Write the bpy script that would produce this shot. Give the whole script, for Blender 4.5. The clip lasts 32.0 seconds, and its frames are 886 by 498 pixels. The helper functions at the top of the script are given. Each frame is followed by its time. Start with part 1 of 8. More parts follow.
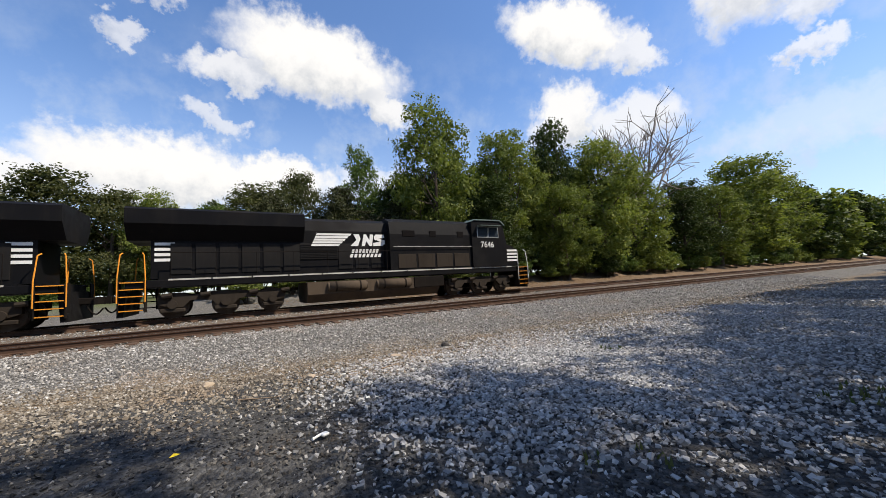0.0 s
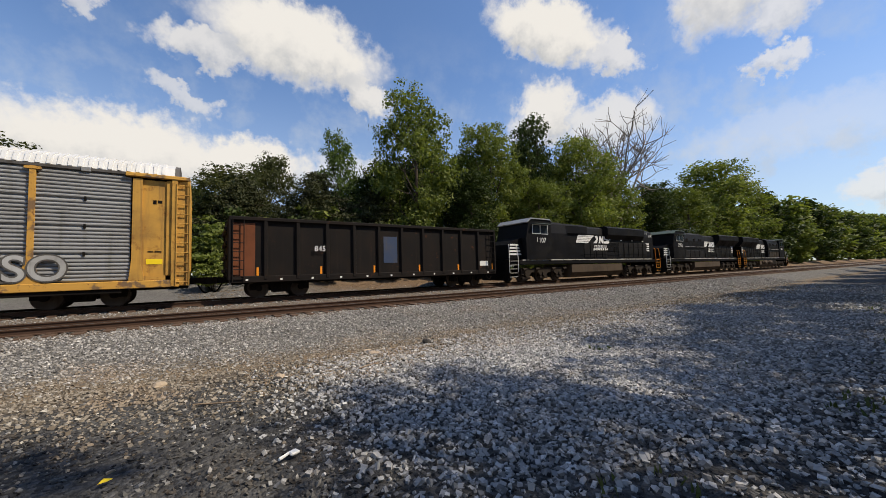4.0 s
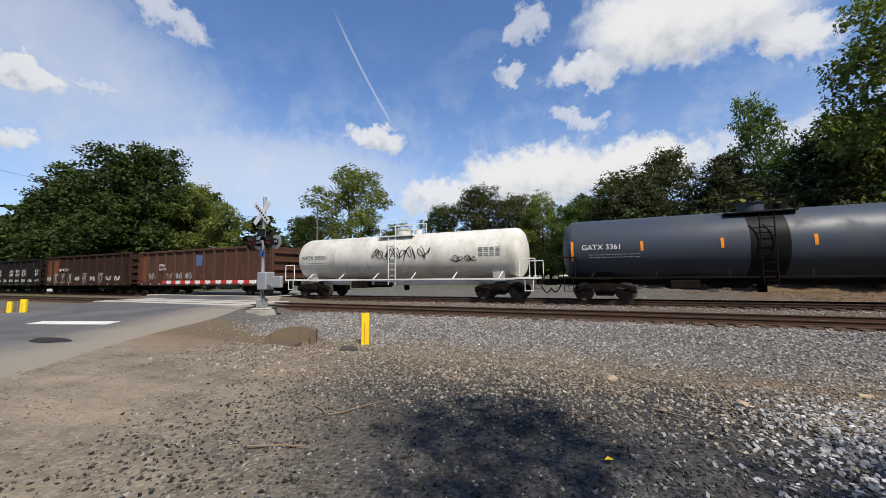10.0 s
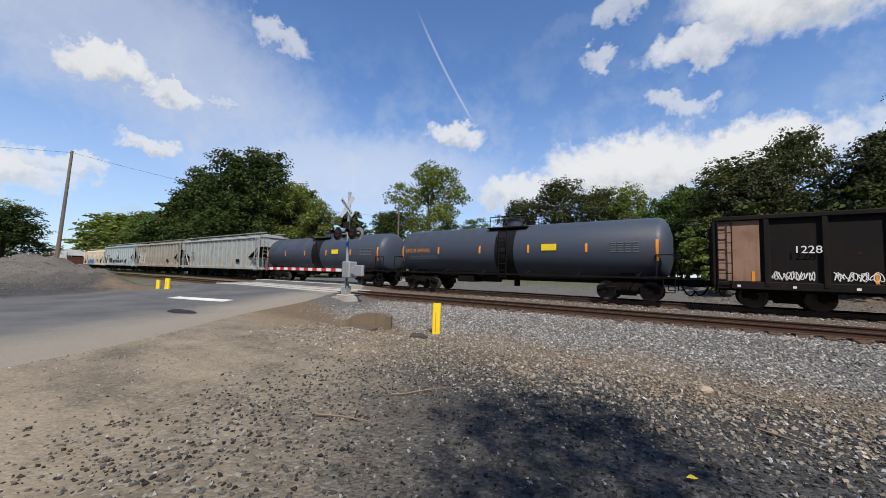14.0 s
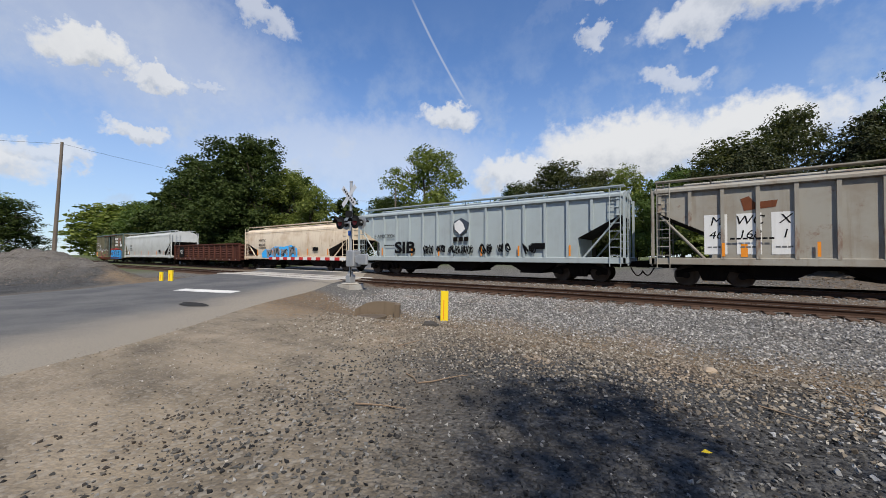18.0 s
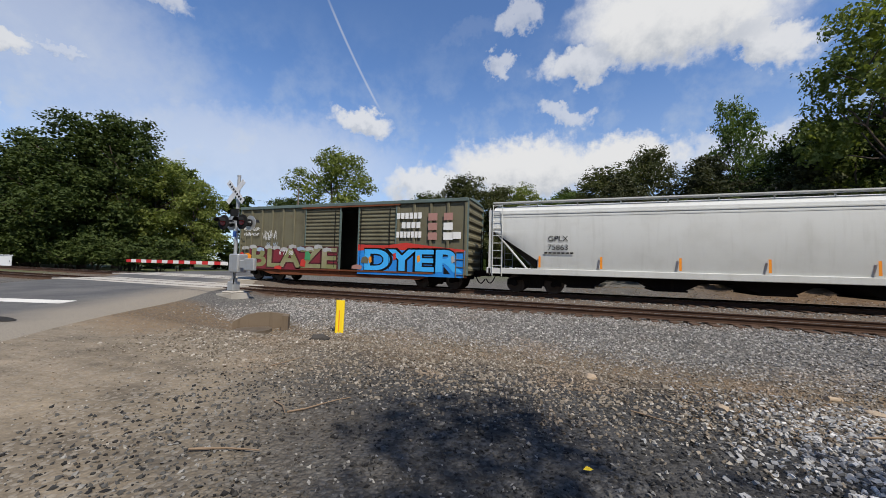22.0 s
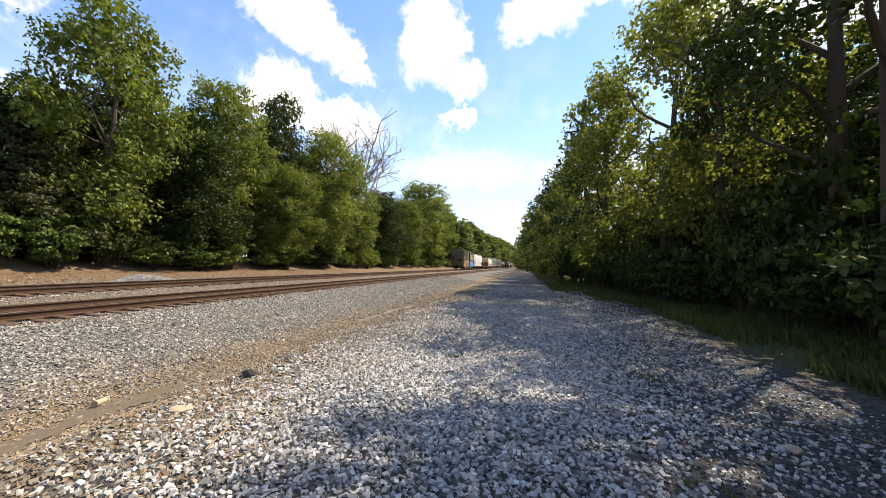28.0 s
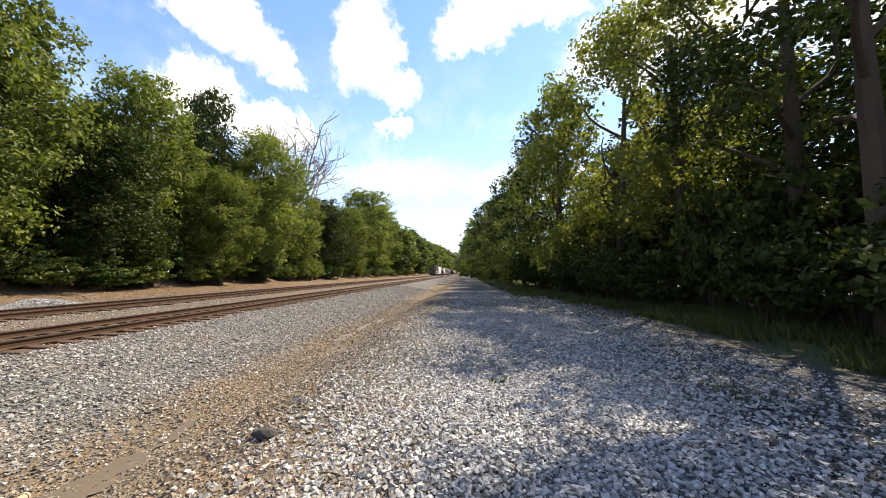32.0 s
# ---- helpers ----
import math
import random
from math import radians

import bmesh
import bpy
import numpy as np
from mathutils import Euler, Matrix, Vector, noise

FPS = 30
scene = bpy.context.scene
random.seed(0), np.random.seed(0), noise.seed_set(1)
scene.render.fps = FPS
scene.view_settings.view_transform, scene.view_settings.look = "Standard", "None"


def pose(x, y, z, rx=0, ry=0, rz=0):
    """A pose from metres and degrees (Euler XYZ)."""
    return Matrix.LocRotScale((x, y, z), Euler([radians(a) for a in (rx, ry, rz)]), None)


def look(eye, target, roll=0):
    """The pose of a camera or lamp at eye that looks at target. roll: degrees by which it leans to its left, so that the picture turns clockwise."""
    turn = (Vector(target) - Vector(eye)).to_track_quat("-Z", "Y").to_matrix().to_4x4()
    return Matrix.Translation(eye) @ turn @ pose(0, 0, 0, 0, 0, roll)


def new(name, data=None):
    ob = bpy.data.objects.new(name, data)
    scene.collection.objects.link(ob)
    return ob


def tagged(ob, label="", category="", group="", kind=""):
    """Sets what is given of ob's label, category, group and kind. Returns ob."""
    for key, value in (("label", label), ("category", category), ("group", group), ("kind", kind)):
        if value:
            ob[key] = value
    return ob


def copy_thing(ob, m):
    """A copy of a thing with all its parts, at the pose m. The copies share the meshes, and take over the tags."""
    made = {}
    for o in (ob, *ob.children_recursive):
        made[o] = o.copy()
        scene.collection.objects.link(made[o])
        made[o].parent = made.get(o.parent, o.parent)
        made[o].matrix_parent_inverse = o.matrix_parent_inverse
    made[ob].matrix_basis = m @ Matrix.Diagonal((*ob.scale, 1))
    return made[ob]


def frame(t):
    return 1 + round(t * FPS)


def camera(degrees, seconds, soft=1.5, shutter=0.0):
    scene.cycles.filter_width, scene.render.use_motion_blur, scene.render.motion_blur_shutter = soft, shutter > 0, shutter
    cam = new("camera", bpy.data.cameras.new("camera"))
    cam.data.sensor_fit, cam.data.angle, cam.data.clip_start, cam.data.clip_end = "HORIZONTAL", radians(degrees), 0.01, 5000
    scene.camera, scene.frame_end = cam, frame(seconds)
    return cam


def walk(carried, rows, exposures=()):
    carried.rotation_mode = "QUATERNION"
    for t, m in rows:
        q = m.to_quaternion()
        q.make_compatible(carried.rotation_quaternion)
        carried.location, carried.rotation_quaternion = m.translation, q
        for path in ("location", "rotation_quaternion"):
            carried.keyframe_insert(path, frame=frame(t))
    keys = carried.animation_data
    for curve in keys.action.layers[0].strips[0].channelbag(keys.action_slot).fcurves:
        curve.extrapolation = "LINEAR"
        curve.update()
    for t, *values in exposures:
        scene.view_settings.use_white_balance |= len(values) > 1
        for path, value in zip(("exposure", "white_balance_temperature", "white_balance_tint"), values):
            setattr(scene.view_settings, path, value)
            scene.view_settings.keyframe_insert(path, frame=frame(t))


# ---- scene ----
cam = camera(102.1, 32.0, 0.9)
PATH = [
    (0, (2.922, -0.786, 1.287), (3.934, 0.931, 1.451), -3.10),
    (0.5, (2.950, -0.680, 1.283), (4.254, 0.826, 1.463), -3.10),
    (1, (2.942, -0.536, 1.288), (4.415, 0.811, 1.410), -2.40),
    (1.5, (2.976, -0.435, 1.294), (4.455, 0.905, 1.433), -2.30),
    (2, (3.077, -0.399, 1.309), (4.594, 0.890, 1.500), -3.50),
    (2.5, (3.105, -0.314, 1.294), (4.595, 1.011, 1.454), -3.20),
    (3, (3.015, -0.306, 1.316), (4.149, 1.334, 1.479), -2.20),
    (3.5, (3.020, -0.303, 1.300), (4.123, 1.360, 1.412), -1.30),
    (5.5, (2.976, -0.447, 1.389), (4.194, 1.133, 1.525), -2.50),
    (6, (3.003, -0.385, 1.359), (4.198, 1.213, 1.486), -2.30),
    (6.5, (3.035, -0.273, 1.344), (3.989, 1.478, 1.499), -2.70),
    (7, (2.998, -0.177, 1.296), (3.713, 1.682, 1.480), -1.00),
    (7.5, (2.979, -0.161, 1.293), (3.520, 1.756, 1.468), -0.10),
    (8, (2.866, -0.321, 1.403), (3.146, 1.652, 1.574), 0.80),
    (8.5, (2.805, -0.274, 1.389), (2.760, 1.720, 1.536), 1.20),
    (9, (2.681, -0.261, 1.362), (2.336, 1.703, 1.511), 1.50),
    (9.5, (2.540, -0.235, 1.366), (1.997, 1.682, 1.543), -0.30),
    (10, (2.475, -0.219, 1.413), (1.688, 1.613, 1.568), -0.60),
    (10.5, (2.580, -0.031, 1.338), (1.537, 1.668, 1.496), -0.10),
    (11, (2.603, -0.004, 1.310), (1.531, 1.675, 1.488), -0.10),
    (11.5, (2.551, -0.047, 1.308), (1.458, 1.621, 1.458), 1.20),
    (12, (2.580, -0.063, 1.333), (1.517, 1.623, 1.497), -0.90),
    (12.5, (2.580, -0.030, 1.302), (1.446, 1.611, 1.453), 0.90),
    (13, (2.584, -0.040, 1.296), (1.473, 1.616, 1.453), 0.90),
    (13.5, (2.571, -0.085, 1.342), (1.477, 1.583, 1.485), 0.10),
    (14, (2.566, -0.047, 1.312), (1.403, 1.575, 1.441), 1.40),
    (14.5, (2.584, -0.017, 1.287), (1.459, 1.633, 1.399), -0.10),
    (16.5, (2.533, -0.200, 1.389), (1.383, 1.436, 1.460), 1.20),
    (17, (2.498, -0.238, 1.396), (1.340, 1.390, 1.483), 3.00),
    (17.5, (2.428, -0.362, 1.419), (1.270, 1.268, 1.486), 1.40),
    (18, (2.426, -0.409, 1.451), (1.282, 1.231, 1.490), 0.20),
    (18.5, (2.475, -0.290, 1.408), (1.381, 1.383, 1.478), -1.00),
    (19, (2.490, -0.375, 1.499), (1.554, 1.388, 1.622), -0.90),
    (19.5, (2.492, -0.370, 1.503), (1.553, 1.392, 1.613), -0.70),
    (20, (2.333, -0.627, 1.577), (1.288, 1.076, 1.668), -0.40),
    (20.5, (2.305, -0.581, 1.539), (1.125, 1.033, 1.595), -0.00),
    (21, (2.320, -0.300, 1.423), (1.085, 1.270, 1.515), -0.50),
    (21.5, (2.380, 0.004, 1.359), (1.289, 1.676, 1.464), 0.10),
    (22, (2.411, 0.100, 1.421), (1.710, 1.971, 1.516), 1.50),
    (22.5, (2.445, 0.254, 1.396), (2.449, 2.251, 1.520), 0.70),
    (23, (2.621, 0.223, 1.323), (3.539, 1.996, 1.446), 0.60),
    (23.5, (2.686, 0.233, 1.329), (4.253, 1.469, 1.466), 0.80),
    (24, (2.727, 0.249, 1.315), (4.509, 1.146, 1.448), 0.70),
    (24.5, (2.747, 0.349, 1.296), (4.560, 1.191, 1.354), 2.20),
    (25, (2.836, 0.564, 1.310), (4.678, 1.328, 1.471), -0.90),
    (25.5, (2.879, 0.835, 1.324), (4.692, 1.652, 1.536), 2.40),
    (27.5, (2.508, 1.788, 1.486), (4.422, 2.341, 1.653), 0.20),
    (28, (2.487, 2.108, 1.495), (4.431, 2.572, 1.577), 1.90),
    (28.5, (2.575, 2.417, 1.504), (4.512, 2.866, 1.725), -2.70),
    (29, (2.623, 2.762, 1.473), (4.519, 3.352, 1.715), -1.60),
    (29.5, (2.688, 3.054, 1.471), (4.628, 3.520, 1.614), -1.90),
    (30, (2.898, 3.265, 1.447), (4.853, 3.677, 1.549), -0.20),
    (30.5, (3.023, 3.409, 1.453), (4.986, 3.791, 1.472), 0.70),
    (31, (3.053, 3.596, 1.429), (5.021, 3.948, 1.453), 0.50),
    (31.5, (3.135, 3.751, 1.442), (5.117, 4.013, 1.501), 2.50),
    (32, (3.215, 3.775, 1.486), (5.206, 3.905, 1.619), 0.00),
]
EXPOSURES = [(0.0, 0.52, 6750, 10), (1.2, 0.42, 7000, 10), (3.5, 0.24, 7050, 10), (6.0, 0.22, 7000, 10), (9.0, 0.22, 6600, 10), (14.5, 0.2, 6350, 10), (18.0, 0.14, 6350, 10), (21.0, 0.06, 6400, 10), (22.0, 0.12, 6450, 10), (23.0, 0.42, 6950, 10), (25.0, 0.9, 7450, 10), (28.0, 1.12, 7550, 10), (32.0, 1.15, 7550, 10)]
walk(cam, [(t, look(eye, target, roll)) for t, eye, target, roll in PATH], EXPOSURES)

# ---- light: sun behind the right-hand woods, blue sky with fair-weather clouds ----
SUN_AZ, SUN_EL = 130.0, 51.0         # degrees from +Y towards +X, and above the horizon
sun_data = bpy.data.lights.new("sun", "SUN")
sun_data.energy, sun_data.angle, sun_data.color = 5.0, radians(0.53), (1.0, 0.92, 0.80)
sun = new("sun", sun_data)
_a, _e = radians(SUN_AZ), radians(SUN_EL)
SUN_DIR = Vector((math.sin(_a) * math.cos(_e), math.cos(_a) * math.cos(_e), math.sin(_e)))
sun.matrix_world = look(SUN_DIR * 200, (0, 0, 0))
SKY_STRENGTH = 0.105
SKY_GAIN = 0.7                       # cloud and haze brightness that goes with this sky

# clouds: azimuth, elevation, half width, half height (degrees), tilt (degrees), density
CLOUDS = [
    (12, 31.5, 12, 5.5, -12, 1.0), (21, 27, 6, 2.6, -38, 0.9), (1, 29, 7, 2.6, 8, 0.8),
    (52, 33, 9, 4.0, -24, 1.0), (61, 28.5, 4.0, 2.4, -34, 0.8), (51, 22.5, 5, 5, 0, 0.95), (60, 20, 7, 4, 0, 0.8),
    (-8, 15, 14, 5.0, 0, 1.0), (6, 15, 9, 4.2, 0, 1.0), (-22, 13, 9, 3.6, 0, 0.9), (19, 15, 7, 3.0, 0, 0.6),
    (-2, 22.4, 3.6, 1.6, -18, 0.6), (-12, 30, 2.0, 1.8, -50, 0.6), (-9, 35.5, 3.0, 2.0, 0, 0.55), (-17, 34, 5, 1.2, 20, 0.06),
    (-34, 21.5, 4.8, 2.2, 0, 0.85), (-50, 15, 22, 6.0, 0, 0.45), (-80, 26, 24, 9.0, -18, 0.42), (-100, 34, 22, 10, -15, 0.4), (-80.5, 22.6, 4.4, 2.7, 0, 1.0), (-74, 21.4, 4.0, 1.7, 0, 0.9), (-68, 22.0, 2.4, 0.9, 0, 0.6),
    (-75.5, 15.0, 3.6, 1.4, 0, 0.85), (-83, 10.5, 3.2, 1.6, 0, 0.7), (-62, 31, 4.2, 1.8, -20, 0.6), (-90, 9, 8, 3, 0, 0.9),
    (74, 33, 4.6, 7, 0, 0.9), (79, 27.5, 3.6, 3, 10, 0.75), (92, 36, 6.4, 4, 14, 0.95), (105, 38, 7, 3.4, 0, 0.9), (78, 22.6, 2.6, 1.5, 0, 0.7),
    (80, 15, 10, 3.0, 0, 0.3), (86, 7, 4, 2.4, 0, 0.7), (100, 14, 10, 3, 0, 0.4), (120, 30, 14, 6, 0, 0.8),
    (150, 25, 16, 6, 0, 0.8), (-125, 25, 16, 6, 0, 0.8), (-160, 28, 18, 7, 0, 0.8), (30, 52, 12, 6, 0, 0.8), (-60, 55, 12, 6, 0, 0.8),
]


def build_sky():
    w = bpy.data.worlds.new("sky")
    scene.world = w
    w.use_nodes = True
    t = w.node_tree
    bg = t.nodes["Background"]
    sky = t.nodes.new("ShaderNodeTexSky")
    sky.sky_type, sky.sun_disc = "NISHITA", False
    sky.sun_elevation, sky.sun_rotation = radians(SUN_EL), radians(SUN_AZ)
    sky.air_density, sky.dust_density, sky.ozone_density = 1.0, 0.1, 1.6

    def mth(op, a, b=0.0, c=None):
        n = t.nodes.new("ShaderNodeMath")
        n.operation = op
        for s, v in zip(n.inputs, (a, b, c)):
            if v is None:
                continue
            if isinstance(v, (int, float)):
                s.default_value = v
            else:
                t.links.new(v, s)
        return n.outputs[0]

    def smooth(src, lo, hi, a=0.0, b=1.0):
        n = t.nodes.new("ShaderNodeMapRange")
        n.interpolation_type = "SMOOTHSTEP"
        for i, v in zip((1, 2, 3, 4), (lo, hi, a, b)):
            n.inputs[i].default_value = v
        t.links.new(src, n.inputs[0])
        return n.outputs[0]

    tc = t.nodes.new("ShaderNodeTexCoord")
    sep = t.nodes.new("ShaderNodeSeparateXYZ")
    t.links.new(tc.outputs["Generated"], sep.inputs[0])
    x, y, z = sep.outputs
    deg = 180 / math.pi
    az = mth("MULTIPLY", mth("ARCTAN2", x, y), deg)
    el = mth("MULTIPLY", mth("ARCSINE", z), deg)
    wob = []
    for scale, amp in ((11.0, 3.6), (38.0, 2.2)):
        n = t.nodes.new("ShaderNodeTexNoise")
        n.inputs["Scale"].default_value, n.inputs["Detail"].default_value, n.inputs["Roughness"].default_value = scale, 5, 0.6
        t.links.new(tc.outputs["Generated"], n.inputs["Vector"])
        s2 = t.nodes.new("ShaderNodeSeparateColor")
        t.links.new(n.outputs["Color"], s2.inputs[0])
        wob.append((s2, amp, n))
    waz = mth("ADD", mth("MULTIPLY_ADD", wob[0][0].outputs[0], 2 * wob[0][1], -wob[0][1]), mth("MULTIPLY_ADD", wob[1][0].outputs[0], 2 * wob[1][1], -wob[1][1]))
    wel = mth("ADD", mth("MULTIPLY_ADD", wob[0][0].outputs[1], 1.6 * wob[0][1], -0.8 * wob[0][1]), mth("MULTIPLY_ADD", wob[1][0].outputs[1], 2 * wob[1][1], -wob[1][1]))
    az2, el2 = mth("ADD", az, waz), mth("ADD", el, wel)
    total, shade = None, None
    for ca, ce, a, b, tilt, dens in CLOUDS:
        c, s = math.cos(radians(tilt)), math.sin(radians(tilt))
        k = math.cos(radians(ce))
        dx, dy = mth("MULTIPLY_ADD", az2, k, -ca * k), mth("SUBTRACT", el2, ce)
        u = mth("ADD", mth("MULTIPLY", dx, c / a), mth("MULTIPLY", dy, s / a))
        v = mth("ADD", mth("MULTIPLY", dx, -s / b), mth("MULTIPLY", dy, c / b))
        r = mth("ADD", mth("MULTIPLY", u, u), mth("MULTIPLY", v, v))
        m = mth("MULTIPLY", smooth(r, 1.2, 0.32) if dens > 0.5 else smooth(r, 1.7, 0.0), dens)
        low = mth("MULTIPLY", m, smooth(v, 0.1, -0.9))
        total = m if total is None else mth("MAXIMUM", total, m)
        shade = low if shade is None else mth("MAXIMUM", shade, low)
    # a straight vapour trail
    k = mth("ABSOLUTE", mth("SUBTRACT", mth("ADD", mth("MULTIPLY", az, 0.82), mth("MULTIPLY", el, 0.57)), -31.8 * 0.82 + 24.1 * 0.57))
    trail = mth("MULTIPLY", smooth(k, 0.26, 0.03), mth("MULTIPLY", smooth(el, 23, 25), smooth(el, 38, 33)))
    trail = mth("MULTIPLY", trail, mth("MULTIPLY", smooth(az, -46, -42), smooth(az, -28, -31)))
    total = mth("MAXIMUM", total, mth("MULTIPLY", trail, 0.33))
    # haze towards the horizon
    haze = smooth(el, 30, 1, 0.0, 0.56)
    soft = mth("MULTIPLY", smooth(wob[0][2].outputs["Fac"], 0.35, 0.75), smooth(el, 38, 10))
    haze = mth("MAXIMUM", haze, mth("MULTIPLY", soft, 0.74))

    def mix(f, a, b):
        n = t.nodes.new("ShaderNodeMix")
        n.data_type = "RGBA"
        t.links.new(f, n.inputs[0])
        for s, v in ((n.inputs[6], a), (n.inputs[7], b)):
            if isinstance(v, tuple):
                s.default_value = (*v, 1)
            else:
                t.links.new(v, s)
        return n.outputs[2]

    g = SKY_GAIN / SKY_STRENGTH
    tint = t.nodes.new("ShaderNodeMix")
    tint.data_type, tint.blend_type = "RGBA", "MULTIPLY"
    tint.inputs[0].default_value = 1.0
    t.links.new(sky.outputs[0], tint.inputs[6])
    tint.inputs[7].default_value = (0.93, 1.13, 1.40, 1)
    base = mix(haze, tint.outputs[2], (0.64 * g, 0.74 * g, 0.89 * g))
    white = mix(mth("MULTIPLY", mth("MULTIPLY", shade, smooth(wob[1][2].outputs["Fac"], 0.2, 0.7, 0.5, 1.25)), 0.75), (1.02 * g, 1.02 * g, 1.02 * g), (0.52 * g, 0.57 * g, 0.65 * g))
    t.links.new(mix(total, base, white), bg.inputs[0])
    bg.inputs[1].default_value = SKY_STRENGTH


build_sky()

# ---- small builders ----
GAUGE = 1.5


class B:
    """A bmesh with a few shapes to add to it."""
    def __init__(self):
        self.bm = bmesh.new()

    def box(self, x0, x1, y0, y1, z0, z1, bev=0.0):
        r = bmesh.ops.create_cube(self.bm, size=1.0)
        for v in r["verts"]:
            v.co = Vector(((x0 + x1) / 2 + v.co.x * (x1 - x0), (y0 + y1) / 2 + v.co.y * (y1 - y0), (z0 + z1) / 2 + v.co.z * (z1 - z0)))
        if bev:
            es = list({e for v in r["verts"] for e in v.link_edges})
            bmesh.ops.bevel(self.bm, geom=es, offset=bev, segments=1, affect="EDGES", clamp_overlap=True)
        return self

    def cyl(self, p, q, r, seg=10, r2=None):
        p, q = Vector(p), Vector(q)
        d = q - p
        m = Matrix.Translation((p + q) / 2) @ d.to_track_quat("Z", "Y").to_matrix().to_4x4()
        bmesh.ops.create_cone(self.bm, cap_ends=True, segments=seg, radius1=r, radius2=r if r2 is None else r2, depth=d.length, matrix=m)
        return self

    def prism(self, pts, a, b, axis="y"):
        """Extrudes a polygon from a to b. axis y: pts are (x, z); axis x: pts are (y, z); axis z: pts are (x, y)."""
        def put(u, v, w):
            return {"y": (u, w, v), "x": (w, u, v), "z": (u, v, w)}[axis]
        va = [self.bm.verts.new(put(u, v, a)) for u, v in pts]
        vb = [self.bm.verts.new(put(u, v, b)) for u, v in pts]
        n = len(pts)
        fs = [self.bm.faces.new(va), self.bm.faces.new(vb)]
        for i in range(n):
            fs.append(self.bm.faces.new((va[i], va[(i + 1) % n], vb[(i + 1) % n], vb[i])))
        bmesh.ops.recalc_face_normals(self.bm, faces=fs)
        return self

    def mesh(self, name, material, smooth=False):
        me = bpy.data.meshes.new(name)
        self.bm.to_mesh(me)
        self.bm.free()
        me.materials.append(material)
        if smooth:
            me.polygons.foreach_set("use_smooth", [True] * len(me.polygons))
        return me


def put(name, me, parent=None, loc=(0, 0, 0), rz=0.0, label=""):
    ob = new(name, me)
    ob.parent = parent
    ob.location = loc
    ob.rotation_euler = (0, 0, radians(rz))
    if label:
        ob["label"] = label
    return ob


def part(name, b, material, parent, label="", smooth=False):
    return put(name, b.mesh(name, material, smooth), parent, label=label)


# ---- materials ----
def nodes(name):
    m = bpy.data.materials.new(name)
    m.use_nodes = True
    t = m.node_tree
    return m, t, t.nodes["Principled BSDF"]


def link(t, a, b):
    t.links.new(a, b)


def mixc(t, fac, a, b, kind="MIX"):
    n = t.nodes.new("ShaderNodeMix")
    n.data_type, n.blend_type = "RGBA", kind
    for sock, v in ((n.inputs[0], fac), (n.inputs[6], a), (n.inputs[7], b)):
        if isinstance(v, (int, float)):
            sock.default_value = v
        elif isinstance(v, tuple):
            sock.default_value = (*v[:3], 1)
        else:
            t.links.new(v, sock)
    return n.outputs[2]


def noisy(t, scale, detail=4, rough=0.6, coord="Object", stretch=None, kind="noise"):
    tc = t.nodes.new("ShaderNodeTexCoord")
    src = tc.outputs[coord]
    if stretch:
        mp = t.nodes.new("ShaderNodeMapping")
        mp.inputs["Scale"].default_value = stretch
        t.links.new(src, mp.inputs["Vector"])
        src = mp.outputs[0]
    n = t.nodes.new("ShaderNodeTexNoise")
    n.inputs["Scale"].default_value, n.inputs["Detail"].default_value, n.inputs["Roughness"].default_value = scale, detail, rough
    t.links.new(src, n.inputs["Vector"])
    return n.outputs["Fac"]


def ramp(t, src, lo, hi, a=0.0, b=1.0):
    n = t.nodes.new("ShaderNodeMapRange")
    n.inputs[1].default_value, n.inputs[2].default_value, n.inputs[3].default_value, n.inputs[4].default_value = lo, hi, a, b
    n.interpolation_type = "SMOOTHSTEP"
    t.links.new(src, n.inputs[0])
    return n.outputs[0]


def math_(t, op, a, b=0.0):
    n = t.nodes.new("ShaderNodeMath")
    n.operation = op
    for s, v in ((n.inputs[0], a), (n.inputs[1], b)):
        if isinstance(v, (int, float)):
            s.default_value = v
        else:
            t.links.new(v, s)
    return n.outputs[0]


def bump(t, bsdf, src, strength=0.3, dist=0.02):
    n = t.nodes.new("ShaderNodeBump")
    n.inputs["Strength"].default_value, n.inputs["Distance"].default_value = strength, dist
    t.links.new(src, n.inputs["Height"])
    t.links.new(n.outputs[0], bsdf.inputs["Normal"])


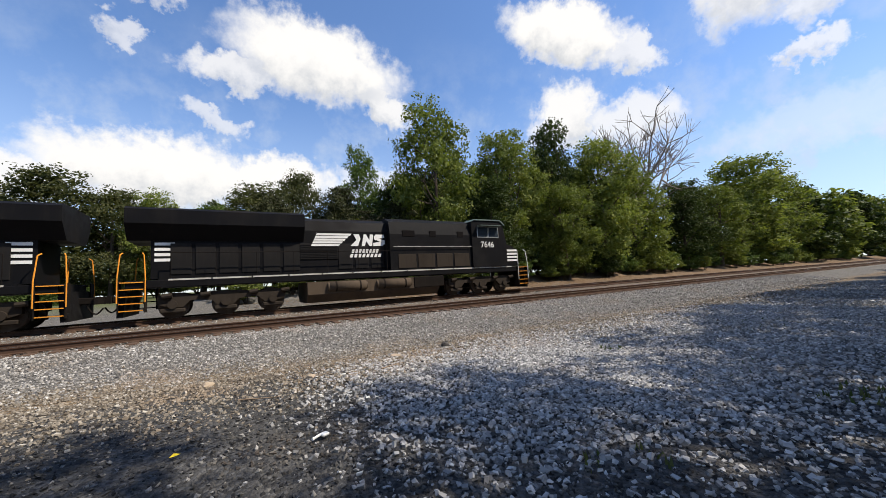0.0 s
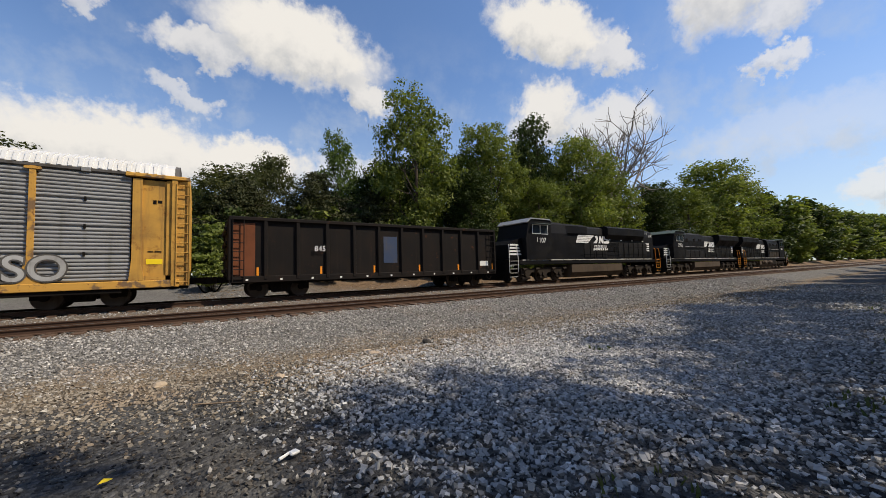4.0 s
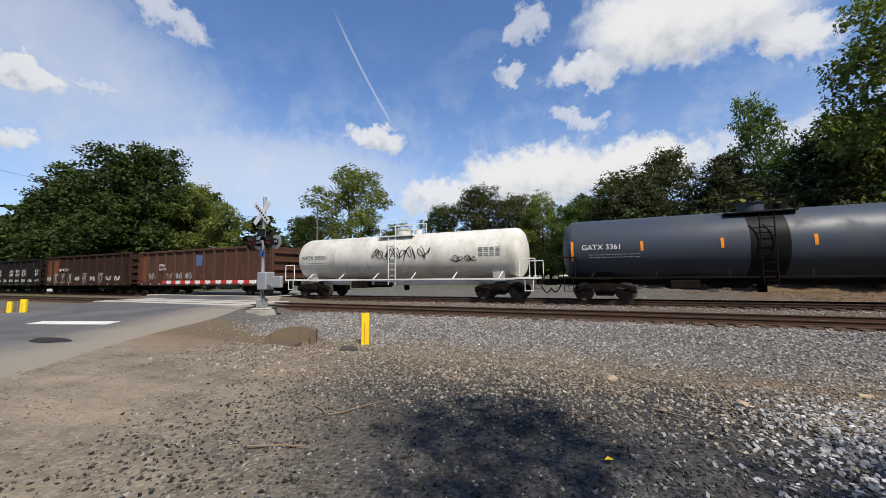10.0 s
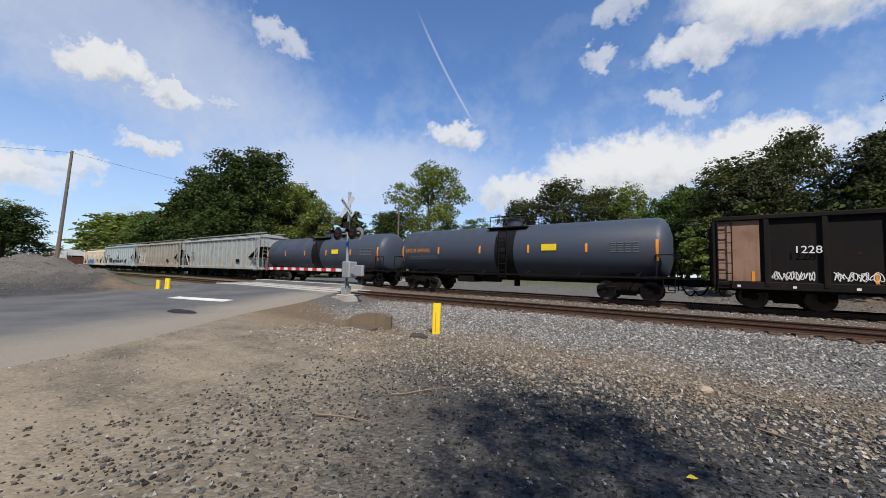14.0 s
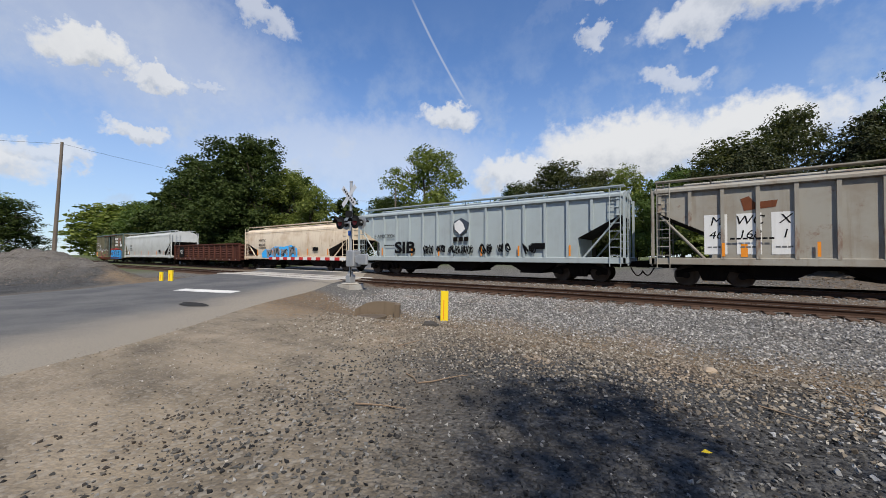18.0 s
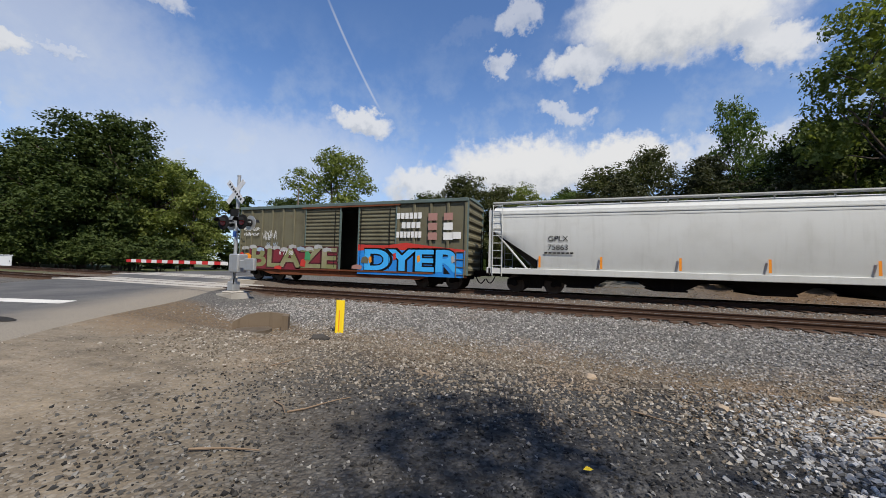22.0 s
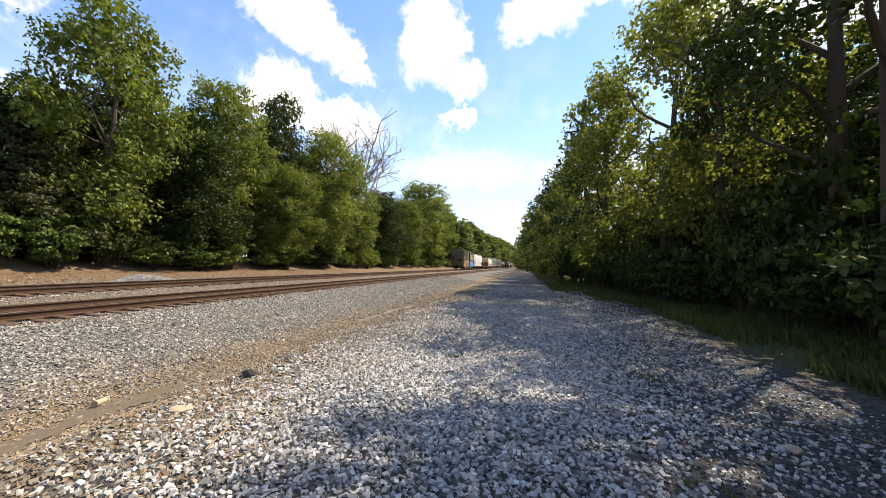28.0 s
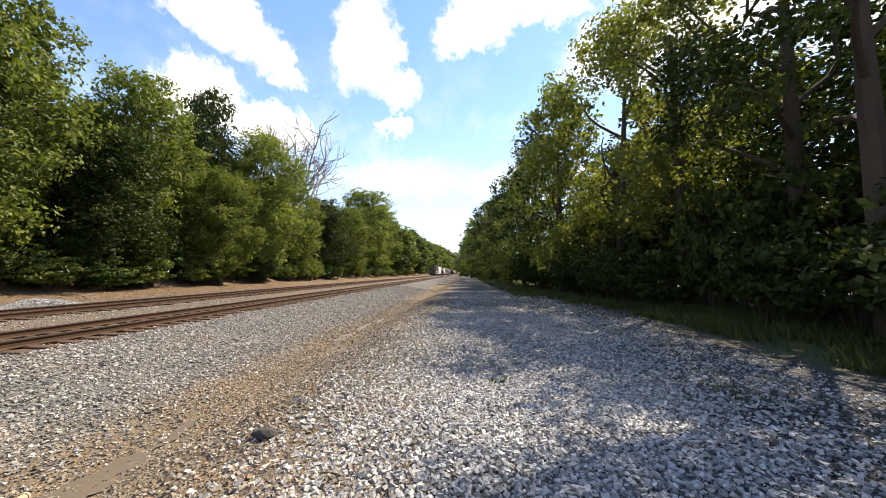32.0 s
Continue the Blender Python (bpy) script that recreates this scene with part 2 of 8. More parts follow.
def paint(name, col, dirt=(0.09, 0.07, 0.05), amount=0.35, rough=0.55, metal=0.0, rust=0.0, streak=True, grain=0.08):
    """Weathered paint or metal: broad dirt, vertical streaks, rust spots and a fine grain."""
    m, t, p = nodes(name)
    broad = ramp(t, noisy(t, 0.7, 5), 0.4, 0.75)
    c = mixc(t, math_(t, "MULTIPLY", broad, amount), col, dirt)
    if streak:
        s = ramp(t, noisy(t, 1.0, 4, coord="Object", stretch=(5.0, 5.0, 0.35)), 0.5, 0.8)
        c = mixc(t, math_(t, "MULTIPLY", s, amount), c, dirt)
    if rust:
        r = ramp(t, noisy(t, 2.2, 8, 0.7), 0.62 - 0.14 * rust, 0.72)
        c = mixc(t, math_(t, "MULTIPLY", r, min(1.0, 0.9 * rust + 0.3)), c, (0.16, 0.055, 0.02))
    g = noisy(t, 40, 3)
    c = mixc(t, math_(t, "MULTIPLY", g, grain * 2), c, tuple(x * 0.5 for x in col))
    link(t, c, p.inputs["Base Color"])
    link(t, ramp(t, broad, 0, 1, rough, min(1, rough + 0.25)), p.inputs["Roughness"])
    p.inputs["Metallic"].default_value = metal
    p.inputs["Specular IOR Level"].default_value = 0.08 if max(col) < 0.06 else (0.3 if rough < 0.56 else 0.15)
    bump(t, p, g, 0.12, 0.01)
    return m


M = {}
M["black"] = paint("black_paint", (0.006, 0.006, 0.007), (0.018, 0.016, 0.014), 0.35, 0.5)
M["black2"] = paint("dull_black_paint", (0.008, 0.008, 0.009), (0.022, 0.019, 0.017), 0.5, 0.6)
M["truck"] = paint("grimy_cast_steel", (0.008, 0.0066, 0.006), (0.022, 0.017, 0.013), 0.6, 0.85)
M["dusty"] = paint("brown_dust_on_steel", (0.075, 0.055, 0.038), (0.03, 0.024, 0.02), 0.6, 0.9)
M["dusty2"] = paint("dusty_cast_side_frame", (0.035, 0.028, 0.022), (0.02, 0.016, 0.013), 0.6, 0.9)
M["wheel"] = paint("worn_wheel_steel", (0.10, 0.085, 0.075), (0.05, 0.035, 0.025), 0.6, 0.6, 0.5)
M["white"] = paint("white_paint", (0.72, 0.72, 0.70), (0.25, 0.22, 0.18), 0.35, 0.5)
M["stripe"] = paint("white_stripe_paint", (0.72, 0.72, 0.70), (0.3, 0.28, 0.25), 0.2, 0.5)
M["yellow"] = paint("yellow_paint", (0.52, 0.285, 0.06), (0.15, 0.09, 0.045), 0.65, 0.6, rust=0.7)
M["orange"] = paint("orange_reflective_tape", (0.8, 0.27, 0.02), (0.3, 0.15, 0.05), 0.2, 0.5)
M["safety"] = paint("yellow_plastic", (0.85, 0.62, 0.02), (0.4, 0.3, 0.05), 0.2, 0.5)
M["galv"] = paint("galvanised_panel", (0.165, 0.168, 0.17), (0.075, 0.062, 0.05), 0.8, 0.55, 0.15)
M["roofw"] = paint("pale_metal_roof", (0.62, 0.62, 0.60), (0.32, 0.30, 0.27), 0.35, 0.5, 0.2)
M["tankw"] = paint("white_tank_paint", (0.75, 0.75, 0.72), (0.34, 0.30, 0.24), 0.22, 0.42)
M["tankd"] = paint("cream_tank_paint", (0.60, 0.59, 0.53), (0.22, 0.18, 0.13), 0.5, 0.5)
M["tankband"] = paint("brown_band_paint", (0.22, 0.055, 0.03), (0.10, 0.05, 0.03), 0.4, 0.5)
M["tankb"] = paint("black_tank_paint", (0.011, 0.011, 0.012), (0.03, 0.027, 0.024), 0.5, 0.45)
M["tanku"] = paint("blue_grey_tank_paint", (0.045, 0.057, 0.08), (0.05, 0.045, 0.038), 0.4, 0.45)
M["brown"] = paint("brown_gondola_paint", (0.075, 0.036, 0.024), (0.03, 0.02, 0.015), 0.6, 0.7, rust=0.5)
M["brown2"] = paint("dark_brown_gondola_paint", (0.036, 0.019, 0.014), (0.02, 0.015, 0.012), 0.6, 0.7, rust=0.3)
M["redbrown"] = paint("red_brown_gondola_paint", (0.078, 0.027, 0.018), (0.05, 0.03, 0.02), 0.5, 0.65, rust=0.3)
M["rusty"] = paint("rust_orange_steel", (0.165, 0.056, 0.026), (0.065, 0.03, 0.018), 0.6, 0.85)
M["palerust"] = paint("pale_rusty_primer", (0.30, 0.185, 0.13), (0.13, 0.07, 0.045), 0.6, 0.8, rust=0.35)
M["gondk"] = paint("black_gondola_paint", (0.012, 0.0105, 0.010), (0.028, 0.02, 0.016), 0.5, 0.65, rust=0.15)
M["hopg"] = paint("grey_hopper_paint", (0.34, 0.355, 0.34), (0.14, 0.13, 0.09), 0.5, 0.55, rust=0.15)
M["hopr"] = paint("rust_stained_grey_paint", (0.32, 0.305, 0.262), (0.18, 0.125, 0.078), 0.55, 0.6, rust=0.45)
M["hopb"] = paint("blue_grey_hopper_paint", (0.36, 0.41, 0.415), (0.22, 0.22, 0.21), 0.3, 0.5)
M["hopt"] = paint("tan_hopper_paint", (0.68, 0.58, 0.44), (0.34, 0.20, 0.10), 0.55, 0.55, rust=0.25)
M["hopw"] = paint("light_grey_hopper_paint", (0.53, 0.54, 0.52), (0.26, 0.25, 0.22), 0.25, 0.5)
M["olive"] = paint("olive_boxcar_paint", (0.14, 0.13, 0.085), (0.06, 0.048, 0.032), 0.45, 0.6, rust=0.1)
M["teal"] = paint("grey_green_roof_paint", (0.11, 0.15, 0.14), (0.07, 0.07, 0.06), 0.4, 0.6)
M["dark"] = paint("dark_opening", (0.006, 0.005, 0.005), (0.01, 0.008, 0.006), 0.3, 0.9)
M["blue"] = paint("blue_spray_paint", (0.02, 0.22, 0.65), (0.03, 0.12, 0.3), 0.2, 0.5, streak=False)
M["red"] = paint("red_spray_paint", (0.5, 0.04, 0.03), (0.2, 0.03, 0.02), 0.2, 0.5, streak=False)
M["pinkw"] = paint("faded_panel_paint", (0.36, 0.20, 0.17), (0.25, 0.15, 0.12), 0.3, 0.6)
M["glass"] = paint("cab_window_glass", (0.03, 0.04, 0.05), (0.05, 0.05, 0.05), 0.1, 0.08, streak=False)
M["silver"] = paint("galvanised_pole", (0.45, 0.46, 0.47), (0.25, 0.24, 0.22), 0.3, 0.4, 0.6)
M["concrete"] = paint("concrete", (0.42, 0.40, 0.36), (0.22, 0.18, 0.13), 0.5, 0.9)
M["wood"] = paint("weathered_pole_wood", (0.16, 0.13, 0.10), (0.08, 0.06, 0.05), 0.5, 0.9)
M["tie"] = paint("creosoted_tie_wood", (0.10, 0.062, 0.042), (0.06, 0.045, 0.035), 0.6, 0.9)
M["rail"] = paint("rusty_rail_steel", (0.082, 0.048, 0.033), (0.04, 0.026, 0.02), 0.5, 0.7, 0.2)
M["railtop"] = paint("polished_rail_head", (0.42, 0.41, 0.40), (0.2, 0.17, 0.14), 0.3, 0.3, 0.9)
M["bark"] = paint("tree_bark", (0.085, 0.065, 0.05), (0.04, 0.035, 0.03), 0.5, 0.95)
M["deadbark"] = paint("bleached_dead_wood", (0.24, 0.20, 0.17), (0.13, 0.11, 0.10), 0.5, 0.95)


def leaf_mat(name, col, col2, trans=0.45):
    m, t, p = nodes(name)
    g = t.nodes.new("ShaderNodeNewGeometry")
    oi = t.nodes.new("ShaderNodeObjectInfo")
    c = mixc(t, g.outputs["Random Per Island"], col, col2)
    c = mixc(t, math_(t, "MULTIPLY", oi.outputs["Random"], 0.45), c, tuple(x * 0.6 for x in col))
    c = mixc(t, ramp(t, noisy(t, 0.5, 3), 0.4, 0.7, 0.0, 0.5), c, tuple(x * 0.65 for x in col))
    link(t, c, p.inputs["Base Color"])
    p.inputs["Roughness"].default_value = 0.6
    p.inputs["Specular IOR Level"].default_value = 0.12
    tr = t.nodes.new("ShaderNodeBsdfTranslucent")
    link(t, mixc(t, 1.0, c, (1.3, 1.4, 0.65), "MULTIPLY"), tr.inputs["Color"])
    mx = t.nodes.new("ShaderNodeMixShader")
    mx.inputs[0].default_value = trans
    link(t, p.outputs[0], mx.inputs[1])
    link(t, tr.outputs[0], mx.inputs[2])
    link(t, mx.outputs[0], t.nodes["Material Output"].inputs["Surface"])
    return m


M["leaf"] = leaf_mat("green_leaves", (0.095, 0.125, 0.028), (0.24, 0.265, 0.075), 0.34)
M["leafd"] = leaf_mat("dark_green_leaves", (0.029, 0.046, 0.011), (0.072, 0.094, 0.026), 0.18)
M["leafl"] = leaf_mat("bright_green_leaves", (0.062, 0.10, 0.026), (0.13, 0.175, 0.052), 0.3)
M["leafy"] = leaf_mat("yellow_green_leaves", (0.115, 0.135, 0.034), (0.25, 0.245, 0.078), 0.42)
M["needle"] = leaf_mat("dark_conifer_needles", (0.032, 0.040, 0.016), (0.085, 0.085, 0.038), 0.15)
M["leafo"] = leaf_mat("olive_leaves", (0.050, 0.060, 0.024), (0.10, 0.10, 0.042), 0.28)
M["grass"] = leaf_mat("grass_blades", (0.06, 0.085, 0.024), (0.115, 0.125, 0.048), 0.25)


# ---- ground ----
NEAR, FAR = 14.0, 18.65              # track centres (y)
ZN, ZF = 0.09, 0.25                  # rail tops


def sstep(a, b, x):
    k = np.clip((x - a) / (b - a), 0, 1)
    return k * k * (3 - 2 * k)


def road_n(x, y):
    return 0.83 * x + 0.56 * y


def road_z(y):
    return -0.08 + 0.16 * sstep(3, 11.5, y) + 0.16 * sstep(15.5, 17.2, y) - 0.2 * sstep(21, 40, y)


def lumps(x, y):
    return (0.025 * np.sin(x * 1.7 + y * 0.6) * np.sin(y * 1.3 - x * 0.4) + 0.02 * np.sin(x * 0.71 + 1.3) * np.cos(y * 0.9) + 0.008 * np.sin(x * 5.1) * np.sin(y * 4.3))


def ground_z(x, y):
    deep = -0.46 - 0.14 * sstep(0, 6, x)
    z = -0.08 + (deep + 0.08) * sstep(5.6, 7.4, y)
    z = z + (-0.13 - deep) * sstep(8.0, 12.4, y)
    z = z + 0.16 * sstep(15.6, 17.0, y) - 0.3 * sstep(20.4, 22.2, y)
    z = z + lumps(x, y) * np.where((y > 12) & (y < 20.5), 0.3, 1.0)
    bank = sstep(-6, 6, x)
    z = z + bank * (0.6 * sstep(22.2, 26, y) + 0.7 * sstep(26, 29, y) + 0.5 * sstep(29, 45, y))
    z = z + (1 - bank) * 1.1 * sstep(24, 37, y) * sstep(-28, -18, x)
    z = z + 0.35 * sstep(-1.5, -9, y) * sstep(4, 10, x)
    n = road_n(x, y)
    w = sstep(-1.6, -3.6, n) * sstep(-17.6, -15.6, n)
    z = z * (1 - w) + (road_z(y) - 0.05) * w
    # spoil heap across the road, grey heap by the far track
    heap = 1.75 * np.exp(-(((x + 33) / 5.5) ** 2 + ((y - 3.4) / 3.4) ** 2)) + 0.6 * np.exp(-(((x + 27) / 3.0) ** 2 + ((y - 5.8) / 2.0) ** 2))
    z = z + heap * (1 + 0.16 * np.sin(x * 2.1 + y) * np.sin(y * 2.7 - x * 0.5)) + 0.5 * np.exp(-(((x - 16.7) / 1.5) ** 2 + ((y - 21.2) / 0.7) ** 2))
    return z


def sheet(name, xs, ys, zf, material):
    X, Y = np.meshgrid(xs, ys)
    Z = zf(X, Y)
    co = np.stack([X, Y, Z], -1).reshape(-1, 3)
    ny, nx = X.shape
    i = np.arange(ny * nx).reshape(ny, nx)
    f = np.stack([i[:-1, :-1], i[:-1, 1:], i[1:, 1:], i[1:, :-1]], -1).reshape(-1, 4)
    return quads(name, co, f, material, True)


def quads(name, co, f, material, smooth=False):
    me = bpy.data.meshes.new(name)
    k = f.shape[1]
    me.vertices.add(len(co))
    me.vertices.foreach_set("co", co.astype(np.float32).ravel())
    me.loops.add(f.size)
    me.loops.foreach_set("vertex_index", f.astype(np.int32).ravel())
    me.polygons.add(len(f))
    me.polygons.foreach_set("loop_start", np.arange(0, f.size, k, dtype=np.int32))
    me.polygons.foreach_set("use_smooth", np.full(len(f), smooth))
    me.update(calc_edges=True)
    me.materials.append(material)
    return me


def stone_nodes(t, scale):
    tc = t.nodes.new("ShaderNodeTexCoord")
    v = t.nodes.new("ShaderNodeTexVoronoi")
    v.inputs["Scale"].default_value = scale
    t.links.new(tc.outputs["Object"], v.inputs["Vector"])
    return v


def ground_material():
    m, t, p = nodes("gravel_and_dirt")
    tc = t.nodes.new("ShaderNodeTexCoord")
    sep = t.nodes.new("ShaderNodeSeparateXYZ")
    link(t, tc.outputs["Object"], sep.inputs[0])
    x, y = sep.outputs[0], sep.outputs[1]
    warp = math_(t, "MULTIPLY", math_(t, "SUBTRACT", noisy(t, 0.35, 5, 0.65), 0.5), 4.5)
    yy = math_(t, "ADD", y, warp)
    v1 = stone_nodes(t, 26)
    v2 = stone_nodes(t, 60)
    sepc = t.nodes.new("ShaderNodeSeparateColor")
    link(t, v1.outputs["Color"], sepc.inputs[0])
    stone = mixc(t, sepc.outputs[0], (0.07, 0.067, 0.063), (0.22, 0.21, 0.195))
    dirt = mixc(t, noisy(t, 6, 6, 0.7), (0.13, 0.085, 0.045), (0.28, 0.20, 0.12))
    dirt = mixc(t, ramp(t, sepc.outputs[1], 0.55, 0.7, 0.0, 0.55), dirt, stone)
    lot = mixc(t, sepc.outputs[2], (0.022, 0.022, 0.023), (0.105, 0.104, 0.102))
    lot = mixc(t, ramp(t, noisy(t, 0.9, 6, 0.7), 0.5, 0.68, 0.0, 0.75), lot, (0.020, 0.0195, 0.019))
    lot = mixc(t, ramp(t, noisy(t, 0.55, 5, 0.6), 0.60, 0.75, 0.0, 0.4), lot, (0.11, 0.088, 0.062))
    # the dusty drive towards the road
    n = math_(t, "ADD", math_(t, "MULTIPLY", x, 0.83), math_(t, "MULTIPLY", y, 0.56))
    nw = math_(t, "ADD", n, math_(t, "MULTIPLY", warp, 0.6))
    dust = mixc(t, ramp(t, noisy(t, 0.8, 7, 0.72), 0.3, 0.7), (0.09, 0.075, 0.057), (0.34, 0.275, 0.19))
    dust = mixc(t, ramp(t, sepc.outputs[1], 0.72, 0.8, 0.0, 0.6), dust, (0.32, 0.29, 0.24))
    dust = mixc(t, ramp(t, noisy(t, 9, 5, 0.7), 0.55, 0.75, 0.0, 0.5), dust, (0.06, 0.052, 0.042))
    dusty = ramp(t, nw, 3.0, -0.5)
    track_dust = mixc(t, ramp(t, noisy(t, 1.0, 6, 0.65, stretch=(0.35, 1.3, 1.0)), 0.35, 0.62), (0.11, 0.092, 0.069), (0.29, 0.24, 0.178))
    dust = mixc(t, math_(t, "MULTIPLY", ramp(t, nw, 1.5, -2.0), 0.55), dust, track_dust)
    lot = mixc(t, math_(t, "MULTIPLY", math_(t, "MULTIPLY", dusty, ramp(t, n, -16.5, -13.5)), 0.92), lot, dust)
    pale = mixc(t, sepc.outputs[2], (0.065, 0.064, 0.063), (0.22, 0.217, 0.212))
    lot = mixc(t, math_(t, "MULTIPLY", ramp(t, math_(t, "ADD", x, math_(t, "MULTIPLY", warp, 0.8)), 4.0, 7.0), math_(t, "MULTIPLY", ramp(t, math_(t, "ADD", y, math_(t, "MULTIPLY", warp, 0.5)), 0.2, 1.6), 0.85)), lot, pale)
    c = mixc(t, ramp(t, yy, 4.6, 6.2), lot, dirt)
    c = mixc(t, ramp(t, math_(t, "ADD", y, math_(t, "MULTIPLY", warp, 0.35)), 8.0, 9.4), c, stone)
    rusty = mixc(t, noisy(t, 3, 5), (0.12, 0.078, 0.05), (0.20, 0.15, 0.105))
    band = math_(t, "MULTIPLY", ramp(t, y, 11.6, 12.6), ramp(t, y, 20.6, 19.8))
    c = mixc(t, math_(t, "MULTIPLY", band, ramp(t, noisy(t, 5, 4), 0.3, 0.6, 0.35, 0.8)), c, rusty)
    bank = mixc(t, noisy(t, 2.2, 6, 0.7), (0.085, 0.045, 0.023), (0.27, 0.19, 0.12))
    c = mixc(t, math_(t, "MULTIPLY", ramp(t, yy, 22.4, 24.6), ramp(t, math_(t, "ADD", x, warp), 6, 13)), c, bank)
    green = mixc(t, noisy(t, 3, 6, 0.7), (0.05, 0.075, 0.02), (0.14, 0.15, 0.06))
    verge = math_(t, "MULTIPLY", ramp(t, math_(t, "ADD", y, math_(t, "MULTIPLY", warp, 0.6)), -1.6, -3.4), ramp(t, x, 4, 9))
    c = mixc(t, verge, c, green)
    c = mixc(t, ramp(t, yy, 28.0, 36.0), c, green)
    c = mixc(t, math_(t, "MULTIPLY", ramp(t, x, -32, -46), 0.8), c, green)
    heap = math_(t, "MULTIPLY", ramp(t, x, -24, -29), math_(t, "MULTIPLY", ramp(t, x, -47, -43), ramp(t, y, 12, 9)))
    c = mixc(t, math_(t, "MULTIPLY", heap, 0.85), c, mixc(t, sepc.outputs[0], (0.07, 0.062, 0.055), (0.22, 0.2, 0.175)))
    near_drive = math_(t, "MULTIPLY", dusty, ramp(t, y, 6.6, 5.2))
    gaps = math_(t, "MULTIPLY", ramp(t, v1.outputs["Distance"], 0.25, 0.65, 0.0, 0.45), ramp(t, near_drive, 0.0, 1.0, 1.0, 0.3))
    c = mixc(t, gaps, c, (0.05, 0.047, 0.043))
    link(t, c, p.inputs["Base Color"])
    p.inputs["Roughness"].default_value = 0.95
    p.inputs["Specular IOR Level"].default_value = 0.1
    h = math_(t, "ADD", v1.outputs["Distance"], math_(t, "MULTIPLY", v2.outputs["Distance"], 0.4))
    bump(t, p, math_(t, "MULTIPLY", h, ramp(t, near_drive, 0.0, 1.0, -1.0, -0.4)), 0.9, 0.025)
    return m


def spaced(lo, hi, near_lo, near_hi, step, far=16):
    a = np.arange(near_lo, near_hi + step / 2, step)
    l = near_lo - np.geomspace(step * 2, near_lo - lo, far)[::-1]
    r = near_hi + np.geomspace(step * 2, hi - near_hi, far)
    return np.concatenate([l, a, r])


M["ground"] = ground_material()
ground = new("ground", sheet("ground", spaced(-2500, 2500, -50, 60, 0.35, 24), spaced(-2500, 2500, -12, 30, 0.22, 24), ground_z, M["ground"]))
tagged(ground, "grey crushed stone and tan dirt beside the railway", "ground", kind="structure")


def road_material():
    m, t, p = nodes("worn_asphalt")
    c = mixc(t, ramp(t, noisy(t, 0.5, 5, 0.6), 0.3, 0.7), (0.075, 0.075, 0.077), (0.13, 0.127, 0.122))
    tc = t.nodes.new("ShaderNodeTexCoord")
    sep = t.nodes.new("ShaderNodeSeparateXYZ")
    link(t, tc.outputs["Object"], sep.inputs[0])
    n = math_(t, "ADD", math_(t, "MULTIPLY", sep.outputs[0], 0.83), math_(t, "MULTIPLY", sep.outputs[1], 0.56))
    n = math_(t, "ADD", n, math_(t, "MULTIPLY", noisy(t, 0.4, 6, 0.7), 2.5))
    c = mixc(t, ramp(t, n, -6.2, -3.4), c, (0.24, 0.212, 0.17))
    c = mixc(t, ramp(t, noisy(t, 55, 2), 0.45, 0.7, 0.0, 0.4), c, (0.05, 0.05, 0.05))
    link(t, c, p.inputs["Base Color"])
    p.inputs["Roughness"].default_value = 0.88
    p.inputs["Specular IOR Level"].default_value = 0.2
    bump(t, p, noisy(t, 60, 3), 0.35, 0.01)
    return m


M["asphalt"] = road_material()
M["tar"] = paint("dark_tar", (0.03, 0.029, 0.028), (0.06, 0.055, 0.05), 0.5, 0.8, streak=False)
M["roadpaint"] = paint("worn_road_paint", (0.62, 0.61, 0.57), (0.25, 0.24, 0.22), 0.6, 0.8, streak=False)


def road():
    vs = np.concatenate([np.arange(-60, -6, 3.0), np.arange(-6, 30, 0.5), np.arange(30, 120, 4.0)])
    ns = np.linspace(-15.4, -3.9, 14)
    N, V = np.meshgrid(ns, vs)
    Y = V
    X = (N - 0.56 * Y) / 0.83
    wob = 0.25 * np.sin(Y * 0.9) * (np.abs(N + 3.9) < 0.01)
    X = X + wob
    Z = road_z(Y)
    edge = (N == N.max()) | (N == N.min())
    Z = np.where(edge, Z - 0.06, Z)
    co = np.stack([X, Y, Z], -1).reshape(-1, 3)
    ny, nx = X.shape
    i = np.arange(ny * nx).reshape(ny, nx)
    f = np.stack([i[:-1, :-1], i[:-1, 1:], i[1:, 1:], i[1:, :-1]], -1).reshape(-1, 4)
    ob = new("road", quads("road", co, f, M["asphalt"], True))
    tagged(ob, "worn grey asphalt road crossing the tracks", "road", kind="structure")
    b = B()
    q = [(-9.6, 5.9), (-6.9, 5.9), (-6.9, 6.5), (-9.6, 6.5)]      # (n, y) corners of the stop line
    pts = [((n - 0.56 * y) / 0.83, y + (n + 8.2) * 0.30) for n, y in q]
    z0 = float(road_z(np.array(6.2)))
    vsq = [b.bm.verts.new((x, y, float(road_z(np.array(y))) + 0.006)) for x, y in pts]
    b.bm.faces.new(vsq)
    pt = B()
    pt.bm.faces.new([pt.bm.verts.new((-10.2 + 0.75 * math.cos(a) * (1 + 0.2 * math.sin(3 * a)), 4.25 + 0.28 * math.sin(a), float(road_z(np.array(4.25))) + 0.012)) for a in [k * math.pi / 8 for k in range(16)]])
    put("asphalt_patch", pt.mesh("asphalt_patch", M["tar"]), ob, label="dark sunken tar patch")
    put("stop_line", b.mesh("stop_line", M["roadpaint"]), ob, label="worn white painted stop line")
    return ob


road()


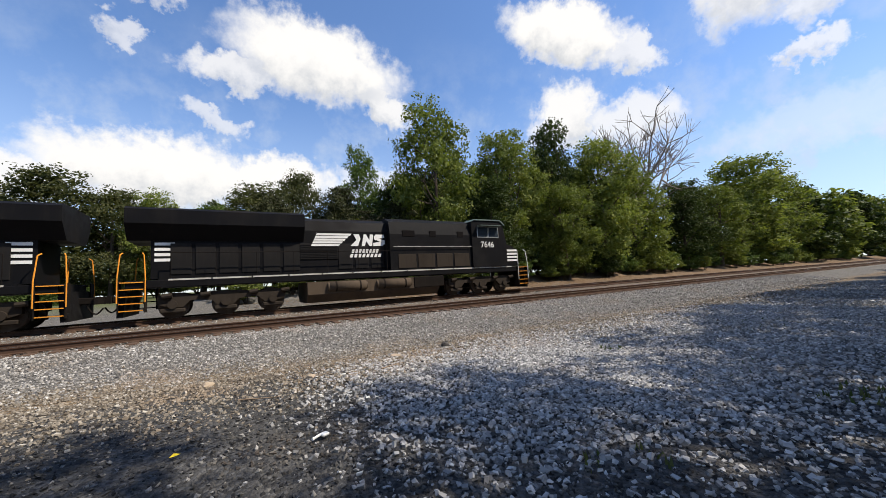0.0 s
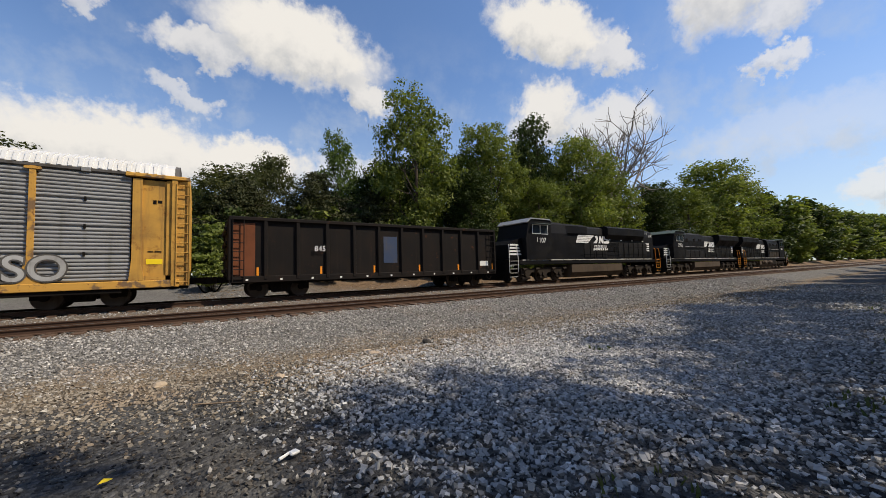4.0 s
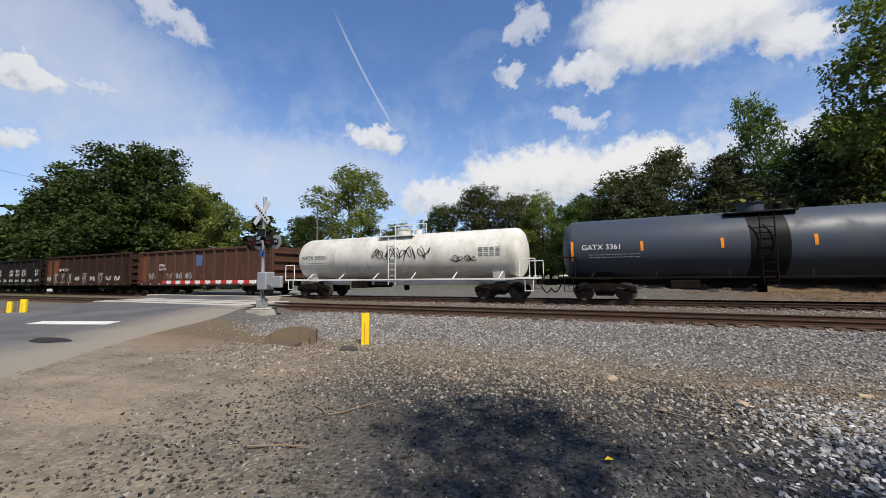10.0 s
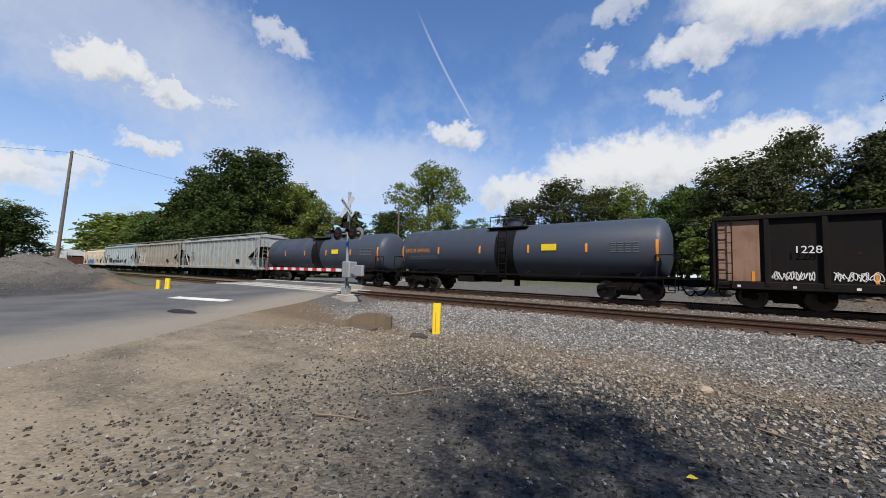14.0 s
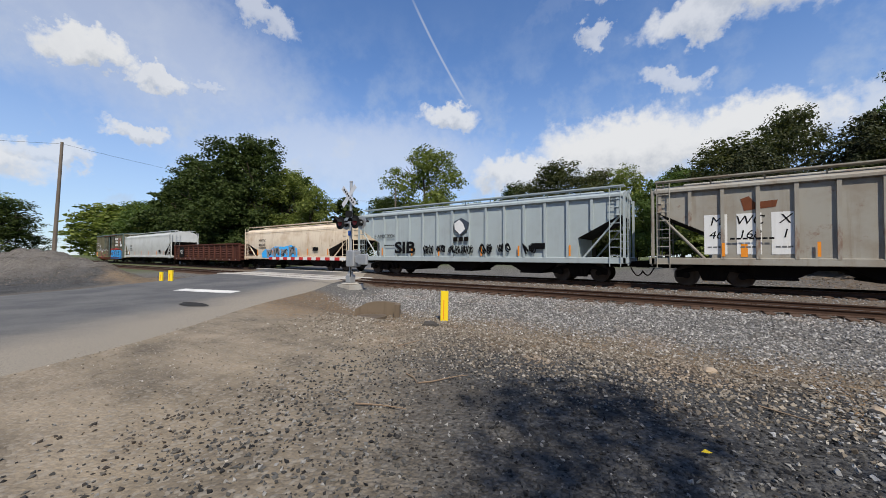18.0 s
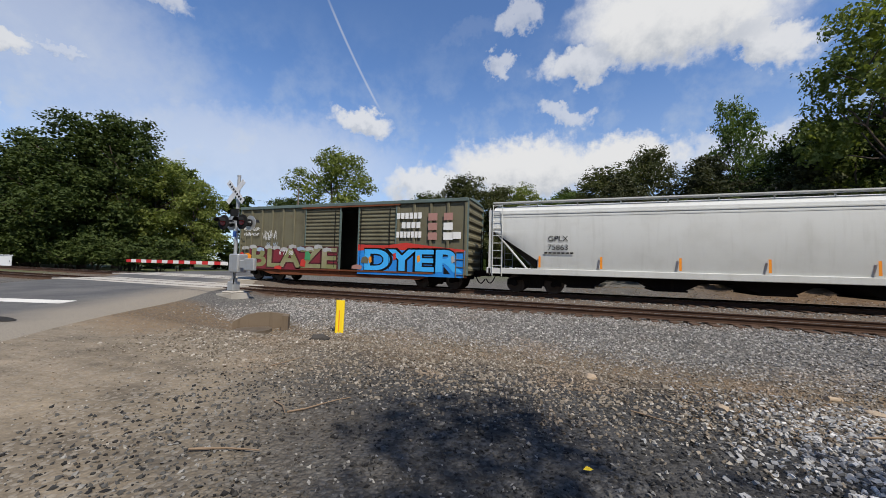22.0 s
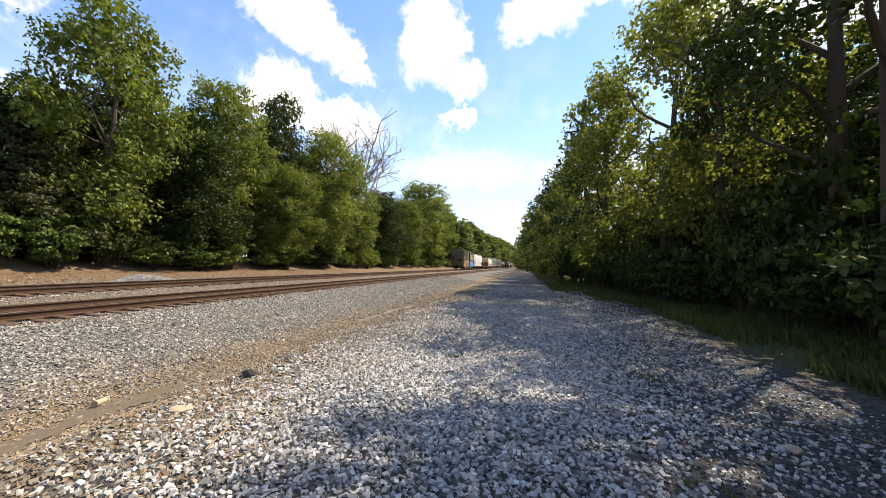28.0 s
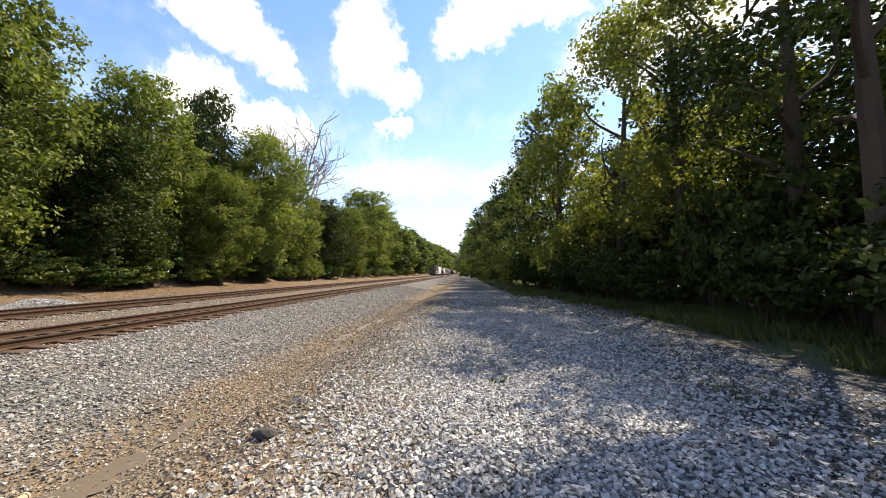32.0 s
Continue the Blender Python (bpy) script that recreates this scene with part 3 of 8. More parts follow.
# ---- tracks ----
def rail_mesh():
    b = B()
    prof = [(-0.07, -0.175), (0.07, -0.175), (0.07, -0.155), (0.012, -0.14), (0.012, -0.045), (0.036, -0.035), (0.036, 0.0), (-0.036, 0.0), (-0.036, -0.035), (-0.012, -0.045), (-0.012, -0.14), (-0.07, -0.155)]
    for x0 in range(-600, 1400, 200):
        b.prism(prof, x0, x0 + 200, "x")
    me = b.mesh("rail", M["rail"])
    me.materials.append(M["railtop"])
    for p in me.polygons:
        if p.normal.z > 0.9 and p.center.z > -0.01:
            p.material_index = 1
    return me


RAIL = rail_mesh()
TIE = [B().box(-0.115, 0.115, -1.3, 1.3, -0.17, 0.0, 0.012).mesh("tie", M["tie"]) for _ in range(1)][0]
PLATE = B().box(-0.1, 0.1, -0.17, 0.17, 0.0, 0.018).mesh("tie_plate", M["rail"])


def track(name, yc, zt, label):
    ob = new(name)
    tagged(ob, label, "track", kind="structure")
    for s in (-1, 1):
        put("rail", RAIL, ob, (0, yc + s * GAUGE / 2, zt))
    rng = random.Random(int(yc * 10))
    n, far_b = 0, B()
    x = -60.0
    while x < 150:
        if -32 < (x + 0.56 / 0.83 * yc) * 0.83 / 0.83 and -15.6 < road_n(x, yc) < -3.7:
            x += 0.53
            continue
        j, sh = rng.uniform(-0.05, 0.05), rng.uniform(-0.1, 0.1)
        if -11 < x < 58 and n < 140:
            o = put("tie", TIE, ob, (x + j, yc + sh, zt - 0.172 + rng.uniform(-0.012, 0.004)), rng.uniform(-1.5, 1.5))
            n += 1
        else:
            far_b.box(x + j - 0.115, x + j + 0.115, yc - 1.3 + sh, yc + 1.3 + sh, zt - 0.34, zt - 0.172)
        for s in (-1, 1):
            far_b.box(x + j - 0.1, x + j + 0.1, yc + s * 0.75 - 0.17, yc + s * 0.75 + 0.17, zt - 0.176, zt - 0.16)
        x += 0.53
    o = part("far_ties", far_b, M["tie"], ob)
    o["kind"] = "stuff"
    return ob


track("track_near", NEAR, ZN, "rusty steel rails on brown wooden ties, near track")
track("track_far", FAR, ZF, "steel rails on brown wooden ties, far track with the train")


def crossing_panels():
    ob = new("crossing_surface")
    tagged(ob, "grey concrete crossing panels laid between the rails", "crossing", kind="structure")
    for yc, zt in ((NEAR, ZN), (FAR, ZF)):
        for lo, hi in ((-1.65, -0.86), (-0.66, 0.66), (0.86, 1.65)):
            for k in range(5):
                a, c = -15.2 + k * 2.26, -15.2 + k * 2.26 + 2.22
                xs = [((a - 0.56 * yc) / 0.83), ((c - 0.56 * yc) / 0.83)]
                put("panel", B().box(xs[0], xs[1], yc + lo, yc + hi, zt - 0.12, zt - 0.008, 0.01).mesh("panel", M["concrete"]), ob)
    return ob


crossing_panels()


# ---- trees and bushes ----
def leaf_cloud(name, centres, per, spread, size, material, seed, flat=0.75, hearts=None, hspread=1.0, hsize=0.4):
    """Many small folded leaves round the given clump centres."""
    rng = np.random.default_rng(seed)
    c = np.repeat(centres, per, axis=0)
    n = len(c)
    d = rng.normal(size=(n, 3))
    d /= np.linalg.norm(d, axis=1, keepdims=True)
    p = c + d * (rng.random((n, 1)) ** 0.5) * spread * np.array([1, 1, flat])
    nor = d + rng.normal(scale=0.7, size=(n, 3)) + np.array([0, 0, 0.5])
    nor /= np.linalg.norm(nor, axis=1, keepdims=True)
    u = np.cross(nor, rng.normal(size=(n, 3)))
    u /= np.linalg.norm(u, axis=1, keepdims=True)
    v = np.cross(nor, u)
    s = size * rng.uniform(0.6, 1.3, (n, 1))
    a, b2, c2, d2 = p - u * s, p - v * s * 0.62 + nor * s * 0.12, p + u * s, p + v * s * 0.62 + nor * s * 0.12
    co = np.stack([a, b2, c2, d2], 1).reshape(-1, 3)
    if hearts is not None:               # larger leaf sprays deep inside, so that little sky shows through
        k = len(hearts) * 90
        hp = np.repeat(hearts, 90, axis=0) + np.clip(rng.normal(scale=0.42, size=(k, 3)), -0.75, 0.75) * hspread
        hu = rng.normal(size=(k, 3))
        hu /= np.linalg.norm(hu, axis=1, keepdims=True)
        hv = np.cross(hu, rng.normal(size=(k, 3)))
        hv /= np.linalg.norm(hv, axis=1, keepdims=True)
        co = np.concatenate([co, np.stack([hp - hu * hsize, hp - hv * hsize * 0.6, hp + hu * hsize, hp + hv * hsize * 0.6], 1).reshape(-1, 3)])
        n += k
    f = np.arange(4 * n).reshape(n, 4)
    return quads(name, co, f, material)


def limb(b, p, d, length, r, rng, depth, tips, bend=0.35, kids=(2, 3), up=0.25):
    q = p
    steps = 3
    for i in range(steps):
        d = (d + Vector((rng.gauss(0, bend), rng.gauss(0, bend), rng.gauss(0, bend) + up)) * 0.4).normalized()
        nq = q + d * (length / steps)
        b.cyl(q, nq, r * (1 - i / steps * 0.45), 6 if r > 0.05 else 4, r * (1 - (i + 1) / steps * 0.45))
        q = nq
    if depth <= 0:
        tips.append(q)
        return
    for k in range(rng.randint(*kids)):
        nd = (d + Vector((rng.gauss(0, 0.6), rng.gauss(0, 0.6), rng.gauss(0, 0.35)))).normalized()
        limb(b, q, nd, length * rng.uniform(0.6, 0.8), r * 0.55, rng, depth - 1, tips, bend, kids, up)


def tree(name, h, r, lmat, seed, leaves=9000, size=0.2, base=0.18, label="", lobe_n=15, puff=1.0, heart=True):
    """A broadleaf tree: tapered trunk with limbs, and a lumpy crown with gaps."""
    rng = random.Random(seed)
    nr = np.random.default_rng(seed)
    ob = new(name)
    b, tips = B(), []
    top = h * 0.55
    lean = Vector((rng.gauss(0, 0.04), rng.gauss(0, 0.04), 1)).normalized()
    b.cyl((0, 0, -0.3), lean * (h * 0.3), 0.018 * h, 8, 0.013 * h)
    b.cyl(lean * (h * 0.3), lean * (h * 0.75), 0.013 * h, 7, 0.005 * h)
    for k in range(7):
        z = h * (0.25 + 0.06 * k)
        a = k * 2.4 + rng.random()
        limb(b, lean * z, Vector((math.cos(a), math.sin(a), 0.7)).normalized(), r * 0.46, 0.006 * h, rng, 1, tips)
    part("trunk", b, M["bark"], ob)
    # crown: lobes on an egg, clumps on the lobes
    lobes = []
    for k in range(lobe_n):
        a = k * 2.39996 + rng.uniform(-0.4, 0.4)
        z = base + (1 - base) * ((k + 0.5) / lobe_n)
        w = math.sin(math.pi * min(1, (z - base) / (1 - base) * 0.8 + 0.17)) ** 0.75
        rr = r * w * rng.uniform(0.35, 0.72)
        lobes.append((rr * math.cos(a), rr * math.sin(a), h * z * 0.94, r * rng.uniform(0.27, 0.46) * puff))
    cl = []
    for lx, ly, lz, lr in lobes:
        m = max(6, int(44 * (lr / (0.42 * r)) ** 2))
        d = nr.normal(size=(m, 3))
        d /= np.linalg.norm(d, axis=1, keepdims=True)
        rad = lr * nr.uniform(0.55, 1.08, (m, 1))
        cl.append(np.array([lx, ly, lz]) + d * rad * np.array([1, 1, 0.85]))
    cl = np.concatenate(cl)
    cl[:, 2] = np.clip(cl[:, 2], h * base * 0.5, h * 1.02)
    per = max(4, leaves // len(cl))
    crown = leaf_cloud("crown", cl, per, r * 0.135, size, M[lmat], seed, 0.75, np.array([l[:3] for l in lobes]) if heart else None, r * 0.28, r * 0.055)
    put("crown", crown, ob)
    tagged(ob, label, "tree")
    return ob


def bush(name, h, r, lmat, seed, leaves=1700, size=0.17, label=""):
    """A many-stemmed shrub: thin stems and leaf clumps that overhang a dark hollow near the ground."""
    nr = np.random.default_rng(seed)
    rng = random.Random(seed)
    ob = new(name)
    m = 90
    d = nr.normal(size=(m, 3))
    d[:, 2] = np.abs(d[:, 2])
    d /= np.linalg.norm(d, axis=1, keepdims=True)
    c = d * nr.uniform(0.45, 1.0, (m, 1)) * np.array([r, r, h * 0.86]) * nr.uniform(0.75, 1.12, (m, 1))
    c[:, 2] = c[:, 2] + h * 0.2
    under = 0.5 + 0.5 * np.clip((c[:, 2] / h - 0.2) / 0.35, 0, 1)
    c[:, :2] *= under[:, None]
    b = B()
    for k in range(9):
        q = Vector(c[k * 9])
        mid = Vector((q.x * 0.35 + rng.uniform(-0.1, 0.1), q.y * 0.35, q.z * 0.55))
        b.cyl((q.x * 0.08, q.y * 0.08, -0.15), mid, 0.035, 5, 0.024)
        b.cyl(mid, q, 0.024, 4, 0.01)
    part("stem", b, M["bark"], ob)
    put("foliage", leaf_cloud("foliage", c, leaves // m, r * 0.2, size, M[lmat], seed, 0.4), ob)
    return tagged(ob, label, "bush")


def place(src, x, y, rot=0.0, sc=1.0, sz=None, label="", group=""):
    z = float(ground_z(np.array(float(x)), np.array(float(y)))) - 0.05
    o = copy_thing(src, pose(x, y, z, 0, 0, rot))
    o.scale = (sc, sc, sc if sz is None else sz)
    tagged(o, label, group=group)
    return o


def hemlock(x, y, h, r, seed):
    """A broad dark conifer: straight trunk and tiers of level, drooping boughs of fine needle sprays."""
    rng = random.Random(seed)
    nr = np.random.default_rng(seed)
    ob = new("conifer")
    b, pts = B(), []
    b.cyl((0, 0, -0.3), (0, 0, h * 0.97), 0.022 * h, 8, 0.03)
    tiers = int(h * 1.5)
    for k in range(tiers):
        z = h * (0.24 + 0.74 * k / tiers)
        reach = r * (1 - (k / tiers) ** 1.6) + 0.35
        for q in range(7):
            a = q * 0.9 + k * 1.7 + rng.uniform(-0.3, 0.3)
            ln = reach * rng.uniform(0.6, 1.1)
            tip = Vector((math.cos(a) * ln, math.sin(a) * ln, z - 0.10 * ln))
            b.cyl((0, 0, z), tip, 0.035, 4, 0.012)
            n = max(3, int(ln * 5))
            for i in range(n):
                f = (i + 1) / n
                side = rng.uniform(-0.5, 0.5) * (1.15 - f) * ln * 0.7
                pts.append((tip.x * f - math.sin(a) * side, tip.y * f + math.cos(a) * side, z - 0.10 * ln * f + rng.uniform(-0.08, 0.08)))
    part("trunk", b, M["bark"], ob)
    c = np.array(pts)
    put("crown", leaf_cloud("crown", c, max(6, 30000 // len(c)), 0.46, 0.10, M["needle"], seed, 0.55), ob)
    ob.matrix_basis = pose(x, y, float(ground_z(np.array(float(x)), np.array(float(y)))), 0, 0, rng.uniform(0, 90))
    return tagged(ob, "broad dark conifer with level brown-green boughs", "tree", "trees behind the far track")


def dead_tree(x, y, h, seed):
    rng = random.Random(seed)
    ob = new("dead_tree")
    b, tips = B(), []
    b.cyl((0, 0, -0.3), (0.25, 0, h * 0.32), 0.38, 8, 0.28)
    for k, (dx, dy, dz, ln) in enumerate(((0.75, 0.1, 1, 0.36), (-0.6, 0.2, 1, 0.34), (0.1, -0.3, 1, 0.40), (1.2, 0, 0.8, 0.34), (-0.2, 0.4, 1.2, 0.3))):
        limb(b, Vector((0.25, 0, h * (0.26 + 0.015 * k))), Vector((dx, dy, dz)).normalized(), h * ln * 0.76, 0.27, rng, 3, tips, 0.25, (3, 4), 0.12)
    part("branch_frame", b, M["deadbark"], ob)
    tagged(ob, "tall bare dead tree with pale grey branches", "tree")
    ob.matrix_basis = pose(x, y, float(ground_z(np.array(x), np.array(y))), 0, 0, 20)
    return ob


def greenery():
    G = "trees behind the far track"
    lab = {"leaf": "leafy green broadleaf tree on the embankment", "leafd": "dark green broadleaf tree", "leafl": "bright green broadleaf tree", "leafo": "olive green tree with dense crown", "leafy": "yellow-green leafy tree with sunlit top"}
    src = {}
    for i, (k, lm) in enumerate((("a", "leaf"), ("b", "leaf"), ("c", "leafd"), ("d", "leafl"), ("e", "leafo"))):
        src[k] = tree("tree", 16, 5.2, lm, 11 + i, 15000, 0.135, 0.16, lab[lm])
        src[k].location = (-300 - 30 * i, 260, 0)
    for i, (k, lm) in enumerate((("f", "leaf"), ("g", "leafd"))):
        src[k] = tree("tree", 16, 5.2, lm, 31 + i, 2600, 0.42, 0.05, lab[lm])
    lm = {"f": "leaf", "g": "leafd", "a": "leaf", "b": "leaf", "c": "leafd", "d": "leafl", "e": "leafo"}
    # x, y, height, radius, kind
    far = [
        (20, 29, 17.2, 5.0, "a"), (30, 30, 17, 5, "b"), (38, 31, 19.6, 4.6, "c"), (44, 28, 17.5, 6.2, "b"), (52, 29, 14, 5.5, "a"), (25.5, 27, 10.5, 4.2, "c"), (35, 26.5, 11, 4.4, "a"),
        (88, 29, 21, 10, "b"), (75, 28, 14, 6, "a"), (64, 28, 12, 5.5, "c"), (104, 29, 19, 9, "a"), (122, 30, 18, 9, "g"), (143, 30, 19, 9, "f"), (165, 30, 20, 10, "g"), (190, 31, 21, 11, "f"), (225, 32, 22, 12, "g"), (265, 33, 24, 13, "f"), (310, 34, 26, 14, "g"), (370, 36, 30, 17, "f"), (450, 38, 34, 20, "g"), (560, 42, 40, 24, "f"), (700, 46, 48, 30, "g"), (880, 40, 52, 34, "f"), (940, 0, 50, 36, "g"), (900, -45, 55, 36, "f"),
        (16.2, 40, 16, 3.2, "d"), (9.6, 45, 14, 4.5, "e"), (5, 38, 10, 5, "e"), (0.3, 42, 8.6, 4.0, "d"), (-6.7, 55, 11.5, 3.4, "d"), (-12.8, 47, 13.2, 6.2, "e"), (-7.5, 46.5, 11.6, 4.6, "e"), (-3.8, 46, 10.8, 3.8, "a"), (1.5, 47, 10.2, 4.5, "c"), (-19.5, 50, 11.5, 5.0, "c"), (24, 40, 14, 6, "c"), (34, 42, 15, 7, "a"), (50, 42, 17, 8, "c"), (70, 42, 18, 9, "c"),
        (25, 35, 14.5, 6.0, "c"), (33.5, 36, 15.5, 6.0, "c"), (41, 36, 16.5, 6.5, "a"), (48, 35, 16, 6.5, "c"), (58, 36, 14, 7, "a"), (80, 36, 17, 8, "c"), (96, 33, 17, 8, "g"), (17.5, 34, 10.5, 4.2, "c"), (21, 37, 11, 5, "c"), (0, 50, 9.5, 5, "c"), (-10, 62, 9, 6, "c"),
        # the last three stand unseen behind the camera, added to block sky light
        (-47, 50, 13, 6, "c"), (-79, 30, 21.5, 9.5, "c"), (-64, 34, 24, 9, "c"), (-77, 36, 19, 8, "c"), (-58, 50, 14, 7, "g"), (-22, -17, 13, 6, "g"), (-11, -19, 15, 7, "f"), (-3, -20, 14, 6, "g"),
        (-20, 62, 9, 6, "d"), (-28, 66, 10, 6, "a"), (4, 60, 12, 6, "c"),
        (-43.5, 60, 25, 9.0, "b"), (-52, 56, 14, 5, "a"), (-38, 68, 13, 7, "d"),
        (-66, 31, 22.5, 9.5, "c"), (-61, 38, 18, 7.5, "a"), (-72, 27.5, 17.5, 7.0, "c"), (-57, 41, 15.2, 5.5, "b"), (-84, 28, 17.5, 7, "g"), (-69, 45, 19, 9, "g"), (-92, 36, 20, 10, "g"),
        (-107, 29, 14.5, 8, "d"), (-120, 32, 16, 10, "f"), (-58, 3.5, 7.5, 5, "c"), (-68, 2, 9, 6, "a"), (-50, -2, 9, 5, "c"), (-40, -6, 9.5, 5, "c"), (-52, -14, 11, 6, "a"), (-80, -4, 12, 8, "c"), (-150, 35, 18, 12, "f"), (-105, 0, 13, 9, "g"), (-190, 40, 22, 16, "f"), (-140, 2, 16, 10, "g"),
    ]
    rng = random.Random(3)
    for x, y, h, r, k in far:
        o = place(src[k], x, y, rng.uniform(0, 360), r / 5.2, h / 16, lab[lm[k]], G if x > -5 else "trees beyond the road")
    for k in src.values():
        for o in (*k.children_recursive, k):
            bpy.data.objects.remove(o)
    hemlock(11.5, 32.0, 9.6, 5.6, 21)
    hemlock(16.8, 31.0, 8.4, 4.6, 22)
    hemlock(6.0, 34.0, 8.8, 5.0, 23)
    dead_tree(55.5, 31, 24, 5)
    dead_tree(62, 32, 25.5, 9)
    # shrubs on the bank
    bl = {"leaf": "dense green shrub on the bank", "leafl": "bright green shrub on the bank", "leafd": "dark green shrub at the wood's edge"}
    bs = [bush("shrub", 3.2, 2.2, m, 40 + i, 3000, 0.12, bl[m]) for i, m in enumerate(("leaf", "leafl", "leafd", "leaf"))]
    bm_ = ("leaf", "leafl", "leafd", "leaf")
    x = 4.0
    while x < 150:
        for row, (y0, s0) in enumerate(((27.0, 0.85), (29.4, 1.3), (32.0, 1.7))):
            k = rng.randrange(4)
            place(bs[k], x + rng.uniform(-0.8, 0.8), y0 + rng.uniform(-0.6, 0.6), rng.uniform(0, 360), s0 * rng.uniform(0.75, 1.2), s0 * rng.uniform(0.75, 1.25), bl[bm_[k]], "shrubs on the bank")
        x += 2.5 if x < 60 else 5.0
    for k in range(26):
        x, i = -52 + k * 2.5, k % 4
        place(bs[i], x + rng.uniform(-0.8, 0.8), 66 - 0.3 * abs(x + 20) + rng.uniform(-1, 1), rng.uniform(0, 360), 1.5, rng.uniform(0.8, 1.3), bl[bm_[i]], "shrubs beyond the lawn")
    for k in range(17):                  # dark scrub along the wood beyond the road
        x = -86 + k * 2.6
        place(bs[2], x + rng.uniform(-0.8, 0.8), 25.5 + 0.3 * k + rng.uniform(-0.6, 0.6), rng.uniform(0, 360), 1.5, rng.uniform(1.1, 1.6), bl["leafd"], "shrubs beyond the road")
    # the woods beside the gravel lot
    W = "trees of the near wood"
    near = [tree("tree", 16, 5.0, m, 60 + i, nl, sz, b0, lab[m], ln, pf, False) for i, (m, b0, nl, sz, ln, pf) in enumerate((("leafd", 0.10, 10000, 0.16, 18, 0.9), ("leafy", 0.2, 12000, 0.12, 18, 0.8), ("leafd", 0.30, 11000, 0.11, 13, 0.68), ("leaf", 0.1, 10000, 0.16, 18, 0.9), ("leaf", 0.05, 2600, 0.42, 16, 1.0), ("leafd", 0.30, 7600, 0.10, 12, 0.58)))]
    nm = ("leafd", "leafy", "leafd", "leaf", "leaf", "leafd")
    for x, y, h, r, k in (
        (14.6, -6.3, 17.4, 5.0, 5), (19.5, -5.8, 16, 4.8, 1), (25.5, -5.4, 17.5, 5.6, 1), (31.5, -3.6, 17.0, 4.8, 3), (38, -3.4, 15.5, 5.0, 0), (45, -2.8, 14.5, 5.0, 3), (54, -2.4, 15, 5.2, 0), (64, -1.8, 15, 5.5, 3), (76, -1.2, 16, 6, 0), (92, -0.8, 17, 7, 3), (112, -0.5, 18, 8, 4), (140, 0, 19, 9, 4), (175, 0, 20, 10, 4), (220, 0.5, 23, 12, 4), (280, 0, 27, 13, 4), (360, -1, 31, 14, 4), (480, -16, 38, 24, 4), (650, -22, 46, 30, 4),
        (11.0, -4.7, 15.0, 4.8, 5), (60, -20, 17, 9, 3), (18, -12.5, 12.4, 6, 0), (24, -13, 12.8, 6.5, 0), (12.5, -13.5, 11, 5.5, 0), (30, -12, 14.5, 6, 0), (40, -13, 15, 7, 0), (35, -19, 17, 7, 0), (50, -18, 17, 8, 0), (10, -22, 14, 7, 0), (5.5, -9.0, 12, 3.6, 2)):
        place(near[k], x, y, rng.uniform(0, 360), r / 5.0, h / 16, lab[nm[k]], W)
    nb = [bush("shrub", 3.2, 2.2, "leafd", 50 + i, 3000, 0.10, bl["leafd"]) for i in range(2)]
    x = 9.5
    while x < 110:
        k = rng.randrange(2)
        place(nb[k], x, -4.6 + rng.uniform(-0.4, 0.4) + (min(3.4, 0.055 * (x - 8)) if x > 20 else 0), rng.uniform(0, 360), rng.uniform(0.7, 1.1), rng.uniform(0.8, 1.5), "dark green shrub at the wood's edge", "shrubs at the wood's edge")
        place(nb[1 - k], x + 1, -7.5 + rng.uniform(-0.6, 0.6), rng.uniform(0, 360), rng.uniform(1.2, 1.6), rng.uniform(1.5, 2.2), "dark green shrub at the wood's edge", "shrubs at the wood's edge")
        x += 2.3 if x < 40 else 6
    for k in (*near, *bs, *nb):
        for o in (*k.children_recursive, k):
            bpy.data.objects.remove(o)


greenery()


# ---- the train: every car stands with its middle at x = 0, rail top at z = 0 ----

def words(text, size, material, parent, x, y, z, label="", shear=0.0, name="lettering"):
    cu = bpy.data.curves.new("t", "FONT")
    cu.body, cu.size, cu.extrude, cu.shear = text, size, 0.003, shear
    cu.align_x, cu.align_y = "CENTER", "CENTER"
    o = new("t", cu)
    bpy.context.view_layer.update()
    me = bpy.data.meshes.new_from_object(o.evaluated_get(bpy.context.evaluated_depsgraph_get()))
    bpy.data.objects.remove(o)
    me.transform(Matrix.Rotation(radians(90), 4, "X"))
    me.materials.clear()
    me.materials.append(material)
    return put(name, me, parent, (x, y, z), label=label)


def plate(parent, name, pts, y, material, label="", t=0.006):
    """A flat painted shape on a car's side, from its (x, z) outline."""
    return part(name, B().prism(pts, y, y - t), material, parent, label)


def bars(parent, name, x0, x1, z, h, n, y, material):
    w = (x1 - x0) / n
    me = B().box(0, 0.78 * w, -0.005, 0, 0, h).mesh(name, material)
    for i in range(n):
        put(name, me, parent, (x0 + i * w, y, z))


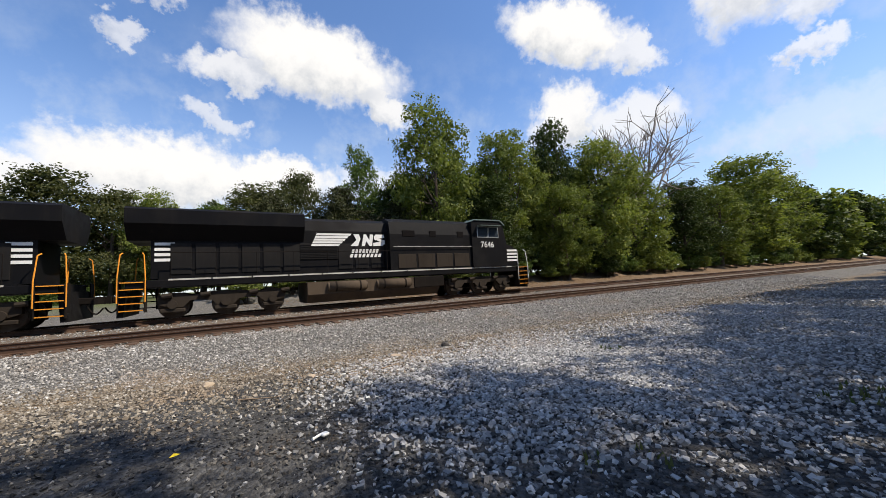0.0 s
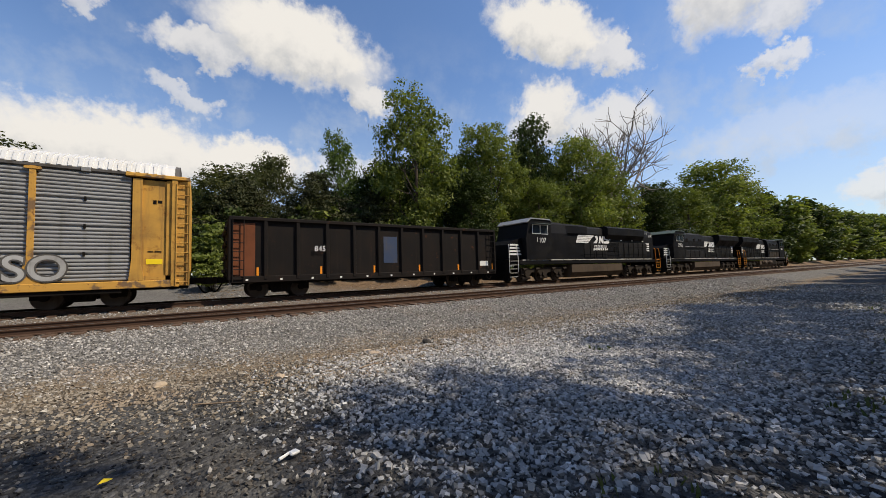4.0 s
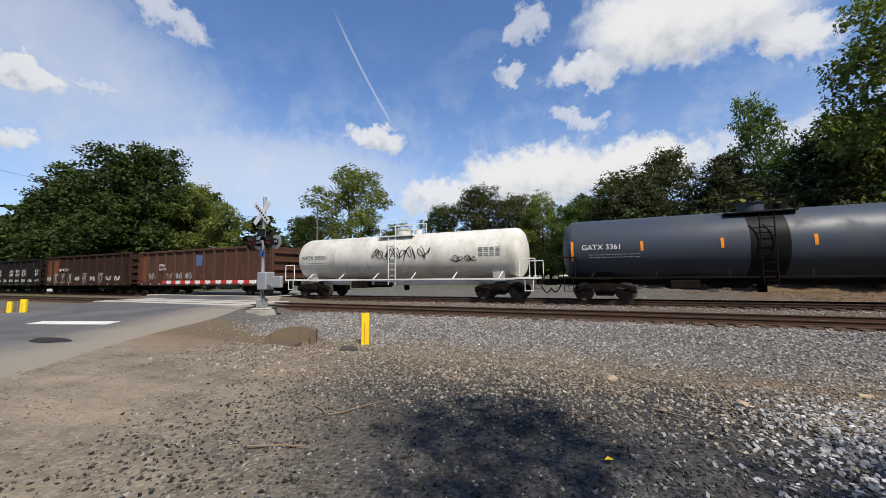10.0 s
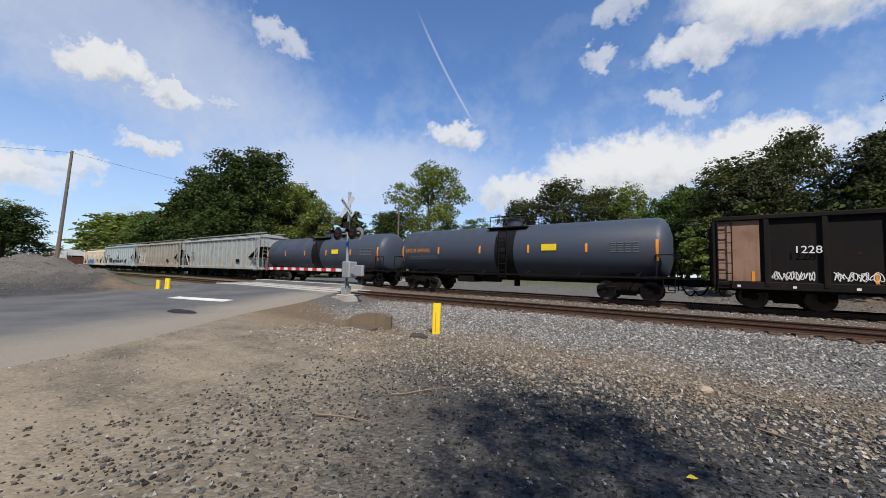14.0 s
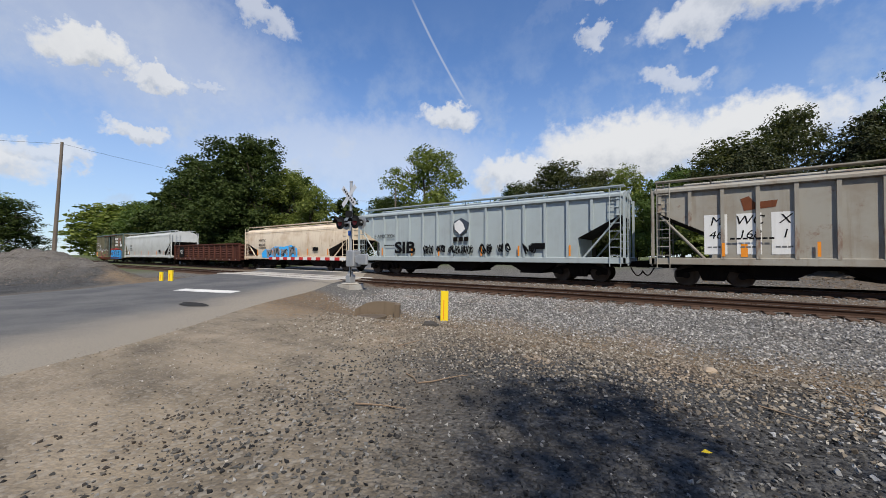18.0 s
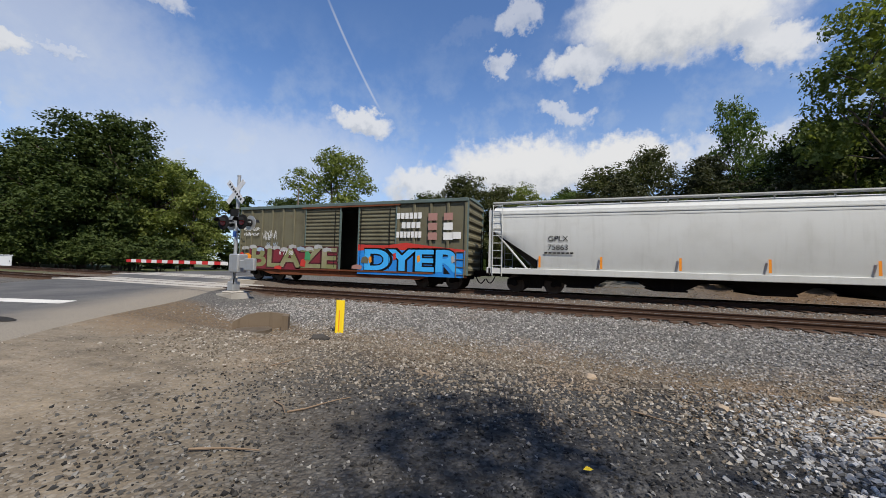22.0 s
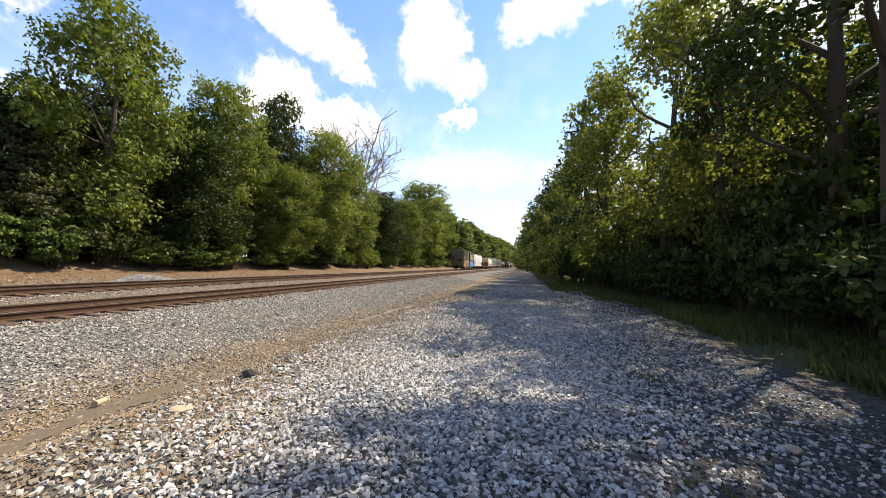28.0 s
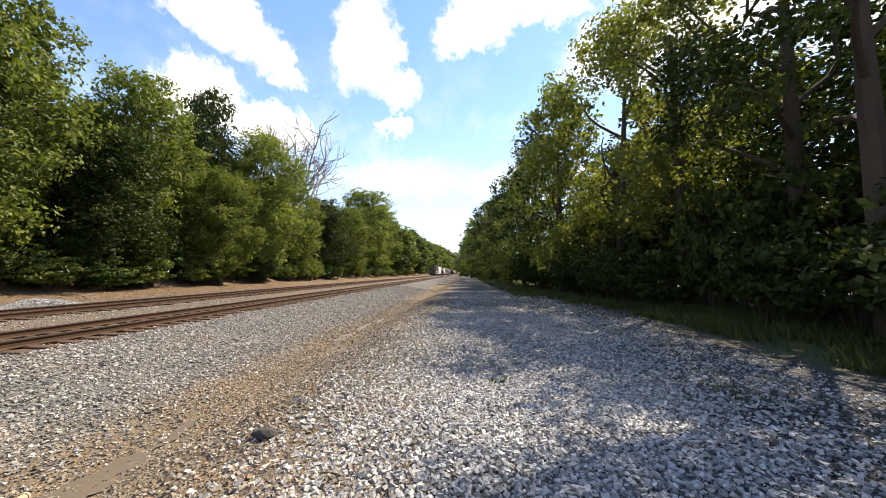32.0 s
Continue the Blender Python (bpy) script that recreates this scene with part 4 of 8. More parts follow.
def scrawl(parent, x0, x1, z0, z1, y, material, n, seed, label="white spray-paint scrawl", t=0.028):
    """Thin looping spray-painted strokes, one continuous ribbon for each squiggle."""
    rng = random.Random(seed)
    w, hz = (x1 - x0) / n, z1 - z0
    for i in range(n):
        b = B()
        cx, cz = x0 + w * (i + 0.5), (z0 + z1) / 2
        f1, f2, p1, p2 = rng.choice((2, 3, 3, 4)), rng.choice((3, 4, 5, 5)), rng.uniform(0, 6), rng.uniform(0, 6)
        drift, steps = rng.uniform(0.1, 0.35), 30
        pts = []
        for k in range(steps):
            u = k / (steps - 1)
            pts.append((cx + w * (drift * (2 * u - 1) + 0.32 * math.sin(f1 * 2 * u * 2.2 + p1)), cz + hz * 0.46 * math.sin(f2 * 2 * u * 2.4 + p2) * (0.75 + 0.25 * math.cos(5 * u + p1))))
        prev = None
        for k in range(steps):
            a, c = pts[max(0, k - 1)], pts[min(steps - 1, k + 1)]
            dx, dz = c[0] - a[0], c[1] - a[1]
            ln = math.hypot(dx, dz) + 1e-6
            nx, nz = -dz / ln * t / 2, dx / ln * t / 2
            yy = y - 0.0016 - 0.0004 * k
            pair = (b.bm.verts.new((pts[k][0] - nx, yy, pts[k][1] - nz)), b.bm.verts.new((pts[k][0] + nx, yy, pts[k][1] + nz)))
            if prev:
                b.bm.faces.new((prev[0], pair[0], pair[1], prev[1]))
            prev = pair
        part("graffiti", b, material, parent, label)


def wheel_mesh(r):
    b = B()
    b.cyl((0, -0.065, 0), (0, 0.065, 0), r, 28)
    b.cyl((0, 0.06, 0), (0, 0.09, 0), r + 0.03, 28)
    b.cyl((0, -0.10, 0), (0, -0.06, 0), r * 0.35, 12)
    return b.mesh("wheel", M["wheel"])


WHEEL = {0.42: wheel_mesh(0.42), 0.51: wheel_mesh(0.51)}
AXLE = B().cyl((0, -0.7, 0), (0, 0.7, 0), 0.08, 10).mesh("axle", M["truck"])


def side_frame():
    b = B()
    b.prism([(-1.25, 0.36), (-1.25, 0.62), (-0.85, 0.74), (-0.4, 0.80), (0.4, 0.80), (0.85, 0.74), (1.25, 0.62), (1.25, 0.36), (1.0, 0.36), (0.82, 0.58), (0.5, 0.62), (0.36, 0.24), (-0.36, 0.24), (-0.5, 0.62), (-0.82, 0.58), (-1.0, 0.36)], -0.08, 0.08)
    for s in (-1, 1):
        b.cyl((s * 0.9, -0.16, 0.44), (s * 0.9, 0.05, 0.44), 0.13, 12)
    for k in (-0.16, 0, 0.16):
        b.cyl((k, -0.04, 0.3), (k, -0.04, 0.62), 0.065, 8)
    return b.mesh("side_frame", M["truck"])


def side_frame3():
    b = B()
    b.prism([(-2.35, 0.55), (-2.35, 0.92), (-1.7, 1.0), (-1.2, 0.86), (-0.7, 0.98), (0.7, 0.98), (1.2, 0.86), (1.7, 1.0), (2.35, 0.92), (2.35, 0.55), (1.9, 0.40), (1.5, 0.40), (1.25, 0.66), (0.5, 0.62), (0.3, 0.38), (-0.3, 0.38), (-0.5, 0.62), (-1.25, 0.66), (-1.5, 0.40), (-1.9, 0.40)], -0.1, 0.1)
    for x in (-1.85, 0, 1.85):
        b.cyl((x, -0.2, 0.52), (x, 0.05, 0.52), 0.17, 14)
        b.box(x - 0.42, x + 0.42, -0.14, 0.02, 0.2, 0.36, 0.03)
    for x in (-2.2, -0.9, 0.9, 2.2):
        b.cyl((x, -0.16, 0.86), (x + 0.34, -0.16, 0.90), 0.1, 8)
    return b.mesh("side_frame", M["dusty2"])


SF, SF3 = side_frame(), side_frame3()
BOLSTER = B().box(-0.25, 0.25, -0.85, 0.85, 0.35, 0.85, 0.04).mesh("bolster", M["truck"])


def truck(parent, x):
    t = put("truck", BOLSTER, parent, (x, 0, 0), label="grimy cast-steel freight truck")
    for s in (-1, 1):
        put("side_frame", SF, t, (0, s * 1.0, 0), 0 if s < 0 else 180)
    for ax in (-0.89, 0.89):
        put("axle", AXLE, t, (ax, 0, 0.42))
        for s in (-1, 1):
            put("wheel", WHEEL[0.42], t, (ax, s * 0.75, 0.42), 0 if s < 0 else 180)
    return t


def truck3(parent, x):
    t = put("truck", BOLSTER, parent, (x, 0, 0.05), label="grimy three-axle locomotive truck")
    for s in (-1, 1):
        put("side_frame", SF3, t, (0, s * 1.1, 0), 0 if s < 0 else 180)
    for ax in (-1.85, 0, 1.85):
        put("axle", AXLE, t, (ax, 0, 0.47))
        for s in (-1, 1):
            put("wheel", WHEEL[0.51], t, (ax, s * 0.75, 0.46), 0 if s < 0 else 180)
    return t


def coupler_mesh():
    b = B()
    b.box(-0.55, 0.1, -0.11, 0.11, 0.72, 0.98, 0.03)
    b.prism([(0.08, -0.2), (0.38, -0.18), (0.42, -0.02), (0.3, 0.02), (0.32, 0.16), (0.1, 0.2)], 0.7, 1.0, "z")
    for k in range(5):
        a, c = -0.1 + k * 0.1, -0.1 + (k + 1) * 0.1
        z = [0.7, 0.5, 0.36, 0.32, 0.4, 0.55]
        b.cyl((a, -0.32, z[k]), (c, -0.32, z[k + 1]), 0.03, 6)
    return b.mesh("coupler", M["truck"])


COUPLER = coupler_mesh()


def ladder(parent, x, y, z0, z1, material, w=0.42, step=0.38, name="ladder", along="x"):
    b = B()
    d = (w / 2, 0) if along == "x" else (0, w / 2)
    for s in (-1, 1):
        b.cyl((x + s * d[0], y + s * d[1], z0), (x + s * d[0], y + s * d[1], z1), 0.022, 6)
    z = z0 + 0.15
    while z < z1:
        b.cyl((x - d[0], y - d[1], z), (x + d[0], y + d[1], z), 0.018, 5)
        z += step
    return part(name, b, material, parent)


def car(name, label, L, trucks, category="railway car"):
    ob = new(name)
    tagged(ob, label, category, "cars of the train")
    for s in (-1, 1):
        truck(ob, s * trucks)
        put("coupler", COUPLER, ob, (s * (L / 2 - 0.35), 0, 0), 0 if s > 0 else 180)
    return ob


def strips(parent, xs, y, z0, z1, material=None, w=0.09):
    me = B().box(-w / 2, w / 2, -0.004, 0.0, z0, z1).mesh("reflector", material or M["orange"])
    for x in xs:
        put("reflector", me, parent, (x, y, 0), label="orange-yellow reflective strip")


# -- locomotives --
M["blackdoor"] = paint("dusty_black_door_paint", (0.013, 0.0125, 0.0125), (0.035, 0.03, 0.026), 0.5, 0.5)
M["sill"] = paint("dusty_white_sill_paint", (0.46, 0.45, 0.42), (0.20, 0.17, 0.13), 0.5, 0.6)
M["rustyrail"] = paint("faded_orange_grab_iron", (0.70, 0.27, 0.03), (0.3, 0.13, 0.04), 0.4, 0.6)


def locomotive(number, L, label, emd=False, dusty=False):
    """Built with its cab at the +x end."""
    ob = new("locomotive")
    tagged(ob, label, "locomotive", "locomotives of the train")
    h = L / 2
    K = M["black"]
    truck3(ob, -h + 4.2), truck3(ob, h - 4.4)
    for s in (-1, 1):
        put("coupler", COUPLER, ob, (s * (h - 0.35), 0, 0.05), 0 if s > 0 else 180)
    part("underframe", B().box(-h + 0.9, h - 0.9, -1.42, 1.42, 1.28, 1.58, 0.02), K, ob)
    # white sill stripe in lengths on both sides
    me = B().box(-0.72, 0.72, -0.006, 0.0, 1.55, 1.615).mesh("sill_stripe", M["sill"])
    n = int((L - 4.0) / 1.5)
    for s in (-1, 1):
        for i in range(n):
            put("sill_stripe", me, ob, (-h + 2.2 + (i + 0.5) * (L - 4.2) / n, s * 1.425, 0), 0 if s < 0 else 180)
    part("walkway", B().box(-h + 1.9, h - 1.9, -1.41, 1.41, 1.58, 1.64), K, ob)
    tank = B().prism([(-1.4, 1.2), (-1.42, 0.6), (-1.1, 0.2), (1.1, 0.2), (1.42, 0.6), (1.4, 1.2)], -3.6, 3.6, "x")
    part("fuel_tank", tank, M["dusty"], ob, "dusty brown fuel tank")
    if not emd:
        for a in (-2.6, -0.1):
            rv = part("air_reservoir", B().cyl((a, -1.36, 0.93), (a + 1.85, -1.36, 0.93), 0.25, 16).cyl((a - 0.09, -1.36, 0.93), (a, -1.36, 0.93), 0.16, 16, 0.25).cyl((a + 1.85, -1.36, 0.93), (a + 1.94, -1.36, 0.93), 0.25, 16, 0.16), M["dusty"], ob, "dusty brown air reservoir", True)
            for q in (0.3, 1.5):
                part("strap", B().cyl((a + q, -1.36, 0.93), (a + q + 0.07, -1.36, 0.93), 0.262, 16), M["truck"], rv)
        part("battery_box", B().box(2.0, 3.9, -1.45, -0.9, 0.62, 1.22, 0.03), M["truck"], ob)
    # long hood, radiator section and cab
    c0, c1 = h - 5.1, h - 2.75
    hood = [(-1.0, 1.64), (-1.0, 3.75), (-0.86, 4.25), (-0.55, 4.42), (0.55, 4.42), (0.86, 4.25), (1.0, 3.75), (1.0, 1.64)]
    part("long_hood", B().prism(hood, -h + (0.95 if emd else 1.6), c0 - 1.9, "x"), K, ob)
    wide = [(-1.4, 1.64), (-1.4, 3.6), (-1.25, 4.3), (-0.7, 4.55), (0.7, 4.55), (1.25, 4.3), (1.4, 3.6), (1.4, 1.64)]
    part("equipment_cabinet", B().prism(wide, c0 - 5.35 if not emd else c0 - 1.95, c0 - 0.02, "x"), K, ob)
    if not emd:
        # access doors, dark screens and a hand rail on the wide cabinet
        for s in (-1, 1):
            yb = lambda q0, q1: (min(s * q0, s * q1), max(s * q0, s * q1))
            for x, z0, z1, w in ((c0 - 4.6, 3.72, 4.12, 0.75), (c0 - 2.9, 3.72, 4.12, 0.42), (c0 - 1.0, 3.72, 4.12, 0.42)):
                part("screen", B().box(x, x + w, *yb(1.36, 1.415), z0 - 0.25, z1 - 0.3, 0.01), M["dark"], ob, "dark intake screen")
            for k in range(4):
                x = c0 - 4.9 + k * 1.2
                part("access_door", B().box(x, x + 1.08, *yb(1.38, 1.425), 1.72, 2.5, 0.012), M["dusty2"] if dusty else M["blackdoor"], ob, "dusty access door" if dusty else "")
            rl = B().cyl((c0 - 5.2, s * 1.5, 2.9), (c0 - 0.1, s * 1.5, 2.9), 0.016, 5)
            for k in range(5):
                rl.cyl((c0 - 5.1 + k * 1.22, s * 1.4, 2.9), (c0 - 5.1 + k * 1.22, s * 1.5, 2.9), 0.016, 5)
            part("grab_rail", rl, M["sill"], ob)
    r1 = -h + 7.45
    if emd:
        rad = [(-1.0, 3.3), (-1.32, 3.75), (-1.32, 4.35), (-1.0, 4.5), (1.0, 4.5), (1.32, 4.35), (1.32, 3.75), (1.0, 3.3)]
        part("radiator_housing", B().prism(rad, -h + 3.1, r1 + 1.9, "x"), K, ob)
        part("dynamic_brake_housing", B().prism([(-1.12, 3.72), (-1.12, 4.3), (-0.7, 4.5), (0.7, 4.5), (1.12, 4.3), (1.12, 3.72)], 1.0, 4.4, "x"), K, ob)
    else:
        rad = [(-1.02, 3.2), (-1.5, 3.85), (-1.5, 4.42), (-1.35, 4.52), (1.35, 4.52), (1.5, 4.42), (1.5, 3.85), (1.02, 3.2)]
        part("radiator_housing", B().prism(rad, -h + 0.85, r1, "x"), K, ob, "overhanging black radiator housing")
    for k in range(3):
        part("roof_fan", B().cyl((-h + 2.9 + k * 1.35, 0, 4.5), (-h + 2.9 + k * 1.35, 0, 4.6), 0.55, 18), M["truck"], ob)
    part("exhaust_stack", B().box(r1 + 2.6, r1 + 3.9, -0.35, 0.35, 4.28, 4.5, 0.03), M["truck"], ob)
    # hood doors
    door = B().box(-0.36, 0.36, -0.03, 0.0, 1.8, 3.1, 0.012).mesh("hood_door", M["blackdoor"])
    vent = B()
    vent.box(-0.5, 0.5, -0.02, 0, 2.3, 3.1, 0.01)
    for k in range(9):
        vent.box(-0.46, 0.46, -0.04, -0.015, 2.34 + k * 0.085, 2.38 + k * 0.085)
    vent = vent.mesh("louvre", M["blackdoor"])
    x = -h + 2.6
    i = 0
    while x < c0 - 5.0:
        for s in (-1, 1):
            put("louvre" if i in (6, 7) else "hood_door", vent if i in (6, 7) else door, ob, (x, s * 1.002, 0), 0 if s < 0 else 180)
        x += 0.86
        i += 1
    # cab: walls, windows, roof visor, nose
    cab = [(c0, 1.64), (c0, 4.42), (c0 + 0.25, 4.55), (c1 - 0.2, 4.55), (c1 + 0.1, 4.2), (c1 + 0.35, 3.15), (c1 + 0.35, 1.64)]
    part("cab", B().prism(cab, -1.5, 1.5), K, ob)
    part("cab_roof", B().prism([(c0 - 0.05, 4.44), (c0 + 0.2, 4.6), (c1 - 0.1, 4.6), (c1 + 0.25, 4.3), (c1 + 0.22, 4.24), (c1 - 0.15, 4.53), (c0 + 0.2, 4.53)], -1.56, 1.56), M["silver"] if emd else M["teal"], ob)
    nose = [(c1 + 0.35, 1.64), (c1 + 0.35, 3.2), (c1 + 1.2, 2.95), (c1 + 1.55, 2.7), (c1 + 1.65, 1.64)]
    part("nose", B().prism(nose, -1.05, 1.05), K, ob)
    for s in (-1, 1):
        for a, w in ((c0 + 0.45, 0.72), (c0 + 1.3, 0.72)):
            fr = part("window_frame", B().box(a - 0.05, a + w + 0.05, s * 1.51 - 0.012, s * 1.51 + 0.012, 3.45, 4.15, 0.008), M["stripe"] if emd or not dusty else M["silver"], ob, "pale window frame")
            part("pane", B().box(a, a + w, s * 1.525 - 0.008, s * 1.525 + 0.008, 3.5, 4.1), M["glass"], fr)
        part("window_visor", B().prism([(c0 + 0.4, 4.2), (c0 + 2.1, 4.2), (c0 + 2.1, 4.17), (c0 + 0.4, 4.17)], s * 1.5, s * 1.85), M["teal"], ob)
        # nose stripes
        for k in range(4):
            z = 1.95 + k * 0.22
            part("nose_stripe", B().prism([(c1 + 0.45 + 0.08 * k, z), (c1 + 1.62 - 0.02 * k, z), (c1 + 1.6 - 0.02 * k, z + 0.12), (c1 + 0.5 + 0.08 * k, z + 0.12)], s * 1.052, s * 1.066), M["stripe"], ob)
            part("rear_stripe", B().prism([(-h + 1.72, z + 0.4), (-h + 2.35 - 0.07 * k + 0.2, z + 0.4), (-h + 2.4 - 0.07 * k + 0.2, z + 0.52), (-h + 1.72, z + 0.52)], s * 1.004, s * 1.016), M["stripe"], ob)
        # emblem: streaming stripes and three blocky shapes, two rows of small slanted bars
        y = s * 1.036
        u0 = (-2.4 if s < 0 else 2.45) if emd else (-3.33 if s < 0 else 0.5)
        at = lambda u: u0 - s * u * (1.25 if emd else 1.0)
        sl = lambda pts: [(at(px), pz) for px, pz in pts]
        for k in range(5):
            z = 2.98 + k * 0.135
            part("emblem_stripe", B().prism(sl([(0.06 * (k - 4) + 0.24, z), (1.35 + 0.15 * k, z), (1.42 + 0.15 * k, z + 0.105), (0.06 * (k - 4) + 0.28, z + 0.105)]), y, y + s * 0.008), M["stripe"], ob)
        part("emblem_block", B().prism(sl([(1.95, 2.98), (2.35, 2.98), (2.5, 3.35), (2.42, 3.6), (2.12, 3.6), (2.28, 3.3)]), y, y + s * 0.008), M["stripe"], ob)
        part("emblem_block", B().prism(sl([(2.55, 2.98), (2.72, 2.98), (2.8, 3.25), (2.98, 2.98), (3.12, 2.98), (3.2, 3.6), (3.02, 3.6), (2.98, 3.3), (2.8, 3.6), (2.68, 3.6)]), y, y + s * 0.008), M["stripe"], ob)
        part("emblem_block", B().prism(sl([(3.2, 2.98), (3.7, 2.98), (3.84, 3.1), (3.84, 3.28), (3.5, 3.38), (3.82, 3.42), (3.8, 3.6), (3.34, 3.6), (3.24, 3.5), (3.26, 3.32), (3.58, 3.22), (3.18, 3.14)]), y, y + s * 0.008), M["stripe"], ob)
        for z, w0, wd in ((2.62, 2.0, 1.5), (2.38, 1.9, 1.75)):
            for k in range(8):
                q = w0 + k * wd / 8
                part("lettering_bar", B().prism(sl([(q, z), (q + wd / 8 * 0.66, z), (q + wd / 8 * 0.66 + 0.05, z + 0.18), (q + 0.05, z + 0.18)]), y, y + s * 0.006), M["stripe"], ob)
        if emd:
            n2 = words(number, 0.36, M["stripe"], ob, -h + 1.45, s * 1.01, 3.85, "white road number")
            if s > 0:
                n2.rotation_euler = (0, 0, math.pi)
            for k in range(5):
                part("hood_vent", B().box(-h + 2.0 + k * 0.3, -h + 2.16 + k * 0.3, min(s * 1.0, s * 1.012), max(s * 1.0, s * 1.012), 3.95, 4.2), M["galv"], ob)
        t = words(number, 0.52, M["stripe"], ob, c0 + 1.15, s * 1.515, 3.0, "white road number")
        if s > 0:
            t.rotation_euler = (0, 0, math.pi)
        # steps, grab irons and handrails
        for e in (-1, 1):
            sb = B()
            xs = e * (h - 1.1)
            for k in range(5):
                sb.box(xs - 0.36, xs + 0.36, min(s * 1.05, s * 1.48), max(s * 1.05, s * 1.48), 0.42 + k * 0.27, 0.46 + k * 0.27)
            for q in (-0.4, 0.4):
                sb.box(xs + q - 0.02, xs + q + 0.02, min(s * 1.1, s * 1.48), max(s * 1.1, s * 1.48), 0.35, 1.6)
            st = part("steps", sb, M["truck"], ob)
            for k in range(5):
                part("step_edge", B().box(xs - 0.36, xs + 0.36, min(s * 1.48, s * 1.494), max(s * 1.48, s * 1.494), 0.425 + k * 0.27, 0.46 + k * 0.27), M["rustyrail"] if e < 0 or dusty else M["sill"], st)
            gb = B()
            for q in (-0.42, 0.42):
                gb.cyl((xs + q, s * 1.5, 0.75), (xs + q, s * 1.5, 1.7), 0.022, 6).cyl((xs + q, s * 1.5, 1.7), (xs + q * 0.86, s * 1.42, 2.6), 0.022, 6).cyl((xs + q * 0.86, s * 1.42, 2.6), (xs + q * 0.7, s * 1.3, 2.68), 0.022, 6)
            part("grab_iron", gb, M["rustyrail"] if e < 0 else M["stripe"], ob, "orange-brown grab irons" if e < 0 else "")
        hb = B()
        x = -h + 2.3
        while x < c0 - 4.6:
            hb.cyl((x, s * 1.38, 1.6), (x, s * 1.38, 2.68), 0.016, 5)
            x += 1.55
        hb.cyl((-h + 2.3, s * 1.38, 2.68), (c0 - 4.6, s * 1.38, 2.68), 0.018, 5)
        part("handrail", hb, M["truck"], ob)
        lb = B()
        for k in range(9):
            xx = -h + 3.0 + k * 1.9
            if xx < c0 - 5:
                lb.box(xx - 0.12, xx + 0.12, min(s * 1.035, s * 1.045), max(s * 1.035, s * 1.045), 3.28, 3.35)
        part("small_decals", lb, M["stripe"], ob)
    for e in (-1, 1):
        part("pilot", B().prism([(e * (h - 0.85), 0.2), (e * (h - 0.65), 0.2), (e * (h - 0.75), 1.3), (e * (h - 0.95), 1.3)], -1.35, 1.35), K, ob)
    if not emd and not dusty:
        for s in (-1, 1):
            rr = B().cyl((c0 - 3.4, s * 0.75, 4.95), (c0 - 0.4, s * 0.75, 4.95), 0.018, 5)
            for k in range(5):
                rr.cyl((c0 - 3.4 + k * 0.75, s * 0.75, 4.5), (c0 - 3.4 + k * 0.75, s * 0.75, 4.95), 0.018, 5)
            part("roof_railing", rr, M["galv"], ob)
    part("horn", B().cyl((c0 - 1.2, -0.3, 4.5), (c0 - 0.6, -0.3, 4.52), 0.09, 8), M["truck"], ob)
    return ob


